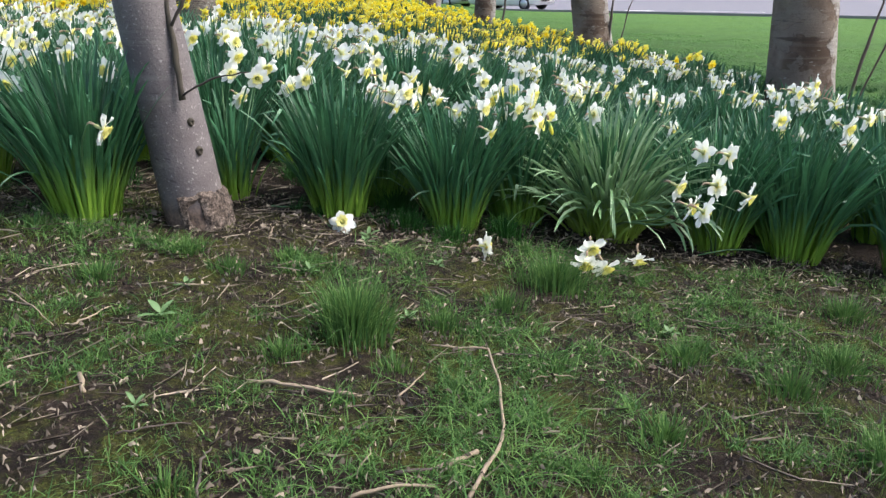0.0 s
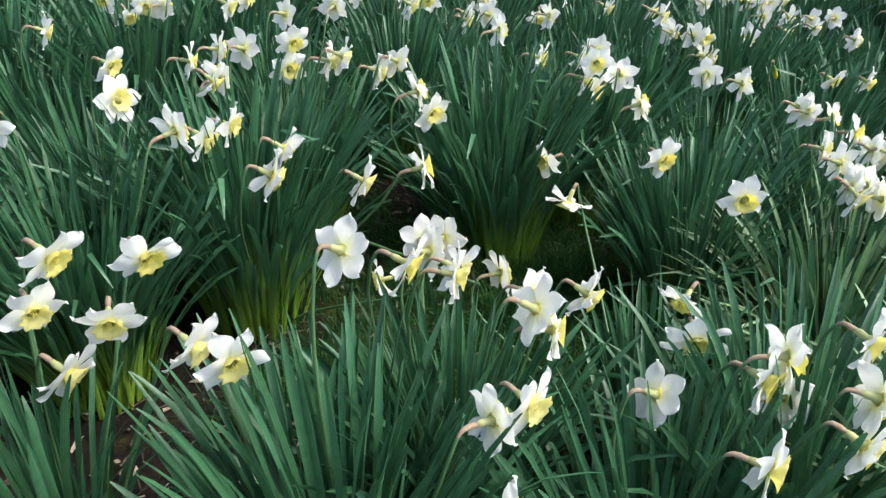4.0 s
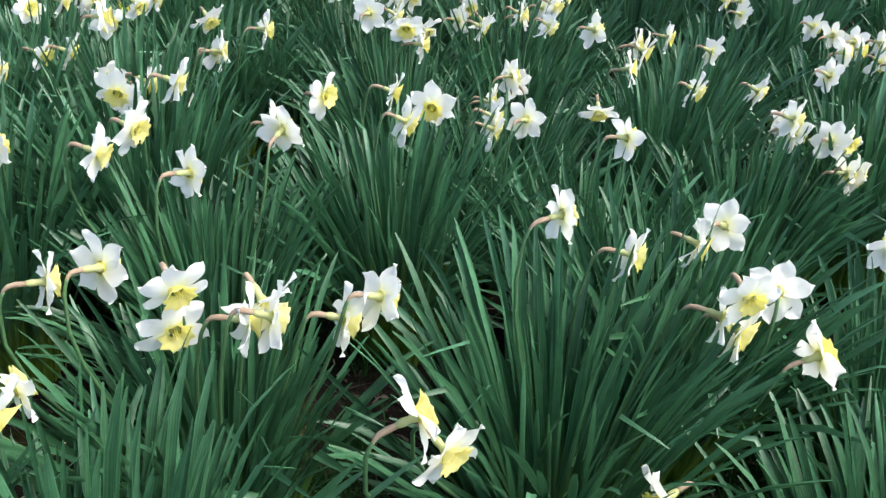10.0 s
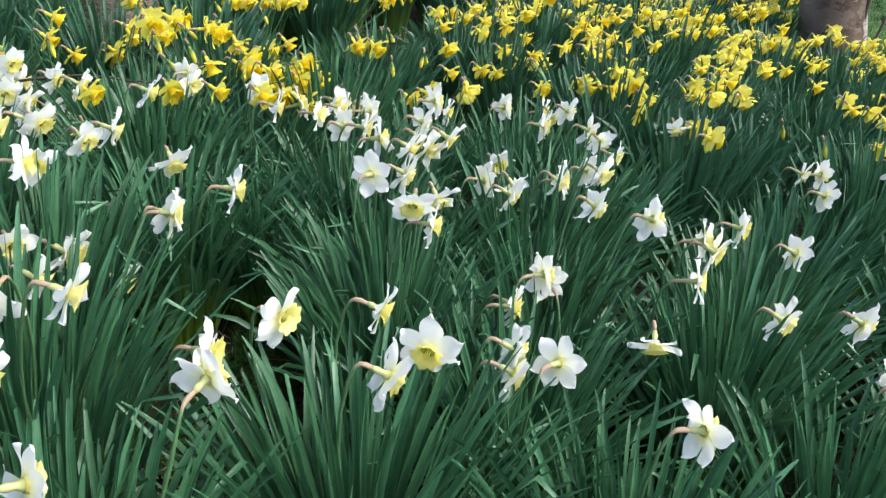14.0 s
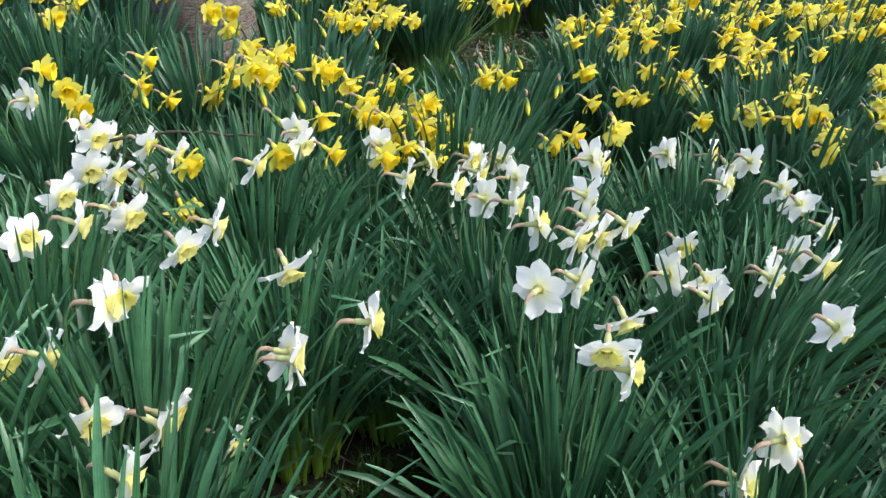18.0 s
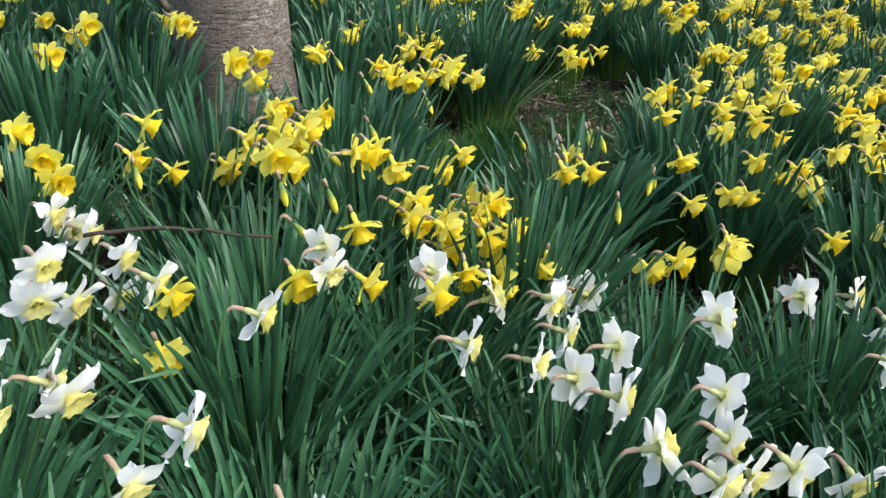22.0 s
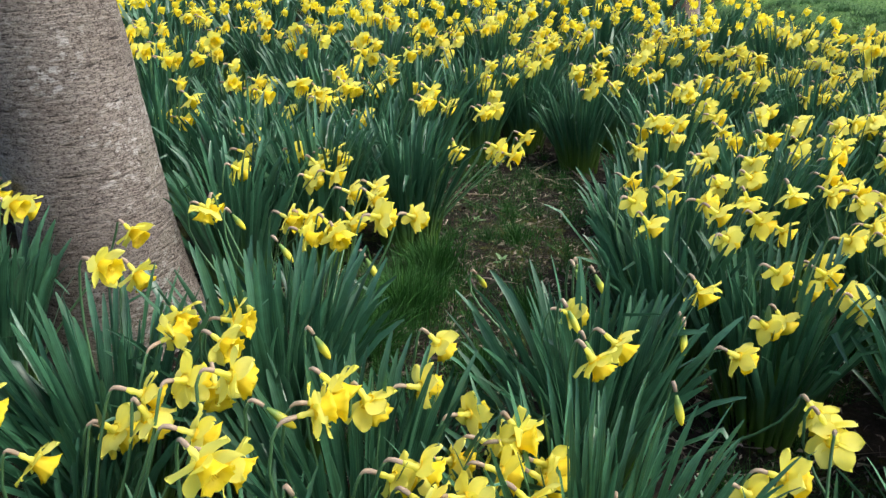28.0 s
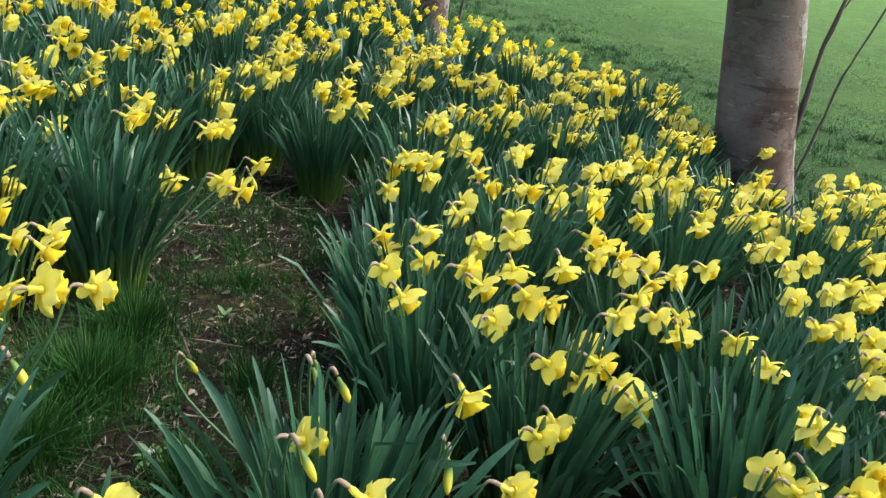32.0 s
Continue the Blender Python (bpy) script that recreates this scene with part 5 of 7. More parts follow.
clump(-2.57, 7.17, "full", 0.94, [(-2.52, 7.171, 0.779, -59, 58, "b")], False)
clump(0.87, 7.26, "full", 0.93, [(0.916, 7.263, 0.41, -27, 45, "y")], False)
clump(1.2, 7.31, "full", 1.06, [(1.198, 7.369, 0.351, -8, 26, "y"), (1.249, 7.306, 0.346, -61, 30, "y")], False)
clump(-0.45, 7.38, "full", 0.94, [(-0.536, 7.409, 0.618, -19, 44, "y"), (-0.558, 7.291, 0.601, -18, 45, "y"), (-0.405, 7.377, 0.602, 41, 50, "y"), (-0.377, 7.189, 0.625, -14, 66, "y"), (-0.307, 7.435, 0.597, 20, 45, "y"), (-0.413, 7.588, 0.596, -4, 54, "y")], False)
clump(0.08, 7.41, "full", 0.96, [(0.074, 7.454, 0.523, -2, 30, "y"), (0.134, 7.405, 0.502, -3, 19, "y"), (-0.015, 7.391, 0.531, 24, 42, "y"), (-0.09, 7.419, 0.55, -8, 34, "y"), (0.267, 7.478, 0.493, -7, 30, "y"), (-0.007, 7.535, 0.539, 4, 64, "y"), (0.006, 7.475, 0.531, -38, 0, "y"), (0.036, 7.341, 0.517, -51, 39, "y"), (-0.033, 7.264, 0.514, -17, 8, "y")], False)
clump(-1.79, 7.42, "full", 0.99, [(-1.543, 7.462, 0.62, 45, 34, "y"), (-1.404, 7.328, 0.621, 7, 28, "y"), (-1.776, 7.609, 0.66, 9, 24, "y"), (-1.742, 7.422, 0.665, 44, 43, "y")], False)
clump(-0.56, 7.50, "full", 1.0, [(-0.619, 7.427, 0.556, -1, 38, "y"), (-0.631, 7.459, 0.589, -27, 29, "y")], False)
clump(0.7, 7.56, "full", 0.93, [(0.752, 7.5, 0.431, -11, 26, "y"), (0.632, 7.424, 0.44, 21, 35, "y"), (0.741, 7.411, 0.427, -9, 56, "y"), (0.852, 7.509, 0.416, -16, 43, "y"), (0.697, 7.618, 0.443, 31, 30, "y"), (0.655, 7.718, 0.448, 22, 18, "y"), (0.57, 7.544, 0.457, 27, 37, "y")], False)
clump(-2.96, 7.51, "full", 1, [(-3.039, 7.607, 0.726, 35, 56, "b"), (-2.91, 7.507, 0.723, -24, 78, "b")], False)
clump(2.27, 7.55, "full", 1.02, [(2.319, 7.548, 0.277, -14, 11, "w")], False)
clump(-1.6, 7.68, "full", 1.08, [(-1.539, 7.627, 0.628, -34, 23, "y"), (-1.521, 7.675, 0.626, -1, 35, "y"), (-1.341, 7.365, 0.621, 13, 41, "y"), (-1.546, 7.564, 0.631, 12, 52, "y"), (-1.492, 7.637, 0.624, -39, 33, "y"), (-1.473, 7.456, 0.63, 6, 26, "y"), (-1.642, 7.835, 0.635, 9, 12, "y"), (-1.639, 7.667, 0.638, 52, 35, "y")], False)
clump(-0.25, 7.65, "full", 1.07, [(-0.203, 7.646, 0.646, -48, 26, "y"), (-0.369, 7.699, 0.582, 37, 17, "y"), (-0.255, 7.856, 0.571, -41, 11, "y"), (-0.273, 7.549, 0.605, 3, 32, "y"), (-0.059, 7.536, 0.555, -28, 18, "y")], False)
clump(-1.86, 7.85, "full", 1.08, [(-1.888, 7.928, 0.655, -17, 40, "y"), (-1.81, 7.794, 0.652, 34, 35, "y")], False)
clump(0.01, 7.82, "full", 0.97, [(0.228, 7.819, 0.499, -2, 49, "y"), (-0.04, 7.849, 0.521, 32, 28, "y"), (0.142, 7.985, 0.513, -13, 51, "y"), (0.06, 7.818, 0.52, -2, 0, "y")], False)
clump(1.22, 7.83, "full", 0.99, [(1.271, 7.831, 0.344, -8, 29, "y")], False)
clump(0.92, 7.94, "full", 1.08, [(1.031, 7.939, 0.403, 34, 36, "y"), (1.003, 8.092, 0.406, 7, 26, "y"), (1.089, 8.087, 0.428, -30, 44, "y"), (0.781, 7.973, 0.39, 21, 44, "y"), (1.036, 7.751, 0.392, -10, 31, "y"), (0.872, 7.916, 0.453, -37, 30, "y"), (0.868, 8.021, 0.405, 39, 27, "y"), (1.145, 7.943, 0.359, -3, 38, "y")], False)
clump(0.46, 7.94, "full", 1.09, [(0.509, 7.941, 0.467, -10, 18, "y"), (0.325, 8.02, 0.497, 20, 34, "y"), (0.681, 7.847, 0.382, 25, 50, "y"), (0.623, 8.102, 0.457, -58, 21, "y"), (0.714, 7.956, 0.45, -4, 25, "y"), (0.511, 8.142, 0.437, 9, 26, "y"), (0.658, 7.824, 0.398, 26, 50, "y"), (0.383, 7.751, 0.505, -28, 52, "y")], False)
clump(-3.06, 8.04, "full", 0.95, [(-3.012, 8.042, 0.726, -18, 22, "y"), (-2.968, 8.221, 0.758, -6, 54, "y"), (-3.141, 8, 0.727, -34, 25, "y"), (-3.086, 8.043, 0.753, 16, 39, "y"), (-3.237, 7.988, 0.701, 22, 52, "y"), (-3.199, 8.075, 0.779, 11, 36, "y"), (-2.969, 8.024, 0.771, -27, 44, "y"), (-2.853, 8.072, 0.774, 19, 57, "y")], False)
clump(0.68, 8.19, "full", 0.95, [(0.517, 8.199, 0.466, 60, -2, "y"), (0.821, 8.215, 0.421, 58, 35, "y"), (0.726, 8.07, 0.432, -43, 43, "y"), (0.823, 8.075, 0.421, -24, 52, "y"), (0.705, 8.279, 0.433, -4, 44, "y"), (0.55, 8.18, 0.498, -14, 21, "y"), (0.673, 8.012, 0.416, 13, 38, "y"), (0.511, 8.158, 0.42, -24, 37, "y")], False)
clump(-2.27, 8.1, "full", 0.96, [(-2.137, 8.136, 0.658, -29, 52, "y"), (-2.218, 8.099, 0.663, -16, 37, "y"), (-2.391, 8.18, 0.776, -18, 35, "y"), (-2.36, 8.097, 0.736, 47, 57, "y"), (-2.356, 7.931, 0.715, -14, 42, "y"), (-2.375, 7.948, 0.681, 18, 47, "y"), (-2.112, 7.988, 0.67, -5, 27, "y"), (-2.082, 8.015, 0.741, -1, 50, "y")], False)
clump(-0.43, 8.11, "full", 0.96, [(-0.38, 8.107, 0.579, 4, 40, "y"), (-0.229, 8.191, 0.566, -1, 22, "y"), (-0.249, 8.013, 0.566, -34, 43, "y"), (-0.445, 8.014, 0.597, -35, 37, "y"), (-0.394, 8.037, 0.532, 43, 55, "y"), (-0.478, 7.994, 0.62, 7, 50, "y"), (-0.508, 8.066, 0.561, -26, 36, "y"), (-0.54, 7.937, 0.535, 8, 42, "y")], False)
clump(-1.84, 8.18, "full", 1.01, [(-1.899, 8.043, 0.643, 0, 30, "y"), (-1.792, 8.122, 0.631, 54, 43, "y"), (-1.733, 8.199, 0.739, -60, 37, "y"), (-1.667, 8.193, 0.708, -33, 56, "y"), (-1.653, 8.16, 0.686, 28, 28, "y"), (-1.793, 8.203, 0.646, 20, 46, "y"), (-1.647, 8.336, 0.647, 6, 21, "y"), (-1.832, 8.069, 0.736, -15, 27, "y")], False)
clump(-0.02, 8.13, "full", 1.03, [(0.026, 8.134, 0.531, 18, 32, "y"), (0.103, 8.001, 0.518, -1, 44, "y"), (-0.053, 8.281, 0.544, 18, 25, "y"), (0.202, 8.193, 0.519, 24, 23, "y"), (-0.124, 7.99, 0.531, -40, 55, "y"), (0.004, 8.356, 0.545, 1, 45, "y"), (0.037, 8.071, 0.493, -4, 48, "y"), (0.118, 8.314, 0.503, 21, 42, "y")], False)
clump(-1.5, 8.16, "full", 0.97, [(-1.517, 8.239, 0.603, 20, 42, "y"), (-1.51, 8.163, 0.603, -8, 42, "y"), (-1.645, 8.231, 0.653, 6, 50, "y"), (-1.59, 8.3, 0.708, -28, 50, "y"), (-1.279, 8.09, 0.675, 10, 31, "y"), (-1.259, 8.244, 0.689, 8, 43, "y"), (-1.262, 8.13, 0.677, -26, 32, "y"), (-1.665, 8.254, 0.682, -19, 54, "y")], False)
clump(1.32, 8.17, "full", 0.92, [(1.372, 8.165, 0.335, -18, 32, "y"), (1.393, 8.055, 0.304, -39, 30, "y"), (1.194, 8.253, 0.419, 2, 52, "y"), (1.431, 7.972, 0.369, -9, 30, "y"), (1.472, 8.003, 0.379, 18, 23, "y"), (1.156, 8.102, 0.349, -17, 49, "y"), (1.451, 8.123, 0.372, -18, 28, "y"), (1.344, 8.369, 0.403, -32, 37, "y")], False)
clump(0.33, 8.37, "full", 1, [(0.381, 8.369, 0.486, 42, 46, "y"), (0.536, 8.478, 0.485, 0, 54, "y"), (0.484, 8.26, 0.455, 33, 42, "y"), (0.398, 8.464, 0.431, -12, 41, "y"), (0.225, 8.465, 0.449, -29, 22, "y"), (0.501, 8.367, 0.409, -37, 26, "y"), (0.249, 8.293, 0.49, -40, 21, "y"), (0.584, 8.418, 0.49, -40, 30, "y")], False)
clump(1.44, 8.44, "full", 0.99, [(1.492, 8.384, 0.325, 8, 29, "y"), (1.497, 8.292, 0.409, -1, 49, "y"), (1.564, 8.235, 0.32, 14, 27, "y"), (1.515, 8.466, 0.361, 0, 53, "y"), (1.254, 8.498, 0.425, 31, 35, "y"), (1.634, 8.594, 0.316, 11, 41, "y"), (1.327, 8.266, 0.389, -28, 26, "y"), (1.694, 8.39, 0.307, 15, 21, "y")], False)
clump(1.75, 8.42, "full", 1.02, [(1.76, 8.982, 0.306, 6, -5, "y"), (1.826, 8.844, 0.302, 31, 34, "y"), (1.764, 8.592, 0.306, -48, 35, "y"), (1.689, 8.397, 0.311, -6, 73, "b"), (1.795, 8.42, 0.304, -29, 56, "y"), (1.775, 8.556, 0.384, 40, 22, "y"), (1.823, 8.231, 0.35, -34, 57, "y"), (1.862, 8.45, 0.361, 35, 31, "y")], False)
clump(-1.68, 8.47, "full", 1.09, [(-1.76, 8.388, 0.619, -50, 3, "y"), (-1.627, 8.47, 0.608, 14, 31, "y"), (-1.818, 8.361, 0.66, -20, 32, "y"), (-1.654, 8.551, 0.694, 6, 25, "y"), (-1.661, 8.447, 0.723, 14, 27, "y"), (-1.434, 8.52, 0.646, 47, 54, "y"), (-1.552, 8.588, 0.641, -27, 55, "y"), (-1.551, 8.317, 0.683, -32, 38, "y")], False)
clump(0.58, 8.55, "full", 1.04, [(0.83, 8.632, 0.388, -3, 25, "y"), (0.631, 8.489, 0.442, 30, 47, "y"), (0.473, 8.565, 0.461, -15, 11, "y"), (0.55, 8.487, 0.417, 40, 22, "y"), (0.571, 8.383, 0.405, 11, 36, "y"), (0.677, 8.649, 0.476, -20, 33, "y"), (0.69, 8.69, 0.412, 7, 57, "y"), (0.814, 8.626, 0.44, -12, 28, "y")], False)
clump(-1.35, 8.51, "full", 1.01, [(-1.232, 8.557, 0.567, 6, 52, "y"), (-1.353, 8.653, 0.578, -15, 29, "y"), (-0.976, 8.351, 0.566, 1, 42, "y"), (-0.922, 8.418, 0.564, 32, 45, "y"), (-1.013, 8.302, 0.569, 2, 41, "y"), (-1.237, 8.416, 0.572, 0, 46, "y"), (-1.358, 8.515, 0.58, -16, 33, "y"), (-1.442, 8.528, 0.651, 4, 58, "y")], False)
clump(1.02, 8.55, "full", 1.03, [(0.883, 8.616, 0.382, -4, 68, "y"), (1.068, 8.552, 0.363, 6, 45, "y"), (1.271, 8.547, 0.326, 21, 31, "y"), (1.094, 8.516, 0.418, -25, 21, "y"), (1.097, 8.424, 0.347, 71, 20, "y"), (1.132, 8.405, 0.349, -61, 28, "y"), (0.973, 8.513, 0.364, 20, 49, "y"), (1.025, 8.451, 0.347, 29, 39, "y")], False)
clump(-0.3, 8.57, "full", 1.04, [(-0.25, 8.566, 0.561, 29, 56, "y"), (-0.286, 8.673, 0.57, 16, 47, "y"), (-0.204, 8.407, 0.511, 38, 36, "y"), (-0.28, 8.517, 0.593, 14, 33, "y"), (-0.154, 8.391, 0.539, 57, 38, "y"), (-0.188, 8.484, 0.507, 2, 52, "y"), (-0.332, 8.639, 0.547, -6, 40, "y"), (-0.426, 8.625, 0.529, -6, 47, "y")], False)
clump(-1.56, 8.76, "full", 0.93, [(-1.618, 8.838, 0.615, -1, 18, "y"), (-1.446, 8.662, 0.587, -23, 54, "y"), (-1.512, 8.701, 0.592, -18, 9, "y"), (-1.444, 8.564, 0.659, -11, 49, "y"), (-1.331, 8.841, 0.726, -31, 39, "y"), (-1.697, 8.746, 0.704, 69, 29, "y"), (-1.5, 8.827, 0.655, 5, 51, "y"), (-1.46, 8.773, 0.706, -2, 43, "y")], False)
clump(0.66, 8.85, "full", 1.08, [(0.709, 8.79, 0.402, -12, 41, "y"), (0.542, 8.773, 0.475, 1, 24, "y"), (0.823, 8.707, 0.364, 19, 39, "y"), (0.675, 8.929, 0.424, 19, 25, "y"), (0.511, 8.734, 0.413, -46, 26, "y"), (0.792, 8.652, 0.409, -24, 36, "y"), (0.779, 8.709, 0.411, 41, 33, "y"), (0.698, 8.983, 0.425, -21, 57, "y")], False)
clump(-1.14, 8.86, "full", 1.06, [(-1.087, 8.938, 0.593, -22, 23, "y"), (-1.03, 8.828, 0.579, 42, 59, "y"), (-1.095, 8.858, 0.554, 1, 38, "y"), (-1.197, 8.987, 0.603, 43, 30, "y"), (-1.02, 8.649, 0.55, 55, 55, "y"), (-1.151, 8.923, 0.552, 21, 42, "y"), (-1.037, 8.653, 0.682, 1, 40, "y"), (-0.896, 8.801, 0.599, -12, 36, "y")], False)
clump(-0.03, 8.87, "full", 1.08, [(-0.186, 8.972, 0.514, -14, 44, "y"), (0.019, 8.873, 0.487, -23, 14, "y"), (-0.094, 8.767, 0.536, 23, 39, "y"), (0.085, 8.881, 0.565, 9, 50, "y"), (0.169, 8.799, 0.535, 39, 21, "y"), (-0.075, 8.778, 0.551, -43, 30, "y"), (-0.213, 8.812, 0.562, -4, 36, "y"), (0.117, 8.832, 0.481, 30, 45, "y")], False)
clump(0.35, 8.92, "full", 1.06, [(0.48, 8.849, 0.429, -17, 45, "y"), (0.4, 9.076, 0.439, -44, 46, "y"), (0.398, 8.918, 0.439, -18, 25, "y"), (0.509, 9.042, 0.51, -26, 38, "y"), (0.293, 8.901, 0.437, -6, 25, "y"), (0.34, 9.061, 0.451, -4, 41, "y"), (0.476, 8.768, 0.468, 8, 45, "y"), (0.439, 9.105, 0.459, -41, 38, "y")], False)
clump(-0.9, 9.1, "full", 0.99, [(-0.847, 8.979, 0.589, 48, 31, "y"), (-0.977, 9.244, 0.608, 14, 40, "y"), (-0.912, 9.205, 0.598, -15, 39, "y"), (-1.001, 9.218, 0.582, -37, 29, "y"), (-1.021, 9.044, 0.616, 41, 58, "y"), (-0.927, 9.294, 0.592, 48, 37, "y"), (-0.737, 9.154, 0.605, 19, 48, "y"), (-0.786, 9.169, 0.672, -5, 33, "y")], False)
clump(1.02, 9.07, "full", 0.99, [(1.067, 9.072, 0.363, -22, 42, "y"), (0.937, 9.221, 0.42, -20, 52, "y"), (1.121, 8.921, 0.416, -6, 38, "y"), (1.092, 8.881, 0.44, -51, 25, "y"), (1.06, 9.059, 0.426, -32, 57, "y"), (0.916, 9.005, 0.443, -21, 53, "y"), (0.939, 8.982, 0.4, -47, 31, "y"), (0.918, 9.179, 0.395, 8, 32, "y")], False)
clump(-0.48, 9.21, "full", 0.94, [(-0.294, 8.996, 0.528, -41, 54, "y"), (-0.195, 9.221, 0.515, 3, 49, "y"), (-0.429, 9.21, 0.545, -20, 22, "y"), (-0.402, 9.004, 0.571, -21, 32, "y"), (-0.343, 9.348, 0.574, 2, 23, "y"), (-0.335, 9.147, 0.604, 33, 28, "y"), (-0.646, 9.308, 0.542, -64, 22, "y"), (-0.599, 9.146, 0.646, 1, 58, "y")], False)
clump(0.31, 9.34, "full", 1.03, [(0.274, 9.391, 0.455, 5, 16, "y"), (0.362, 9.34, 0.443, 21, 45, "y"), (0.452, 9.344, 0.432, 15, 27, "y"), (0.176, 9.322, 0.519, -38, 35, "y"), (0.229, 9.478, 0.472, 36, 40, "y"), (0.454, 9.422, 0.45, -18, 41, "y"), (0.147, 9.244, 0.557, -34, 44, "y"), (0.475, 9.336, 0.463, -1, 51, "y")], False)
clump(-0.9, 9.41, "full", 0.93, [(-0.847, 9.348, 0.594, -3, 19, "y"), (-0.808, 9.524, 0.677, 11, 24, "y"), (-0.72, 9.292, 0.648, -34, 58, "y"), (-0.756, 9.313, 0.573, -12, 39, "y"), (-0.833, 9.501, 0.638, 28, 43, "y"), (-1.008, 9.593, 0.657, 24, 50, "y"), (-0.937, 9.589, 0.574, 4, 32, "y"), (-0.774, 9.262, 0.636, 7, 41, "y")], False)
clump(0.64, 9.4, "full", 0.93, [(0.695, 9.4, 0.403, -46, 50, "y"), (0.652, 9.584, 0.442, 27, 58, "y"), (0.538, 9.334, 0.406, 22, 24, "y"), (0.747, 9.456, 0.43, 35, 51, "y"), (0.513, 9.266, 0.402, 44, 32, "y"), (0.64, 9.266, 0.4, 0, 30, "y"), (0.847, 9.528, 0.426, -22, 35, "y"), (0.874, 9.473, 0.423, 21, 56, "y")], False)
clump(1.33, 9.57, "full", 0.96, [(1.648, 9.37, 0.314, -38, 10, "y"), (1.724, 9.128, 0.309, 18, 34, "y"), (1.384, 9.573, 0.334, 9, 30, "y"), (1.362, 9.366, 0.336, -18, 61, "b"), (1.192, 9.637, 0.351, 58, 52, "y"), (1.274, 9.77, 0.412, 14, 32, "y"), (1.18, 9.435, 0.382, 16, 35, "y"), (1.338, 9.464, 0.345, -10, 53, "y")], False)
clump(0.15, 9.63, "full", 0.95, [(0.202, 9.574, 0.464, 14, 47, "y"), (-0.024, 9.65, 0.492, 8, 27, "y"), (0.302, 9.608, 0.488, 19, 24, "y"), (0.04, 9.6, 0.503, 9, 51, "y"), (0.112, 9.722, 0.468, 2, 31, "y"), (0.183, 9.673, 0.516, -13, 47, "y"), (0.28, 9.696, 0.524, 10, 25, "y"), (-0.017, 9.704, 0.559, 10, 47, "y")], False)
clump(-0.23, 9.59, "full", 0.98, [(-0.313, 9.415, 0.53, -44, 29, "y"), (-0.177, 9.587, 0.513, 1, 14, "y"), (-0.361, 9.748, 0.531, 18, 56, "y"), (-0.31, 9.587, 0.554, 26, 30, "y"), (-0.058, 9.486, 0.512, 28, 29, "y"), (-0.283, 9.523, 0.601, 20, 41, "y"), (-0.226, 9.79, 0.535, 19, 45, "y"), (-0.317, 9.537, 0.548, 11, 52, "y")], False)
clump(-0.71, 9.7, "full", 0.93, [(-0.762, 9.834, 0.585, 13, 53, "y"), (-0.659, 9.638, 0.573, -5, 36, "y"), (-0.761, 9.869, 0.567, 5, 41, "y"), (-0.785, 9.825, 0.593, 18, 29, "y"), (-0.543, 9.839, 0.563, 6, 35, "y"), (-0.51, 9.59, 0.631, 6, 31, "y"), (-0.494, 9.735, 0.603, -15, 33, "y"), (-0.839, 9.798, 0.647, -3, 33, "y")], False)
clump(1.28, 9.89, "full", 0.92, [(1.328, 9.895, 0.339, -16, 36, "y"), (1.31, 10.105, 0.34, -17, 39, "y"), (1.242, 9.819, 0.33, 50, 55, "y"), (1.29, 9.697, 0.317, 12, 28, "y"), (1.264, 10.024, 0.319, 0, 32, "y"), (1.247, 9.816, 0.417, -44, 30, "y"), (1.136, 9.966, 0.368, -23, 20, "y"), (1.412, 9.715, 0.336, 49, 43, "y")], False)
clump(0.66, 9.94, "full", 0.95, [(0.708, 9.941, 0.402, -37, 47, "y"), (0.799, 9.973, 0.375, 11, 50, "y"), (0.745, 10.153, 0.457, 33, 35, "y"), (0.686, 9.731, 0.408, 18, 23, "y"), (0.831, 9.89, 0.469, -20, 52, "y"), (0.582, 9.829, 0.393, -47, 47, "y"), (0.542, 10.012, 0.503, 29, 22, "y"), (0.629, 9.743, 0.412, 30, 41, "y")], False)
clump(-0.23, 10.08, "full", 0.94, [(-0.18, 10.079, 0.513, -11, 19, "y"), (-0.02, 10.044, 0.528, -4, 34, "y"), (-0.288, 10.135, 0.534, 6, 25, "y"), (-0.251, 9.899, 0.521, -2, 37, "y"), (-0.075, 10.026, 0.506, 30, 54, "y"), (-0.091, 10.214, 0.512, 10, 49, "y"), (-0.109, 10.244, 0.546, -36, 38, "y"), (-0.179, 9.871, 0.497, -10, 28, "y")], False)
clump(0.86, 10.2, "full", 0.99, [(0.914, 10.079, 0.379, 8, 45, "y"), (1.003, 10.245, 0.363, 22, 47, "y"), (0.817, 10.225, 0.398, -30, 26, "y"), (0.912, 10.21, 0.468, 1, 49, "y"), (1.058, 10.298, 0.452, -16, 39, "y"), (0.798, 10.24, 0.427, -9, 20, "y"), (1.051, 10.11, 0.41, 33, 30, "y"), (0.892, 10.286, 0.354, -20, 49, "y")], False)
clump(0.06, 10.14, "full", 0.92, [(0.055, 10.142, 0.483, -38, 49, "y"), (0.157, 10.034, 0.462, -39, 55, "y"), (0.19, 10.318, 0.535, -45, 48, "y"), (0.044, 10.228, 0.553, -15, 41, "y"), (-0.053, 10.294, 0.496, 20, 22, "y"), (-0.077, 10.066, 0.568, -21, 56, "y"), (-0.072, 10.146, 0.488, -62, 31, "y"), (0.033, 10.108, 0.538, 12, 57, "y")], False)
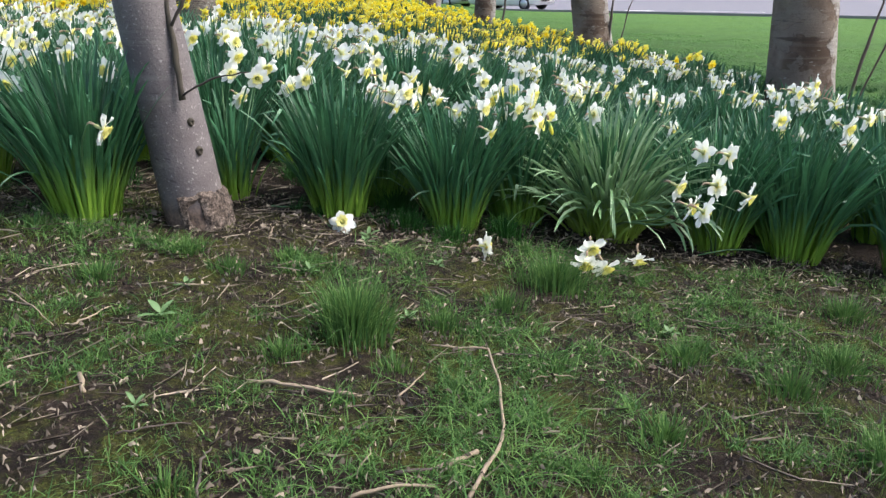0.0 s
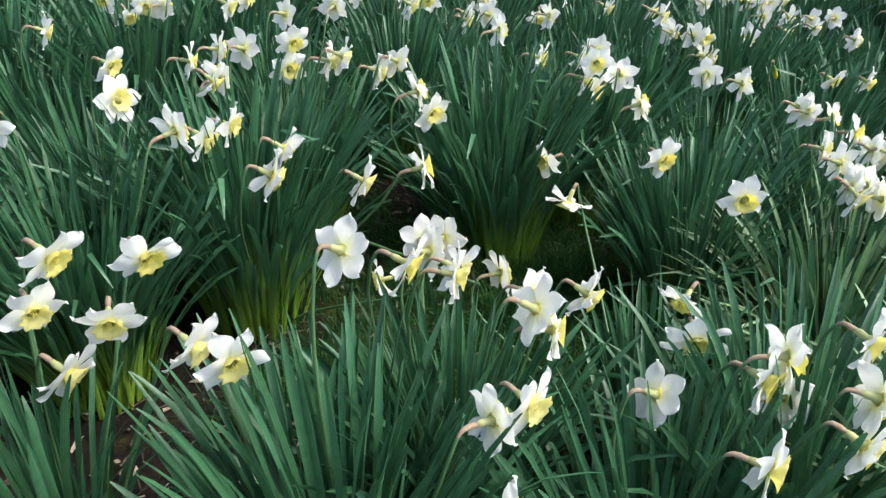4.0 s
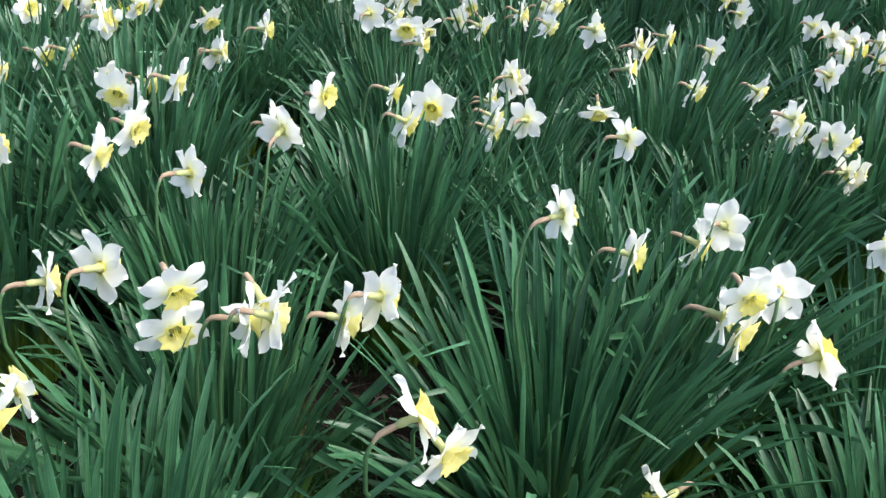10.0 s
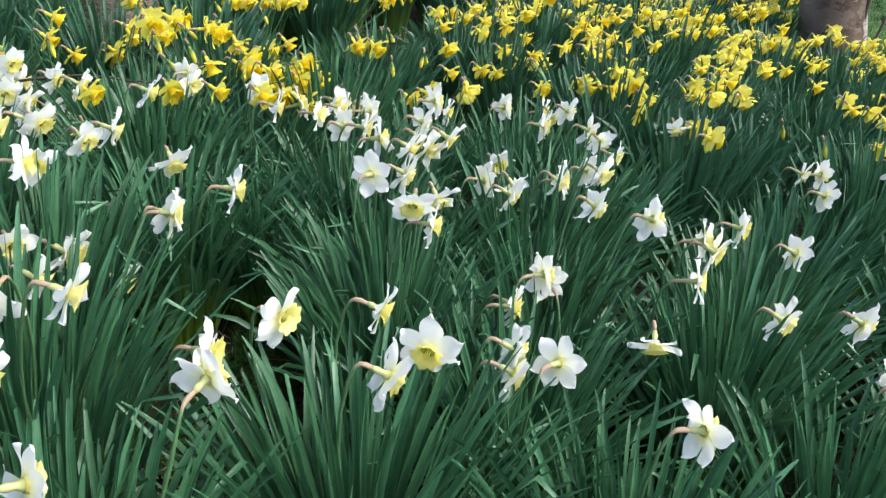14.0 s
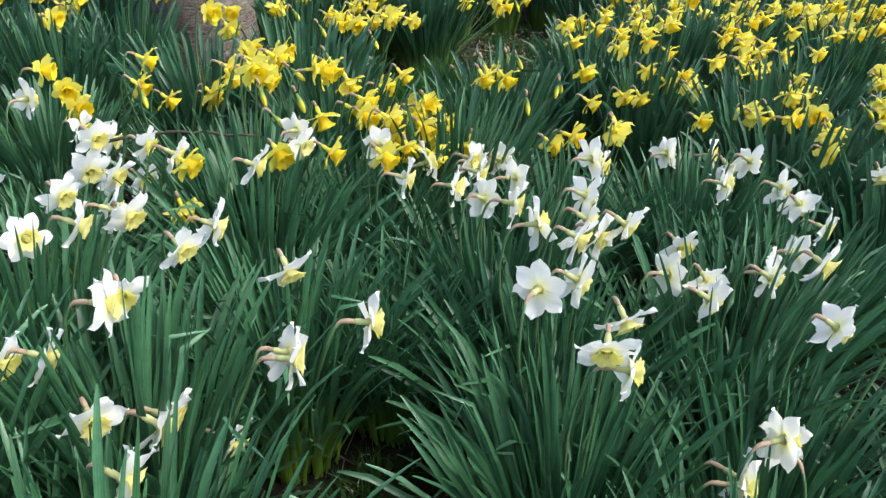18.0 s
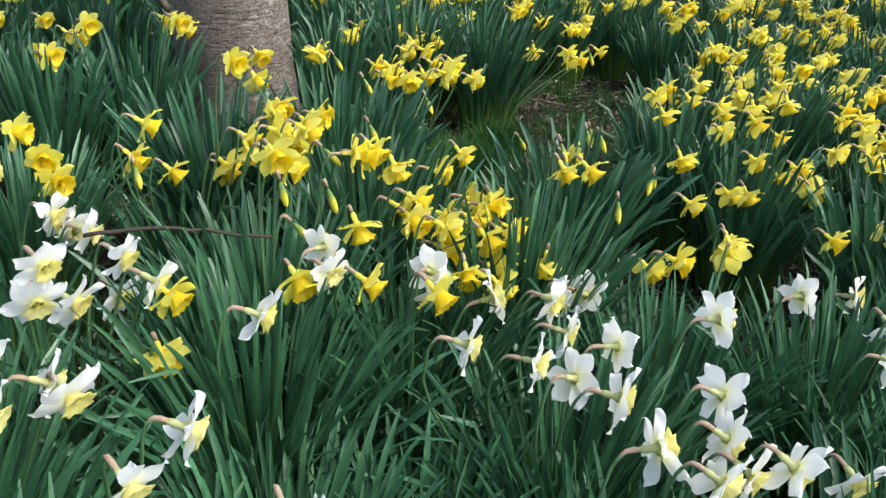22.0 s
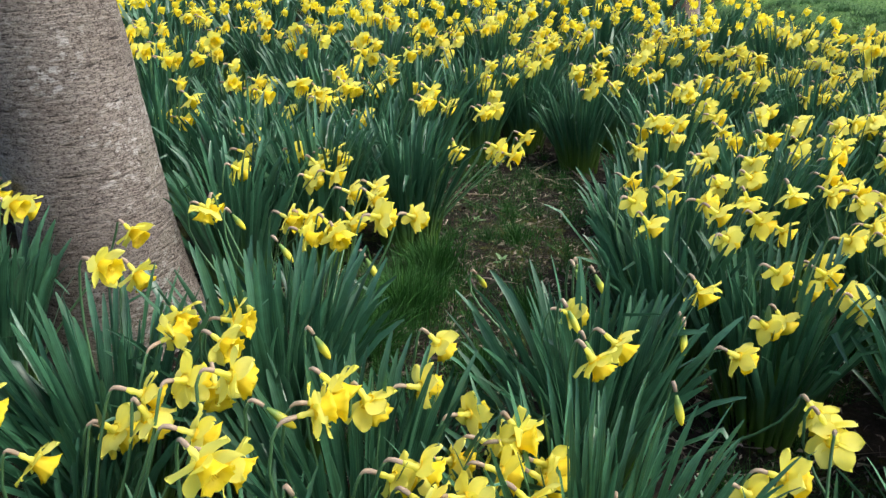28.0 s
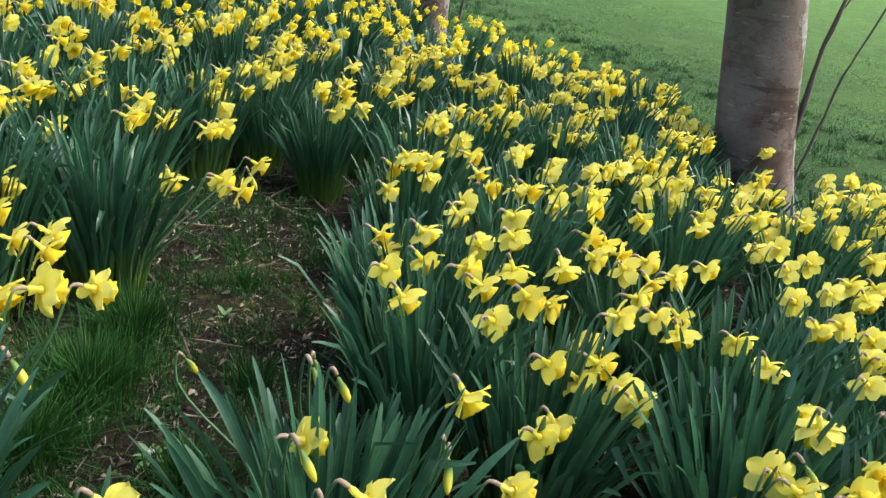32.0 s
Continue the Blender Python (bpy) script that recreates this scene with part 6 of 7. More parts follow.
clump(0.65, 10.44, "full", 1.08, [(0.704, 10.38, 0.402, 23, 49, "y"), (0.719, 10.465, 0.423, 22, 27, "y"), (0.678, 10.428, 0.476, 26, 36, "y"), (0.641, 10.623, 0.441, -43, 36, "y"), (0.6, 10.569, 0.464, 24, 26, "y"), (0.637, 10.587, 0.448, -58, 33, "y"), (0.703, 10.503, 0.411, -76, 55, "y"), (0.83, 10.27, 0.473, 14, 44, "y")], False)
clump(1.49, 10.45, "full", 1.03, [(1.542, 10.45, 0.322, 24, 26, "y"), (1.761, 10.481, 0.306, -40, 24, "y"), (1.541, 10.398, 0.373, -22, 42, "y"), (1.672, 10.403, 0.36, -19, 31, "y"), (1.4, 10.63, 0.306, 12, 37, "y"), (1.681, 10.545, 0.326, 35, 42, "y"), (1.375, 10.534, 0.373, -15, 27, "y"), (1.651, 10.341, 0.297, 4, 53, "y")], False)
clump(1.38, 10.77, "full", 0.95, [(1.43, 10.713, 0.33, -15, 8, "y"), (1.219, 10.752, 0.349, -10, 6, "y"), (1.409, 10.841, 0.366, -4, 41, "y"), (1.436, 10.942, 0.314, 28, 40, "y"), (1.355, 10.736, 0.356, 23, 53, "y"), (1.225, 10.71, 0.409, 9, 24, "y"), (1.605, 10.758, 0.299, 9, 27, "y"), (1.577, 10.727, 0.382, -28, 25, "y")], False)

# open places between the clumps: x, y, radius
GAPS = [(-0.38, 3.36, 0.22), (-0.25, 3.6, 0.27), (0.02, 3.62, 0.25), (-0.57, 2.64, 0.2), (-0.18, 2.86, 0.12), (-0.44, 3.88, 0.16), (-0, 3.98, 0.12), (0.11, 4.5, 0.16), (-0.3, 4.05, 0.1), (-0.48, 4.11, 0.14), (0.06, 4.16, 0.14), (0.56, 5.25, 0.16), (0.2, 4.4, 0.12)]
GAPS += [(-1.62, 5.95, 0.2), (-1.78, 6.64, 0.16), (-0.75, 4.88, 0.12), (-0.47, 6.56, 0.14), (0.36, 7.28, 0.14), (-0.99, 8.47, 0.3), (-1.39, 7.4, 0.25), (-1.74, 5.89, 0.2), (-0.56, 6.35, 0.14), (-1.13, 7.2, 0.34), (-1, 8.25, 0.34), (-1.08, 7.64, 0.36), (-0.9, 7.95, 0.32), (-0.3, 6.72, 0.2), (-1.28, 7.25, 0.25), (-0.95, 8.75, 0.22), (-0.85, 5.15, 0.12), (-0.09, 7.25, 0.15), (-1.28, 7.08, 0.16), (1.7, 9.2, 0.3), (1.62, 9.5, 0.25), (1.4, 9.15, 0.26), (1.9, 8.95, 0.2), (-0.32, 9.1, 0.17), (-0.36, 8.86, 0.13), (1.35, 8.85, 0.24), (1.55, 8.95, 0.2)]


# ---- the rest of the bed ----
def whole_flower(seed, kind):
    """Stem, spathe and head of one daffodil in one mesh, for clumps away from the walk."""
    g = random.Random(seed)
    out, down = (0, 26) if kind == "w" else (-12, 34)
    heads = W_HEADS if kind == "w" else Y_HEADS
    at = Vector((0.02, 0, g.uniform(0.40, 0.48)))
    d, turn = facing(g.gauss(out, 28), g.gauss(down, 14))
    bm = bmesh.new()
    bm.from_mesh(heads[seed % 4])
    bmesh.ops.transform(bm, matrix=Matrix.Translation(at) @ turn @ Matrix.Scale(g.uniform(0.95, 1.1), 4), verts=bm.verts[:])
    lower, upper = stem_points(Vector((0, 0, -0.03)), at, d)
    for pts, rad, mi in ((lower[::2] + upper[2:4], 0.0029, 3), (upper[3:], 0.0040, 4)):
        v, f, al = tube(pts, [rad] * len(pts), 4, False)
        vs = [bm.verts.new(p) for p in v]
        for q in f:
            fc = bm.faces.new([vs[i] for i in q])
            fc.material_index = mi
    me = bpy.data.meshes.new("flower")
    bm.to_mesh(me)
    bm.free()
    for mt in list(heads[0].materials) + [STALK, SPATHE]:
        me.materials.append(mt)
    return me


WHOLE = {"w": [whole_flower(k, "w") for k in range(8)], "y": [whole_flower(20 + k, "y") for k in range(8)]}
FAR_LABEL = {"w": "far clump of white daffodils with long leaves", "y": "far clump of yellow trumpet daffodils with strap leaves"}


def white_until(x):
    """How far into the bed the white daffodils reach."""
    return 6.25 + 0.30 * (x + 0.3) if x > -1.2 else 5.98 + 0.5 * min(-1.2 - x, 1.0)


FAR_FAN = foliage_data(300, 70, 0.09, 0.46, 0.62, 0.35, across=2, steps=4, width=0.022)


def far_heads(seed, n):
    """Coarse flower heads for the far bed: six petals and a cup each."""
    g = random.Random(seed)
    verts, faces, cup = [], [], []
    for k in range(n):
        w, r = g.uniform(0, 6.28), 0.24 * math.sqrt(g.random())
        d, turn = facing(g.gauss(-20, 36), g.gauss(28, 14))
        m = Matrix.Translation((r * math.cos(w), r * math.sin(w), g.uniform(0.38, 0.52))) @ turn @ Matrix.Scale(1.2, 4)
        for j in range(6):
            a0 = j * 1.047
            n0 = len(verts)
            for u, s in ((0.006, 0), (0.02, -0.35), (0.02, 0.35), (0.04, 0)):
                verts.append(m @ Vector((u * math.cos(a0 + s), u * math.sin(a0 + s), 0.008 * u / 0.04)))
            faces.append((n0, n0 + 1, n0 + 3, n0 + 2))
            cup.append(0)
        n0 = len(verts)
        for z, rr in ((0.0, 0.010), (0.03, 0.019)):
            for j in range(8):
                verts.append(m @ Vector((rr * math.cos(j * 0.785), rr * math.sin(j * 0.785), z)))
        for j in range(8):
            faces.append((n0 + j, n0 + (j + 1) % 8, n0 + 8 + (j + 1) % 8, n0 + 8 + j))
            cup.append(1)
    return np.array([tuple(v) for v in verts]), np.array(faces), cup


FAR_HEADS = [far_heads(500 + k, 12) for k in range(6)]


def fill_bed():
    """Further clumps wherever the bed has room; the far ones are joined into one sheet of leaves and two of flowers."""
    rng = random.Random(21)
    done = [(o.location.x, o.location.y) for o in scene.objects if o.name.startswith("daffodil_clump")]
    trunks = [(t.location.x, t.location.y) for t in (T1, T2, T3, T4, T6)]
    far = []
    count = len(done)
    for k in range(12000):
        y = rng.uniform(2.78, 10.6) if k < 6000 else rng.uniform(10.2, 27.0)
        x = rng.uniform(-4.6 - 0.1 * y, edge_x(y) - 0.22)
        if y < 3.3 and not -3.6 < x < 2.4:
            continue
        room = 0.36 if y < 10 else 0.42 if y < 15 else 0.55
        if any(abs(x - a) < room and abs(y - b) < room and math.hypot(x - a, y - b) < room for a, b in done):
            continue
        if any(math.hypot(x - a, y - b) < r + 0.04 for a, b, r in GAPS) or any(math.hypot(x - a, y - b) < 0.36 for a, b in trunks):
            continue
        done.append((x, y))
        if y > 10.0 or count >= 300:
            far.append((x, y, rng.uniform(0, 6.28), rng.uniform(0.9, 1.08)))
            continue
        count += 1
        if x < 0.8 and any(abs(x - a) < 0.24 and abs(y - b) < 0.24 for a, b in KNOWN):
            clump(x, y, "full", rng.uniform(0.85, 1.0), [], y < 7.6 and -2.6 < x < 2.2)
            continue
        kind = "w" if y < white_until(x) else "y"
        root = new("daffodil_clump")
        root.location = (x, y, ground_z(x, y))
        s = rng.uniform(0.9, 1.08)
        lv = part("leaves", rng.choice(FAR_FANS[kind]), root, "", pose(0, 0, 0, 0, 0, rng.uniform(0, 360)) @ Matrix.Scale(s, 4))
        lv["kind"] = "stuff"
        ox, oy = rng.gauss(0.05, 0.05), rng.gauss(0, 0.06)
        for j in range(13 if kind == "w" and x > 0.5 else 7):
            w, r = rng.uniform(0, 6.28), 0.17 * math.sqrt(rng.random())
            part("flower", rng.choice(WHOLE[kind]), root, "", pose(ox + r * math.cos(w), oy + r * math.sin(w), 0, -30 * r * math.sin(w), 30 * r * math.cos(w), rng.gauss(-8, 30)) @ Matrix.Scale(s * rng.uniform(0.92, 1.05), 4))
        tagged(root, FAR_LABEL[kind], "daffodil clump", "daffodil clumps in the bed")
    lv, lf, la, n = [], [], [], 0
    for x, y, w, s in far:
        v = FAR_FAN[0] @ np.array([[math.cos(w), math.sin(w), 0], [-math.sin(w), math.cos(w), 0], [0, 0, 1]]) * s + np.array([x, y, ground_z(x, y)])
        lv.append(v)
        lf.append(FAR_FAN[1] + n)
        la.append(FAR_FAN[2])
        n += len(v)
    tagged(new("far_daffodil_leaves", fast_mesh("far_daffodil_leaves", np.concatenate(lv), np.concatenate(lf), np.concatenate(la), BLUE_LEAF)), "dense far bed of blue-green daffodil leaves", "daffodils", kind="stuff")
    for kind, name, label, mats in (("w", "far_white_daffodils", "dense white daffodils in the far bed", (WHITE_PETAL, CREAM_CUP)), ("y", "far_yellow_daffodils", "dense yellow daffodils filling the far bed", (YELLOW_PETAL, GOLD_CUP))):
        hv, hf, hm, n = [], [], [], 0
        for k, (x, y, w, s) in enumerate(far):
            if (y < white_until(x)) != (kind == "w"):
                continue
            v, f, c = FAR_HEADS[k % 6]
            hv.append(v * s + np.array([x, y, ground_z(x, y)]))
            hf.append(f + n)
            hm.extend(c)
            n += len(v)
        if not hv:
            continue
        hv = np.concatenate(hv)
        me = fast_mesh(name, hv, np.concatenate(hf), np.full(len(hv), 0.7), mats[0])
        me.materials.append(mats[1])
        me.polygons.foreach_set("material_index", np.array(hm, dtype=np.int32))
        me.update()
        tagged(new(name, me), label, "daffodils", kind="stuff")


fill_bed()


# ---- grass ----
def blades(seed, x, y, height, width, lean=0.5, rows=((0, 1.0), (0.55, 0.8), (1.0, 0.08))):
    """Grass blades at the places given, in one mesh."""
    g = np.random.default_rng(seed)
    n = len(x)
    z = np.array([ground_z(a, b) for a, b in zip(x, y)]) - 0.004
    w = g.uniform(0, 2 * np.pi, n)
    face = g.uniform(0, 2 * np.pi, n)
    tip = g.gamma(2.0, 0.5, n) * lean
    r = len(rows)
    verts = np.zeros((n, r, 2, 3))
    along = np.zeros((n, r, 2))
    for k, (t, fat) in enumerate(rows):
        out = tip * t * t * height
        up = height * t * (1 - 0.25 * np.minimum(tip, 1.5) * t)
        for j, s in enumerate((-0.5, 0.5)):
            verts[:, k, j, 0] = x + out * np.cos(w) + s * width * fat * np.cos(face)
            verts[:, k, j, 1] = y + out * np.sin(w) + s * width * fat * np.sin(face)
            verts[:, k, j, 2] = z + up
            along[:, k, j] = t
    one = np.array([(2 * k, 2 * k + 1, 2 * k + 3, 2 * k + 2) for k in range(r - 1)])
    faces = (one[None] + (np.arange(n) * 2 * r)[:, None, None]).reshape(-1, 4)
    return verts.reshape(-1, 3), faces, along.reshape(-1)


def patchy(seed, n, x0, x1, y0, y1, scale, cut, keep=None):
    """Places where a noise is above the cut."""
    g = np.random.default_rng(seed)
    x, y = g.uniform(x0, x1, n), g.uniform(y0, y1, n)
    ok = [noise.noise((a * scale, b * scale, seed)) + 0.5 * noise.noise((a * scale * 3, b * scale * 3, seed + 7)) > cut and (keep is None or keep(a, b)) for a, b in zip(x, y)]
    return x[ok], y[ok]


def turf(name, label, seed, x, y, h0, h1, width, lean=0.5, material=None):
    g = np.random.default_rng(seed + 1)
    me = fast_mesh(name, *blades(seed, x, y, g.uniform(h0, h1, len(x)), g.uniform(0.6, 1.3, len(x)) * width, lean), material or GRASS)
    return tagged(new(name, me), label, "grass", kind="stuff")


def tufted(seed, centres, each, spread):
    """Blade places gathered into tufts round the centres."""
    g = np.random.default_rng(seed)
    cx, cy = centres
    k = g.integers(int(each * 0.5), int(each * 1.5), len(cx))
    cx, cy, rr = np.repeat(cx, k), np.repeat(cy, k), np.repeat(g.uniform(0.5, 1.4, len(cx)) * spread, k)
    w, q = g.uniform(0, 6.28, len(cx)), np.abs(g.normal(0, 0.6, len(cx))) * rr
    return cx + q * np.cos(w), cy + q * np.sin(w)


def turf_here(a, b):
    """Where the thin turf grows: not on the bare soil round the leaning tree and below the bed's front."""
    return math.hypot(a + 0.55, (b - 2.68) * 1.15) > 0.38 + 0.12 * noise.noise((a * 5, b * 5, 1)) and b < 2.72 + 0.12 * noise.noise((a * 3, b * 3, 2))


x, y = patchy(3, 95000, -2.6, 2.8, 0.7, 3.0, 2.7, -0.12, turf_here)
turf("short_grass", "patchy short grass and moss in front of the bed", 3, x, y, 0.008, 0.026, 0.0022, 1.0, FINE_GRASS)
x, y = tufted(4, patchy(4, 3000, -2.6, 2.8, 0.75, 2.75, 2.6, -0.05, turf_here), 40, 0.05)
turf("turf_tufts", "small green grass tufts all over the thin turf", 4, x, y, 0.012, 0.045, 0.0030, 1.3)
x, y = tufted(5, patchy(5, 480, -2.6, 2.8, 0.75, 2.70, 2.3, 0.20, turf_here), 60, 0.06)
turf("long_grass", "longer grass blades in patches on thin turf", 5, x, y, 0.03, 0.075, 0.0032, 1.3)
x, y = patchy(8, 20000, -2.5, 2.0, 2.9, 9.4, 2.4, 0.06, lambda a, b: a < edge_x(b))
turf("bed_grass", "sparse grass on dark soil between the clumps", 8, x, y, 0.015, 0.05, 0.0024, 0.9, BED_GRASS)
x, y = tufted(9, patchy(9, 900, -2.4, 1.6, 2.75, 9.3, 2.2, 0.02, lambda a, b: a < edge_x(b)), 36, 0.04)
turf("bed_tufts", "fine dark green grass tufts on soil between clumps", 9, x, y, 0.035, 0.10, 0.0026, 0.9, BED_GRASS)


def beside_bed(seed, n, near, far):
    """Places on the lawn between two distances from the bed's edge, with worn patches near it."""
    g = np.random.default_rng(seed)
    y = 4.0 + 17 * g.uniform(0, 1, n) ** 1.2
    u = near + (far - near) * g.uniform(0, 1, n) ** 1.3
    x = np.array([edge_x(b) for b in y]) - 0.15 + u
    ok = np.array([noise.noise((a * 0.9, b * 0.9, 3)) * 0.35 - 0.05 < d and noise.noise((a * 1.3, b * 1.3, 8)) + 0.6 * noise.noise((a * 4, b * 4, 9)) > 0.08 - 0.45 * min(d, 2.0) for a, b, d in zip(x, y, u)])
    return g, x[ok], y[ok]


def lawn(name, seed, n, near, far, height, lean, material, fat):
    """Grass blades beside the bed, coarser further off, in drifts of different height."""
    g, x, y = beside_bed(seed, n, near, far)
    away = np.hypot(x + 0.9, y - 4.6)
    coarse = np.clip(0.0014 + 0.0006 * away, 0.003, 0.012) * fat
    tall = np.array([0.8 + 1.3 * noise.noise((a * 1.6, b * 1.6, 12)) + 0.5 * noise.noise((a * 6, b * 6, 13)) for a, b in zip(x, y)]).clip(0.2, 2.0)
    return fast_mesh(name, *blades(seed, x, y, g.uniform(0.35, 1.2, len(x)) * height * tall, g.uniform(0.6, 1.3, len(x)) * coarse, lean, ((0, 1.0), (0.6, 0.75), (1.0, 0.08))), material)


tagged(new("rough_grass", lawn("rough_grass", 11, 66000, 0.0, 4.0, 0.045, 2.2, TUSSOCK, 1.0)), "rough dark grass with worn patches along the bed", "grass", kind="stuff")
g, x, y = beside_bed(13, 2600, 0.0, 3.2)
ok = np.array([noise.noise((a * 2.2, b * 2.2, 21)) > -0.08 for a, b in zip(x, y)])
x, y = tufted(14, (x[ok], y[ok]), 34, 0.07)
turf("lawn_tussocks", "uneven dark green grass tussocks along the lawn's edge", 15, x, y, 0.03, 0.10, 0.0060, 1.1, TUSSOCK)
tagged(new("lawn_grass", lawn("lawn_grass", 12, 45000, 1.8, 7.5, 0.030, 2.4, LAWN, 1.2)), "short light green lawn grass beyond the bed", "grass", kind="stuff")


def shreds(seed, x, y, size):
    """Small tilted leaf shreds, as moss and low weeds show them."""
    g = np.random.default_rng(seed)
    n = len(x)
    z = np.array([ground_z(a, b) for a, b in zip(x, y)]) + g.uniform(0.0, 0.014, n)
    w, tip = g.uniform(0, 6.28, n), g.uniform(0.1, 1.2, n)
    ln, wd = size * g.uniform(0.6, 1.5, n), size * g.uniform(0.3, 0.8, n)
    v = np.zeros((n, 4, 3))
    for k, (a, b) in enumerate(((0, 0), (0.5, -0.5), (1, 0), (0.5, 0.5))):
        v[:, k, 0] = x + a * ln * np.cos(w) * np.cos(tip) - b * wd * np.sin(w)
        v[:, k, 1] = y + a * ln * np.sin(w) * np.cos(tip) + b * wd * np.cos(w)
        v[:, k, 2] = z + a * ln * np.sin(tip)
    return v.reshape(-1, 3), (np.arange(4)[None] + 4 * np.arange(n)[:, None]), np.zeros(n * 4)


x, y = patchy(14, 150000, -2.4, 2.6, 0.8, 2.85, 3.2, 0.12)
tagged(new("moss", fast_mesh("moss", *shreds(14, x, y, 0.0052), MOSS)), "yellow-green moss cushions on the thin turf", "moss", kind="stuff")
x, y = patchy(15, 30000, -2.2, 1.4, 2.8, 9.2, 2.2, 0.15)
tagged(new("bed_moss", fast_mesh("bed_moss", *shreds(15, x, y, 0.0085), MOSS)), "moss patches on dark soil between clumps", "moss", kind="stuff")


def crumbs(seed, n, x0, x1, y0, y1):
    """Crumbs and small clods of soil."""
    g = np.random.default_rng(seed)
    x, y = g.uniform(x0, x1, n), g.uniform(y0, y1, n)
    r = 0.0018 + 0.0026 * g.gamma(1.2, 0.7, n)
    z = np.array([ground_z(a, b) for a, b in zip(x, y)]) + r * 0.2
    ball = np.array([(1, 0, 0), (0, 1, 0), (-1, 0, 0), (0, -1, 0), (0, 0, 0.8), (0, 0, -0.6)])
    v = np.stack([x, y, z], 1)[:, None] + ball[None] * r[:, None, None] * g.uniform(0.6, 1.4, (n, 6, 1)) + g.normal(0, 0.25, (n, 6, 3)) * r[:, None, None]
    one = np.array([(0, 1, 4), (1, 2, 4), (2, 3, 4), (3, 0, 4), (1, 0, 5), (2, 1, 5), (3, 2, 5), (0, 3, 5)])
    return v.reshape(-1, 3), (one[None] + 6 * np.arange(n)[:, None, None]).reshape(-1, 3), np.zeros(n * 6)


for name, label, seed, n, box in (("soil_crumbs", "dark brown crumbs of soil on the thin turf", 16, 9000, (-2.4, 2.4, 0.8, 3.1)), ("bed_soil_crumbs", "dark brown crumbs of soil between clumps", 17, 9000, (-2.0, 1.2, 3.0, 9.2))):
    ob = new(name, fast_mesh(name, *crumbs(seed, n, *box), CRUMB))
    ob.data.polygons.foreach_set("use_smooth", np.zeros(len(ob.data.polygons), dtype=bool))
    tagged(ob, label, "soil", kind="stuff")


def grass_tuft(x, y, r, h, n, seed, label, material=None):
    g = np.random.default_rng(seed)
    w, q = g.uniform(0, 6.28, n), np.abs(g.normal(0, 0.5, n)) * r
    px, py = q * np.cos(w), q * np.sin(w)
    v, f, al = blades(seed, px + x, py + y, g.uniform(0.5, 1.1, n) * h, g.uniform(0.7, 1.3, n) * (0.0028 if h < 0.13 else 0.0032), 0.4 if h < 0.16 else 0.7, ((0, 1.0), (0.4, 0.9), (0.75, 0.6), (1.0, 0.08)))
    v = v - np.array([x, y, ground_z(x, y)])
    ob = new("grass_tuft", fast_mesh("grass_tuft", v, f, al, material or GRASS))
    ob.location = (x, y, ground_z(x, y))
    return tagged(ob, label, "grass tuft", "grass tufts")


for k, (x, y, r, h, n) in enumerate(((-0.22, 1.88, 0.085, 0.15, 800), (0.335, 2.36, 0.11, 0.12, 700), (0.166, 2.145, 0.08, 0.09, 300), (-0.37, 1.74, 0.07, 0.07, 200),
                                     (0.476, 1.565, 0.08, 0.08, 260), (0.854, 1.84, 0.10, 0.09, 320), (0.95, 1.55, 0.09, 0.10, 420), (1.05, 2.0, 0.11, 0.09, 420), (0.62, 1.95, 0.08, 0.08, 300), (-0.75, 2.3, 0.08, 0.07, 280), (-0.45, 2.35, 0.07, 0.06, 240), (0.0, 2.0, 0.08, 0.07, 280), (1.24, 2.37, 0.12, 0.10, 380), (-0.108, 1.726, 0.05, 0.06, 130),
                                     (-0.47, 1.214, 0.06, 0.06, 150), (0.29, 1.389, 0.06, 0.06, 150), (-0.9, 2.05, 0.08, 0.08, 240), (-0.6, 2.2, 0.07, 0.07, 200))):
    grass_tuft(x, y, r, h if k < 2 else h * 0.72, n, 30 + k, "green grass tuft on thin mossy turf")
for k, (x, y, r, h, n) in enumerate(((-1.29, 7.36, 0.17, 0.14, 700), (-1.36, 7.12, 0.11, 0.16, 350), (-1.05, 7.05, 0.08, 0.11, 260), (-1.22, 7.62, 0.10, 0.15, 380), (-0.12, 3.73, 0.10, 0.10, 260),
                                     (-0.01, 3.88, 0.10, 0.10, 260), (-0.95, 7.95, 0.06, 0.08, 160), (-0.92, 7.4, 0.07, 0.10, 220), (0.3, 4.45, 0.1, 0.12, 260), (-0.58, 6.3, 0.1, 0.1, 240), (-0.17, 2.99, 0.09, 0.12, 220), (-0.12, 2.79, 0.08, 0.08, 170), (0.03, 2.71, 0.08, 0.07, 150), (0.22, 2.82, 0.08, 0.10, 180))):
    grass_tuft(x, y, r, h, int(n * 1.8), 60 + k, "dark green grass tuft on bare soil among daffodils", BED_GRASS)


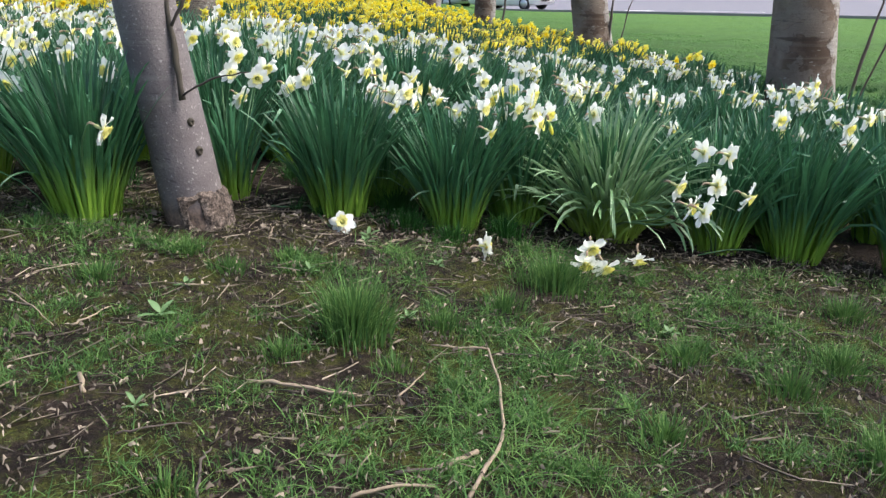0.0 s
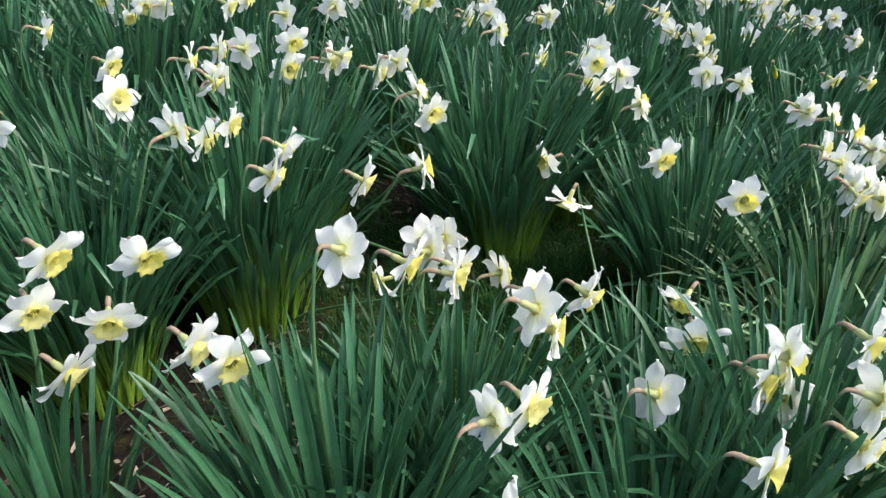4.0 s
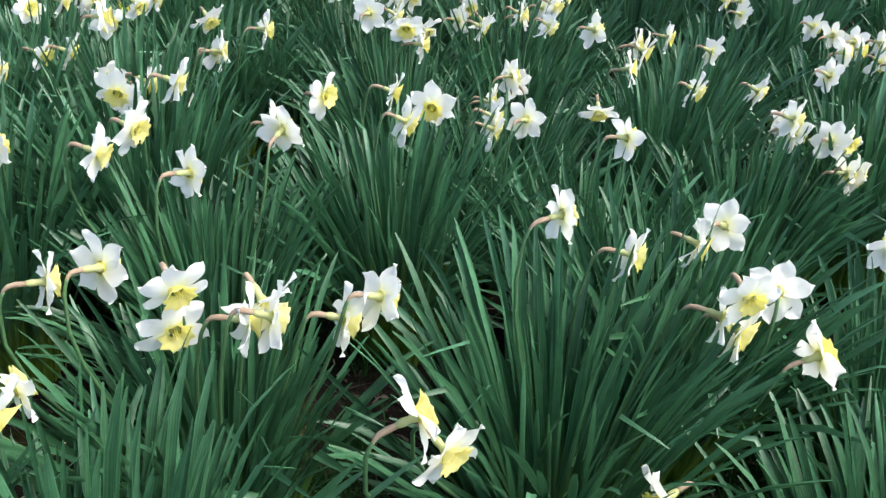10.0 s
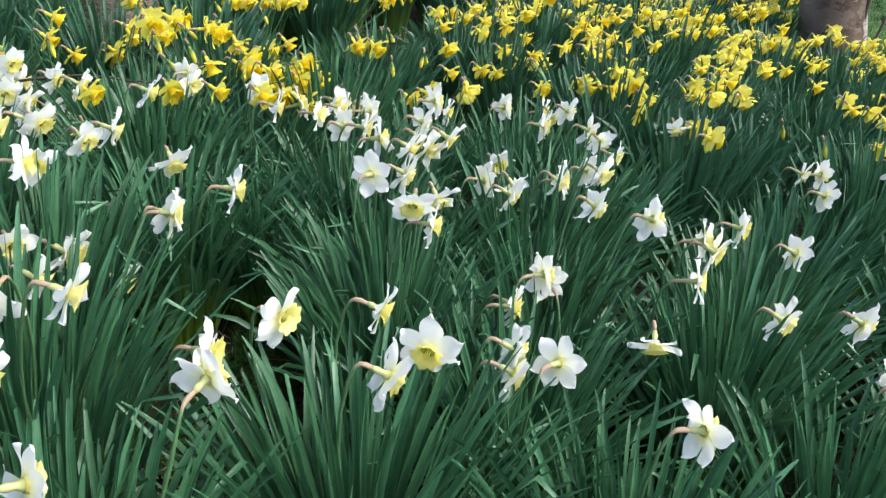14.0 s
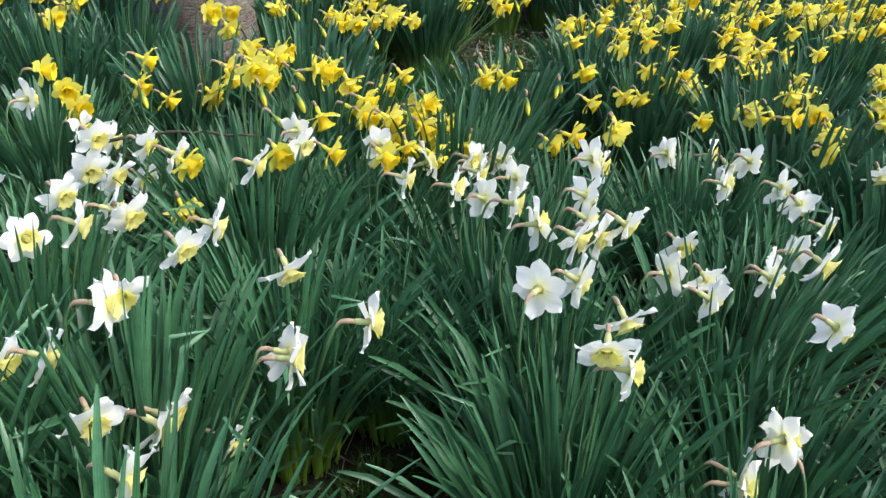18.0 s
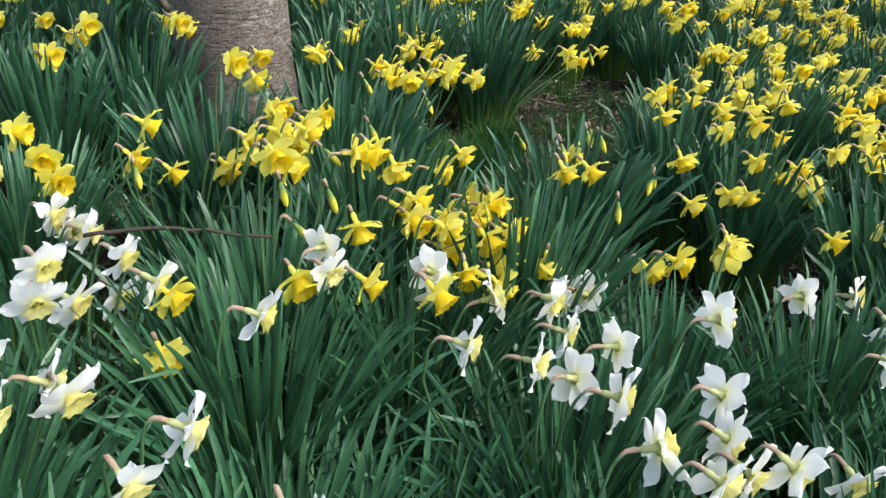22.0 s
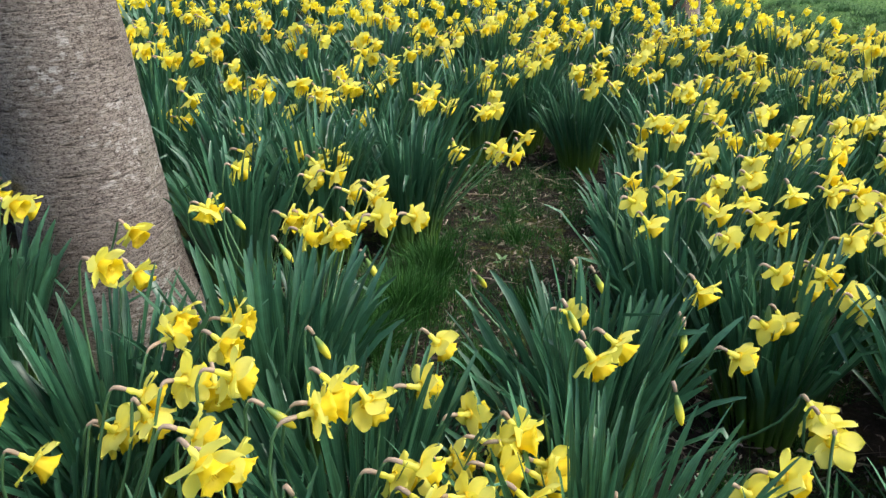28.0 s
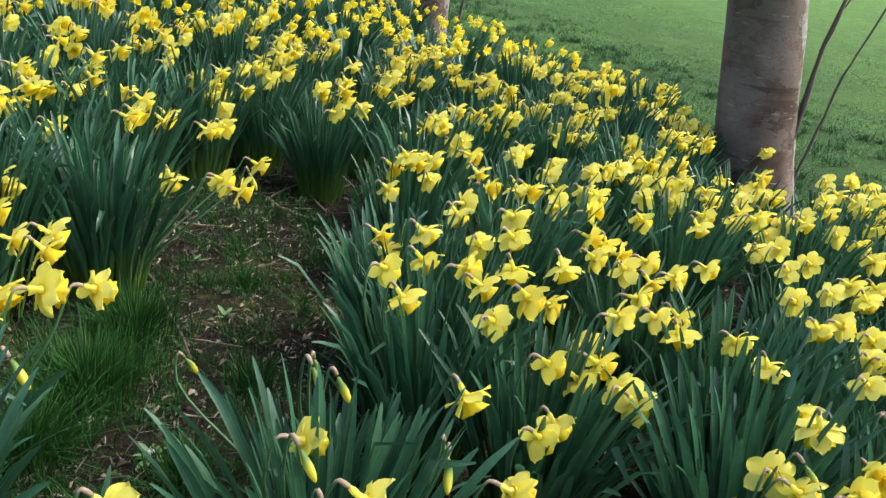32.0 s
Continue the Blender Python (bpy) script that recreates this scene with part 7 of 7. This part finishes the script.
# ---- litter on the ground ----
def flakes(seed, n, x0, x1, y0, y1, size, keep=None):
    """Shreds of dead leaf and straw lying on the soil."""
    g = np.random.default_rng(seed)
    x, y = g.uniform(x0, x1, n), g.uniform(y0, y1, n)
    if keep is not None:
        ok = np.array([keep(a, b) for a, b in zip(x, y)])
        x, y = x[ok], y[ok]
    n = len(x)
    z = np.array([ground_z(a, b) for a, b in zip(x, y)]) + g.uniform(0.004, 0.02, n)
    w = g.uniform(0, 6.28, n)
    ln, wd = size * g.uniform(0.3, 1.6, n), size * g.uniform(0.08, 0.30, n)
    v = np.zeros((n, 3, 2, 3))
    for k, t in enumerate((-0.5, 0.0, 0.5)):
        for j, s in enumerate((-0.5, 0.5)):
            fat = 1.0 if k == 1 else 0.55
            v[:, k, j, 0] = x + ln * t * np.cos(w) - wd * fat * s * np.sin(w)
            v[:, k, j, 1] = y + ln * t * np.sin(w) + wd * fat * s * np.cos(w)
            v[:, k, j, 2] = z + g.normal(0, 0.004, n) + (0.004 if k == 1 else 0)
    one = np.array([(0, 1, 3, 2), (2, 3, 5, 4)])
    f = (one[None] + (np.arange(n) * 6)[:, None, None]).reshape(-1, 4)
    return v.reshape(-1, 3), f, np.zeros(n * 6)


def straws(seed, n, x0, x1, y0, y1):
    """Thin dry stalks lying about."""
    g = np.random.default_rng(seed)
    x, y = g.uniform(x0, x1, n), g.uniform(y0, y1, n)
    w, ln = g.uniform(0, 6.28, n), g.uniform(0.03, 0.13, n)
    z = np.array([ground_z(a, b) for a, b in zip(x, y)]) + g.uniform(0.003, 0.016, n)
    v = np.zeros((n, 3, 3, 3))
    bow = g.normal(0, 0.12, n)
    for k, t in enumerate((-0.5, 0.0, 0.5)):
        for j in range(3):
            q = 2.09 * j
            off = bow * ln * (0.25 - t * t)
            v[:, k, j, 0] = x + ln * t * np.cos(w) - (off + 0.0008 * math.cos(q)) * np.sin(w)
            v[:, k, j, 1] = y + ln * t * np.sin(w) + (off + 0.0008 * math.cos(q)) * np.cos(w)
            v[:, k, j, 2] = z + 0.0008 * math.sin(q) + g.normal(0, 0.003, n) * (j == 0)
    one = np.array([(k * 3 + j, k * 3 + (j + 1) % 3, k * 3 + 3 + (j + 1) % 3, k * 3 + 3 + j) for k in range(2) for j in range(3)])
    f = (one[None] + (np.arange(n) * 9)[:, None, None]).reshape(-1, 4)
    return v.reshape(-1, 3), f, np.zeros(n * 9)


tagged(new("dry_straw", fast_mesh("dry_straw", *straws(6, 2600, -2.4, 2.6, 0.8, 3.0), LITTER)), "thin dry stalks scattered on the turf", "dry straw", kind="stuff")
tagged(new("bed_straw", fast_mesh("bed_straw", *straws(7, 4500, -2.0, 1.4, 2.5, 9.3), LITTER)), "thin dry stalks on dark soil between clumps", "dry straw", kind="stuff")
tagged(new("leaf_litter", fast_mesh("leaf_litter", *flakes(2, 13000, -2.4, 2.6, 0.8, 3.0, 0.0125), LITTER)), "brown dead leaf shreds on thin turf", "leaf litter", kind="stuff")
tagged(new("soil_litter", fast_mesh("soil_litter", *flakes(4, 7000, -2.2, 1.6, 2.5, 9.2, 0.022), LITTER)), "brown straw and leaf shreds on dark soil", "leaf litter", kind="stuff")


# litter, moss and grass in the open places between the clumps
g = np.random.default_rng(77)
gx, gy = [], []
for a, b, r in GAPS:
    n = int(9000 * r * r) + 40
    w, q = g.uniform(0, 6.28, n), 1.15 * r * np.sqrt(g.uniform(0, 1, n))
    gx.append(a + q * np.cos(w))
    gy.append(b + q * np.sin(w))
gx, gy = np.concatenate(gx), np.concatenate(gy)
some = g.permutation(len(gx))
lush = np.array([k for k in some if 2.95 < gy[k] < 5.2 or gy[k] > 5.2 and g.uniform() < 0.15])
tagged(new("gap_moss", fast_mesh("gap_moss", *shreds(21, np.repeat(gx[some[:1500]], 9) + g.normal(0, 0.016, 13500), np.repeat(gy[some[:1500]], 9) + g.normal(0, 0.016, 13500), 0.008), MOSS)), "olive moss patches on the open soil", "moss", kind="stuff")
turf("gap_tufts", "fine green grass tufts on the open soil", 22, *tufted(22, (gx[lush[:900]], gy[lush[:900]]), 30, 0.04), 0.03, 0.10, 0.0024, 0.9, BED_GRASS)
v, f, al = flakes(23, 20000, -2.2, 1.6, 2.5, 9.2, 0.02, lambda a, b: any((a - p) ** 2 + (b - q) ** 2 < r * r for p, q, r in GAPS))
tagged(new("gap_litter", fast_mesh("gap_litter", v, f, al, LITTER)), "dead leaf shreds on the open soil", "leaf litter", kind="stuff")


def stick(points, r0, r1, material, label, lift=0.008):
    """A twig lying on the ground through points of the plan."""
    pts = [Vector((x, y, ground_z(x, y) + lift + (0.012 if 0 < k < len(points) - 1 else 0.0))) for k, (x, y) in enumerate(points)]
    root = new("twig")
    root.location = pts[0]
    fine = []
    for p, q in zip(pts, pts[1:]):
        for k in range(4):
            fine.append(p.lerp(q, k / 4) + Vector((random.gauss(0, 0.003), random.gauss(0, 0.003), random.gauss(0, 0.002))) - pts[0])
    fine.append(pts[-1] - pts[0])
    n = len(fine)
    v, f, al = tube(fine, [(r0 + (r1 - r0) * k / (n - 1)) * (1 + 0.12 * math.sin(3.7 * k)) for k in range(n)], 7)
    bpy.data.objects.remove(root)
    ob = mesh_object("twig", v, f, material)
    ob.location = pts[0]
    return tagged(ob, label, "twig", "fallen twigs")


stick([(-0.03, 1.862), (0.112, 1.854), (0.128, 1.678), (0.114, 1.45), (0.046, 1.275)], 0.0025, 0.0045, DRY, "long bent dry twig on mossy turf")
stick([(0.112, 1.854), (0.229, 1.854), (0.336, 1.822)], 0.002, 0.0012, TWIG, "thin dark twig on mossy turf")
stick([(-0.412, 1.595), (-0.314, 1.579), (-0.172, 1.583)], 0.0048, 0.003, DRY, "pale peeled stick on bare soil")
stick([(0.006, 1.368), (0.067, 1.425)], 0.006, 0.005, DRY, "short pale cut stick on soil")
stick([(-0.16, 1.238), (-0.084, 1.276), (-0.014, 1.297)], 0.004, 0.002, DRY, "grey dry twig on soil")
stick([(-1.063, 1.905), (-0.958, 1.81), (-0.886, 1.749)], 0.002, 0.0014, DRY, "thin straw-coloured twig on turf")
stick([(-0.412, 1.19), (-0.425, 1.288), (-0.424, 1.342)], 0.003, 0.002, TWIG, "dark crooked twig on soil")
stick([(-0.156, 1.296), (-0.139, 1.398)], 0.002, 0.0014, DRY, "thin dry twig on soil")
stick([(-0.087, 1.326), (-0.004, 1.36)], 0.004, 0.003, TWIG, "dark broken twig on soil")
stick([(-0.75, 1.549), (-0.712, 1.482)], 0.006, 0.005, DRY, "short stub of pale wood on turf")
stick([(-0.717, 2.722), (-0.545, 2.666)], 0.002, 0.001, DRY, "dry straw beside the leaning tree")
stick([(-0.709, 2.757), (-0.507, 2.805)], 0.0018, 0.001, DRY, "dry straw beside the leaning tree")
stick([(-0.483, 2.895), (-0.374, 2.674)], 0.004, 0.003, STALK, "limp green flower stalk lying on soil")
stick([(-0.61, 2.817), (-0.477, 2.896)], 0.004, 0.002, STALK, "limp green leaf lying on soil")
stick([(-0.804, 2.894), (-0.724, 2.928)], 0.0018, 0.001, DRY, "dry straw on dark soil")
stick([(-1.246, 8.027), (-1.172, 7.832), (-1.073, 7.501)], 0.006, 0.004, TWIG, "dark twig on the bare path between clumps")
stick([(-0.889, 8.765), (-0.831, 8.624), (-0.713, 8.58)], 0.005, 0.003, DRY, "crooked dry twig on bare soil")
stick([(-0.888, 8.704), (-0.751, 8.924), (-0.648, 8.66)], 0.005, 0.003, DRY, "crooked dry twig below yellow daffodils")
stick([(-1.207, 8.402), (-1.0, 8.409)], 0.003, 0.002, DRY, "dry twig on bare soil")
stick([(-1.231, 8.394), (-1.033, 8.24)], 0.003, 0.002, STALK, "limp green leaf on bare soil")
stick([(-1.291, 5.044), (-1.191, 5.166), (-1.033, 5.253)], 0.006, 0.004, DRY, "grey dry twig below white daffodils", 0.05)
stick([(-1.64, 5.805), (-1.53, 5.862), (-1.44, 5.898), (-1.33, 5.955)], 0.0045, 0.003, DARK_TWIG, "dark twig lying across leaves of yellow daffodils", 0.375)
stick([(-0.496, 3.999), (-0.445, 3.829)], 0.006, 0.004, TWIG, "dark twig on soil between white clumps")
stick([(-0.231, 4.018), (-0.218, 3.904)], 0.006, 0.004, TWIG, "dark twig on soil between white clumps")


def fallen_flower(x, y, azimuth, nod, lift, seed):
    """A white daffodil head lying on the ground, with a stub of its stalk."""
    rng = random.Random(seed)
    root = new("fallen_flower")
    root.location = (x, y, ground_z(x, y) + lift)
    d, turn = facing(azimuth, nod)
    here = turn @ pose(0, 0, 0, 0, 0, rng.uniform(0, 60))
    for k in range(6):
        part("petal", rng.choice(WP), root, "", here @ pose(0, 0, 0.0012 * (k % 2), 0, rng.uniform(-14, 14), 60 * k + rng.uniform(-7, 7)))
    part("trumpet", WC[seed % 3], root, "pale yellow cup", here)
    part("flower_tube", TUBES["w"], root, "", here)
    tail = -d * 0.022
    v, f, al = tube([tail, tail - d * 0.02, tail - d * 0.05 + Vector((0.01, 0, -0.02))], [0.003, 0.004, 0.003], 6)
    mesh_object("spathe", v, f, SPATHE, root)
    return tagged(root, "fallen white daffodil lying on the soil", "daffodil", "fallen flowers")


for k, (x, y, az, nod, lift) in enumerate(((-0.334, 2.66, -95, -35, 0.035), (0.137, 2.563, 15, 5, 0.045), (0.455, 2.41, -85, 30, 0.13), (0.43, 2.36, -100, 40, 0.095), (0.49, 2.36, -60, 40, 0.09), (0.619, 2.485, -75, 60, 0.085))):
    fallen_flower(x, y, az, nod, lift, k)

# a long green stalk lying over the open soil
stick([(-0.62, 3.87), (-0.50, 3.826), (-0.368, 3.774), (-0.20, 3.705)], 0.0042, 0.003, STALK, "long limp green flower stalk over open soil", 0.12)

# a bent stalk with a bud hanging over the turf
root = new("bent_daffodil")
root.location = (1.25, 2.984, ground_z(1.25, 2.984))
v, f, al = tube([(0, 0, 0), (-0.1, -0.06, 0.04), (-0.22, -0.11, 0.055), (-0.34, -0.16, 0.05)], [0.003, 0.003, 0.0028, 0.0024], 6)
mesh_object("stem", v, f, STALK, root)
v, f, al = tube([(-0.34, -0.16, 0.05), (-0.352, -0.168, 0.045), (-0.352, -0.175, 0.03)], [0.0028, 0.0036, 0.003], 6)
mesh_object("spathe", v, f, SPATHE, root)
part("bud", BUD, root, "closed yellow bud", Matrix.Translation((-0.352, -0.178, 0.008)) @ facing(-60, 75)[1] @ Matrix.Scale(0.8, 4))
tagged(root, "bent daffodil stalk with a closed bud over the turf", "daffodil")

# flat weeds; the first has one small white daisy
m = Mat("weed_leaf", 0.55)
WEED = m.done(m.mix(m.noise(40), (0.07, 0.15, 0.05), (0.15, 0.25, 0.10)), 0.15)


def weed(x, y, n, size, label, daisy=False):
    root = new("weed_rosette")
    root.location = (x, y, ground_z(x, y))
    for k in range(n):
        v, f, al = [], [], []
        ln, wd = size * random.uniform(0.7, 1.2), size * random.uniform(0.24, 0.34)
        for i in range(6):
            t = i / 5
            for s in (-1, 0, 1):
                v.append((0.004 + ln * t, s * wd * math.sin(math.pi * (0.06 + 0.88 * t ** 0.8)) * 0.6, 0.006 + ln * (0.5 * t - 0.4 * t * t) + (0.002 if s else 0)))
                al.append(t)
        for i in range(5):
            for j in range(2):
                f.append((i * 3 + j, i * 3 + 3 + j, i * 3 + 4 + j, i * 3 + 1 + j))
        lf = mesh_object("leaf", v, f, WEED, root, True, along=al)
        lf.matrix_local = pose(0, 0, 0.002 * (k % 3), 0, -12 * (k % 3), 360 * k / n + random.uniform(-12, 12))
    if daisy:
        v, f, al = tube([(0, 0, 0), (0, 0, 0.02), (0.002, 0.0, 0.028), (0.002, 0, 0.030)], [0.001, 0.001, 0.008, 0.003], 10)
        mesh_object("daisy", v, f, WHITE_PETAL, root, True, along=[0.6] * len(v))
    tagged(root, label, "weed", "weeds")


weed(-1.128, 7.117, 13, 0.036, "flat green weed rosette with one small white daisy", True)
for x, y, n, size in ((-0.682, 1.861, 5, 0.05), (-0.673, 2.05, 6, 0.035), (-0.246, 2.615, 9, 0.04), (-0.25, 2.56, 6, 0.03), (-0.09, 2.0, 6, 0.03), (-0.02, 2.42, 7, 0.03), (-0.38, 2.25, 6, 0.03), (-0.60, 1.45, 5, 0.03), (0.62, 2.1, 7, 0.03), (-1.0, 7.75, 6, 0.035), (-1.1, 8.1, 6, 0.03)):
    weed(x, y, n, size, "low green broadleaf weed on thin mossy ground")
for x, y, w in ((-0.42, 1.9, 0.3), (-0.85, 1.75, 1.2), (-0.3, 2.45, 2.2), (-0.2, 2.55, 0.8), (0.02, 2.2, 2.9), (0.2, 1.75, 0.2), (-0.55, 2.5, 1.7), (-1.0, 2.3, 0.5), (0.5, 1.9, 2.5), (-0.1, 1.6, 1.1), (0.75, 2.2, 0.1), (-0.6, 1.35, 0.4)):
    stick([(x, y), (x + 0.05 * math.cos(w) + 0.01, y + 0.05 * math.sin(w)), (x + 0.13 * math.cos(w), y + 0.13 * math.sin(w) + 0.01)], random.uniform(0.0018, 0.0035), 0.001, random.choice((DRY, TWIG)), "thin broken twig on thin mossy turf")

# a crumpled wrapper
bm = bmesh.new()
bmesh.ops.create_grid(bm, x_segments=9, y_segments=5, size=0.5)
for vt in bm.verts:
    vt.co = Vector((vt.co.x * 0.17, vt.co.y * 0.07, 0.05 + 0.028 * noise.noise((vt.co.x * 4, vt.co.y * 4, 2)) + 0.014 * noise.noise((vt.co.x * 11, vt.co.y * 11, 3))))
me = bpy.data.meshes.new("wrapper")
bm.to_mesh(me)
bm.free()
m = Mat("plastic_film", 0.25)
me.materials.append(m.done(m.mix(m.ramp(m.noise(18, 2), [(0.48, 0.0), (0.56, 1.0)]), (0.55, 0.58, 0.62), (0.20, 0.26, 0.36))))
ob = new("wrapper", me)
ob.location = (-0.34, 8.86, ground_z(-0.34, 8.86) + 0.12)
tagged(ob, "crumpled pale blue plastic wrapper lying among daffodil leaves", "litter")

# a small stone
bm = bmesh.new()
bmesh.ops.create_icosphere(bm, subdivisions=2, radius=0.011)
for vt in bm.verts:
    vt.co *= 1 + 0.25 * noise.noise(vt.co * 90)
    vt.co.z *= 0.7
me = bpy.data.meshes.new("stone")
bm.to_mesh(me)
bm.free()
m = Mat("pebble", 0.8)
me.materials.append(m.done(m.mix(m.noise(120), (0.22, 0.19, 0.15), (0.38, 0.34, 0.28))))
ob = new("stone", me)
ob.location = (-1.268, 7.248, ground_z(-1.268, 7.248) + 0.006)
tagged(ob, "small pale brown stone on bare soil", "stone")


# ---- road and parked cars beyond the lawn ----
ROAD_AT, ROAD_TURN = Vector((12.0, 38.0, 0)), -41.0
RM = Matrix.Translation((*ROAD_AT.xy, ground_z(12, 38))) @ pose(0, 0, 0, 0, 0, ROAD_TURN)
m = Mat("asphalt", 0.8)
m.b.inputs["Specular IOR Level"].default_value = 0.1
ASPHALT = m.done(m.mix(m.noise(30, 6), (0.15, 0.145, 0.165), (0.22, 0.215, 0.24)))
m = Mat("kerb_stone", 0.85)
KERB = m.done(m.mix(m.noise(12, 5), (0.17, 0.165, 0.16), (0.25, 0.24, 0.23)))
m = Mat("road_paint", 0.6)
PAINT = m.done(m.mix(m.noise(25, 5), (0.62, 0.62, 0.60), (0.80, 0.80, 0.78)))


def slab(name, x0, x1, y0, y1, z0, z1, material, matrix, bevel=0.0):
    bm = bmesh.new()
    bmesh.ops.create_cube(bm, size=1)
    for vt in bm.verts:
        vt.co = Vector(((x0 + x1) / 2 + vt.co.x * (x1 - x0), (y0 + y1) / 2 + vt.co.y * (y1 - y0), (z0 + z1) / 2 + vt.co.z * (z1 - z0)))
    if bevel:
        bmesh.ops.bevel(bm, geom=bm.edges[:], offset=bevel, segments=2, affect="EDGES")
    me = bpy.data.meshes.new(name)
    bm.to_mesh(me)
    bm.free()
    me.materials.append(material)
    ob = new(name, me)
    ob.matrix_world = matrix
    return ob


tagged(slab("road", -90, 90, -3.0, 48.0, -0.3, 0.02, ASPHALT, RM), "grey asphalt road beyond the lawn", "road", kind="structure")
tagged(slab("kerb", -60, 60, -3.16, -3.0, -0.3, 0.10, KERB, RM, 0.02), "pale stone kerb along the road", "kerb", kind="structure")
tagged(slab("road_marking", -2.2, 1.6, 1.4, 1.6, 0.0, 0.026, PAINT, RM), "white painted line on the road", "road marking", kind="structure")
tagged(slab("road_marking", -4.6, -3.4, 0.2, 0.9, 0.0, 0.026, PAINT, RM), "white painted patch on the road", "road marking", kind="structure")

m = Mat("car_glass", 0.08)
GLASS = m.done((0.03, 0.035, 0.04))
m = Mat("tyre_rubber", 0.85)
RUBBER = m.done(m.mix(m.noise(40), (0.015, 0.015, 0.016), (0.03, 0.03, 0.03)))
m = Mat("alloy", 0.3, 1.0)
ALLOY = m.done(m.mix(m.noise(20), (0.5, 0.5, 0.52), (0.62, 0.62, 0.64)))
m = Mat("tail_lamp", 0.2)
LAMP = m.done((0.45, 0.02, 0.02))


def loft(sections, material, name, parent, mirror=1.0):
    """A shell through cross sections given as (x, list of y, z)."""
    v = [(x, yy, zz) for x, ring in sections for yy, zz in ring]
    n = len(sections[0][1])
    f = [(i * n + j, i * n + (j + 1) % n, (i + 1) * n + (j + 1) % n, (i + 1) * n + j) for i in range(len(sections) - 1) for j in range(n)]
    f += [tuple(range(n)), tuple(reversed(range((len(sections) - 1) * n, len(sections) * n)))]
    return mesh_object(name, v, f, material, parent)


def car(place, turn, paint, label):
    root = new("car")
    root.matrix_world = RM @ Matrix.Translation(place) @ pose(0, 0, 0, 0, 0, turn)
    mt = Mat("car_paint", 0.25)
    mt.b.inputs["Coat Weight"].default_value = 0.6
    body_mat = mt.done(mt.mix(mt.noise(3), tuple(c * 0.94 for c in paint), paint))

    def ring(w, z0, z1):
        return [(-w, z0 + 0.1), (-w * 0.9, z0), (w * 0.9, z0), (w, z0 + 0.1), (w, z1 - 0.15), (w * 0.9, z1), (-w * 0.9, z1), (-w, z1 - 0.15)]

    loft([(-2.1, ring(0.75, 0.35, 0.78)), (-1.95, ring(0.85, 0.24, 0.92)), (-0.8, ring(0.89, 0.2, 0.96)), (0.6, ring(0.89, 0.2, 0.98)), (1.6, ring(0.87, 0.22, 0.98)), (2.05, ring(0.8, 0.28, 0.9)), (2.12, ring(0.72, 0.4, 0.8))], body_mat, "body", root)
    cab = loft([(-1.1, ring(0.74, 0.93, 1.08)), (-0.35, ring(0.68, 0.93, 1.42)), (0.9, ring(0.68, 0.93, 1.46)), (1.75, ring(0.72, 0.93, 1.12))], GLASS, "cabin_glass", root)
    loft([(-0.42, ring(0.66, 1.38, 1.47)), (0.3, ring(0.66, 1.40, 1.50)), (0.95, ring(0.65, 1.38, 1.48))], body_mat, "roof", root)
    for x in (-1.3, 1.3):
        for s in (-1, 1):
            v, f, al = tube([(x, s * 0.70, 0.31), (x, s * 0.74, 0.31), (x, s * 0.86, 0.31), (x, s * 0.9, 0.31)], [0.27, 0.31, 0.31, 0.26], 20)
            wheel = mesh_object("wheel", v, f, RUBBER, root)
            v, f, al = tube([(x, s * 0.86, 0.31), (x, s * 0.905, 0.31), (x, s * 0.91, 0.31)], [0.2, 0.2, 0.05], 14)
            mesh_object("rim", v, f, ALLOY, wheel)
    for s in (-1, 1):
        v, f, al = tube([(2.06, s * 0.62, 0.74), (2.11, s * 0.6, 0.74)], [0.09, 0.08], 8)
        mesh_object("tail_light", v, f, LAMP, root)
        v, f, al = tube([(-2.0, s * 0.62, 0.68), (-2.1, s * 0.58, 0.68)], [0.1, 0.07], 8)
        mesh_object("headlight", v, f, ALLOY, root)
    return tagged(root, label, "car", "parked cars")


car((-10.0, -1.6, 0.02), 4, (0.80, 0.80, 0.80), "white hatchback parked on the road beyond the trees")
car((-14.9, -1.6, 0.02), 2, (0.42, 0.43, 0.46), "silver-grey car parked on the road beyond the trees")
car((-20.5, -1.6, 0.02), 0, (0.35, 0.02, 0.03), "dark red car parked on the road beyond the trees")
car((-26.5, -1.6, 0.02), 0, (0.78, 0.79, 0.80), "white car parked on the road beyond the trees")
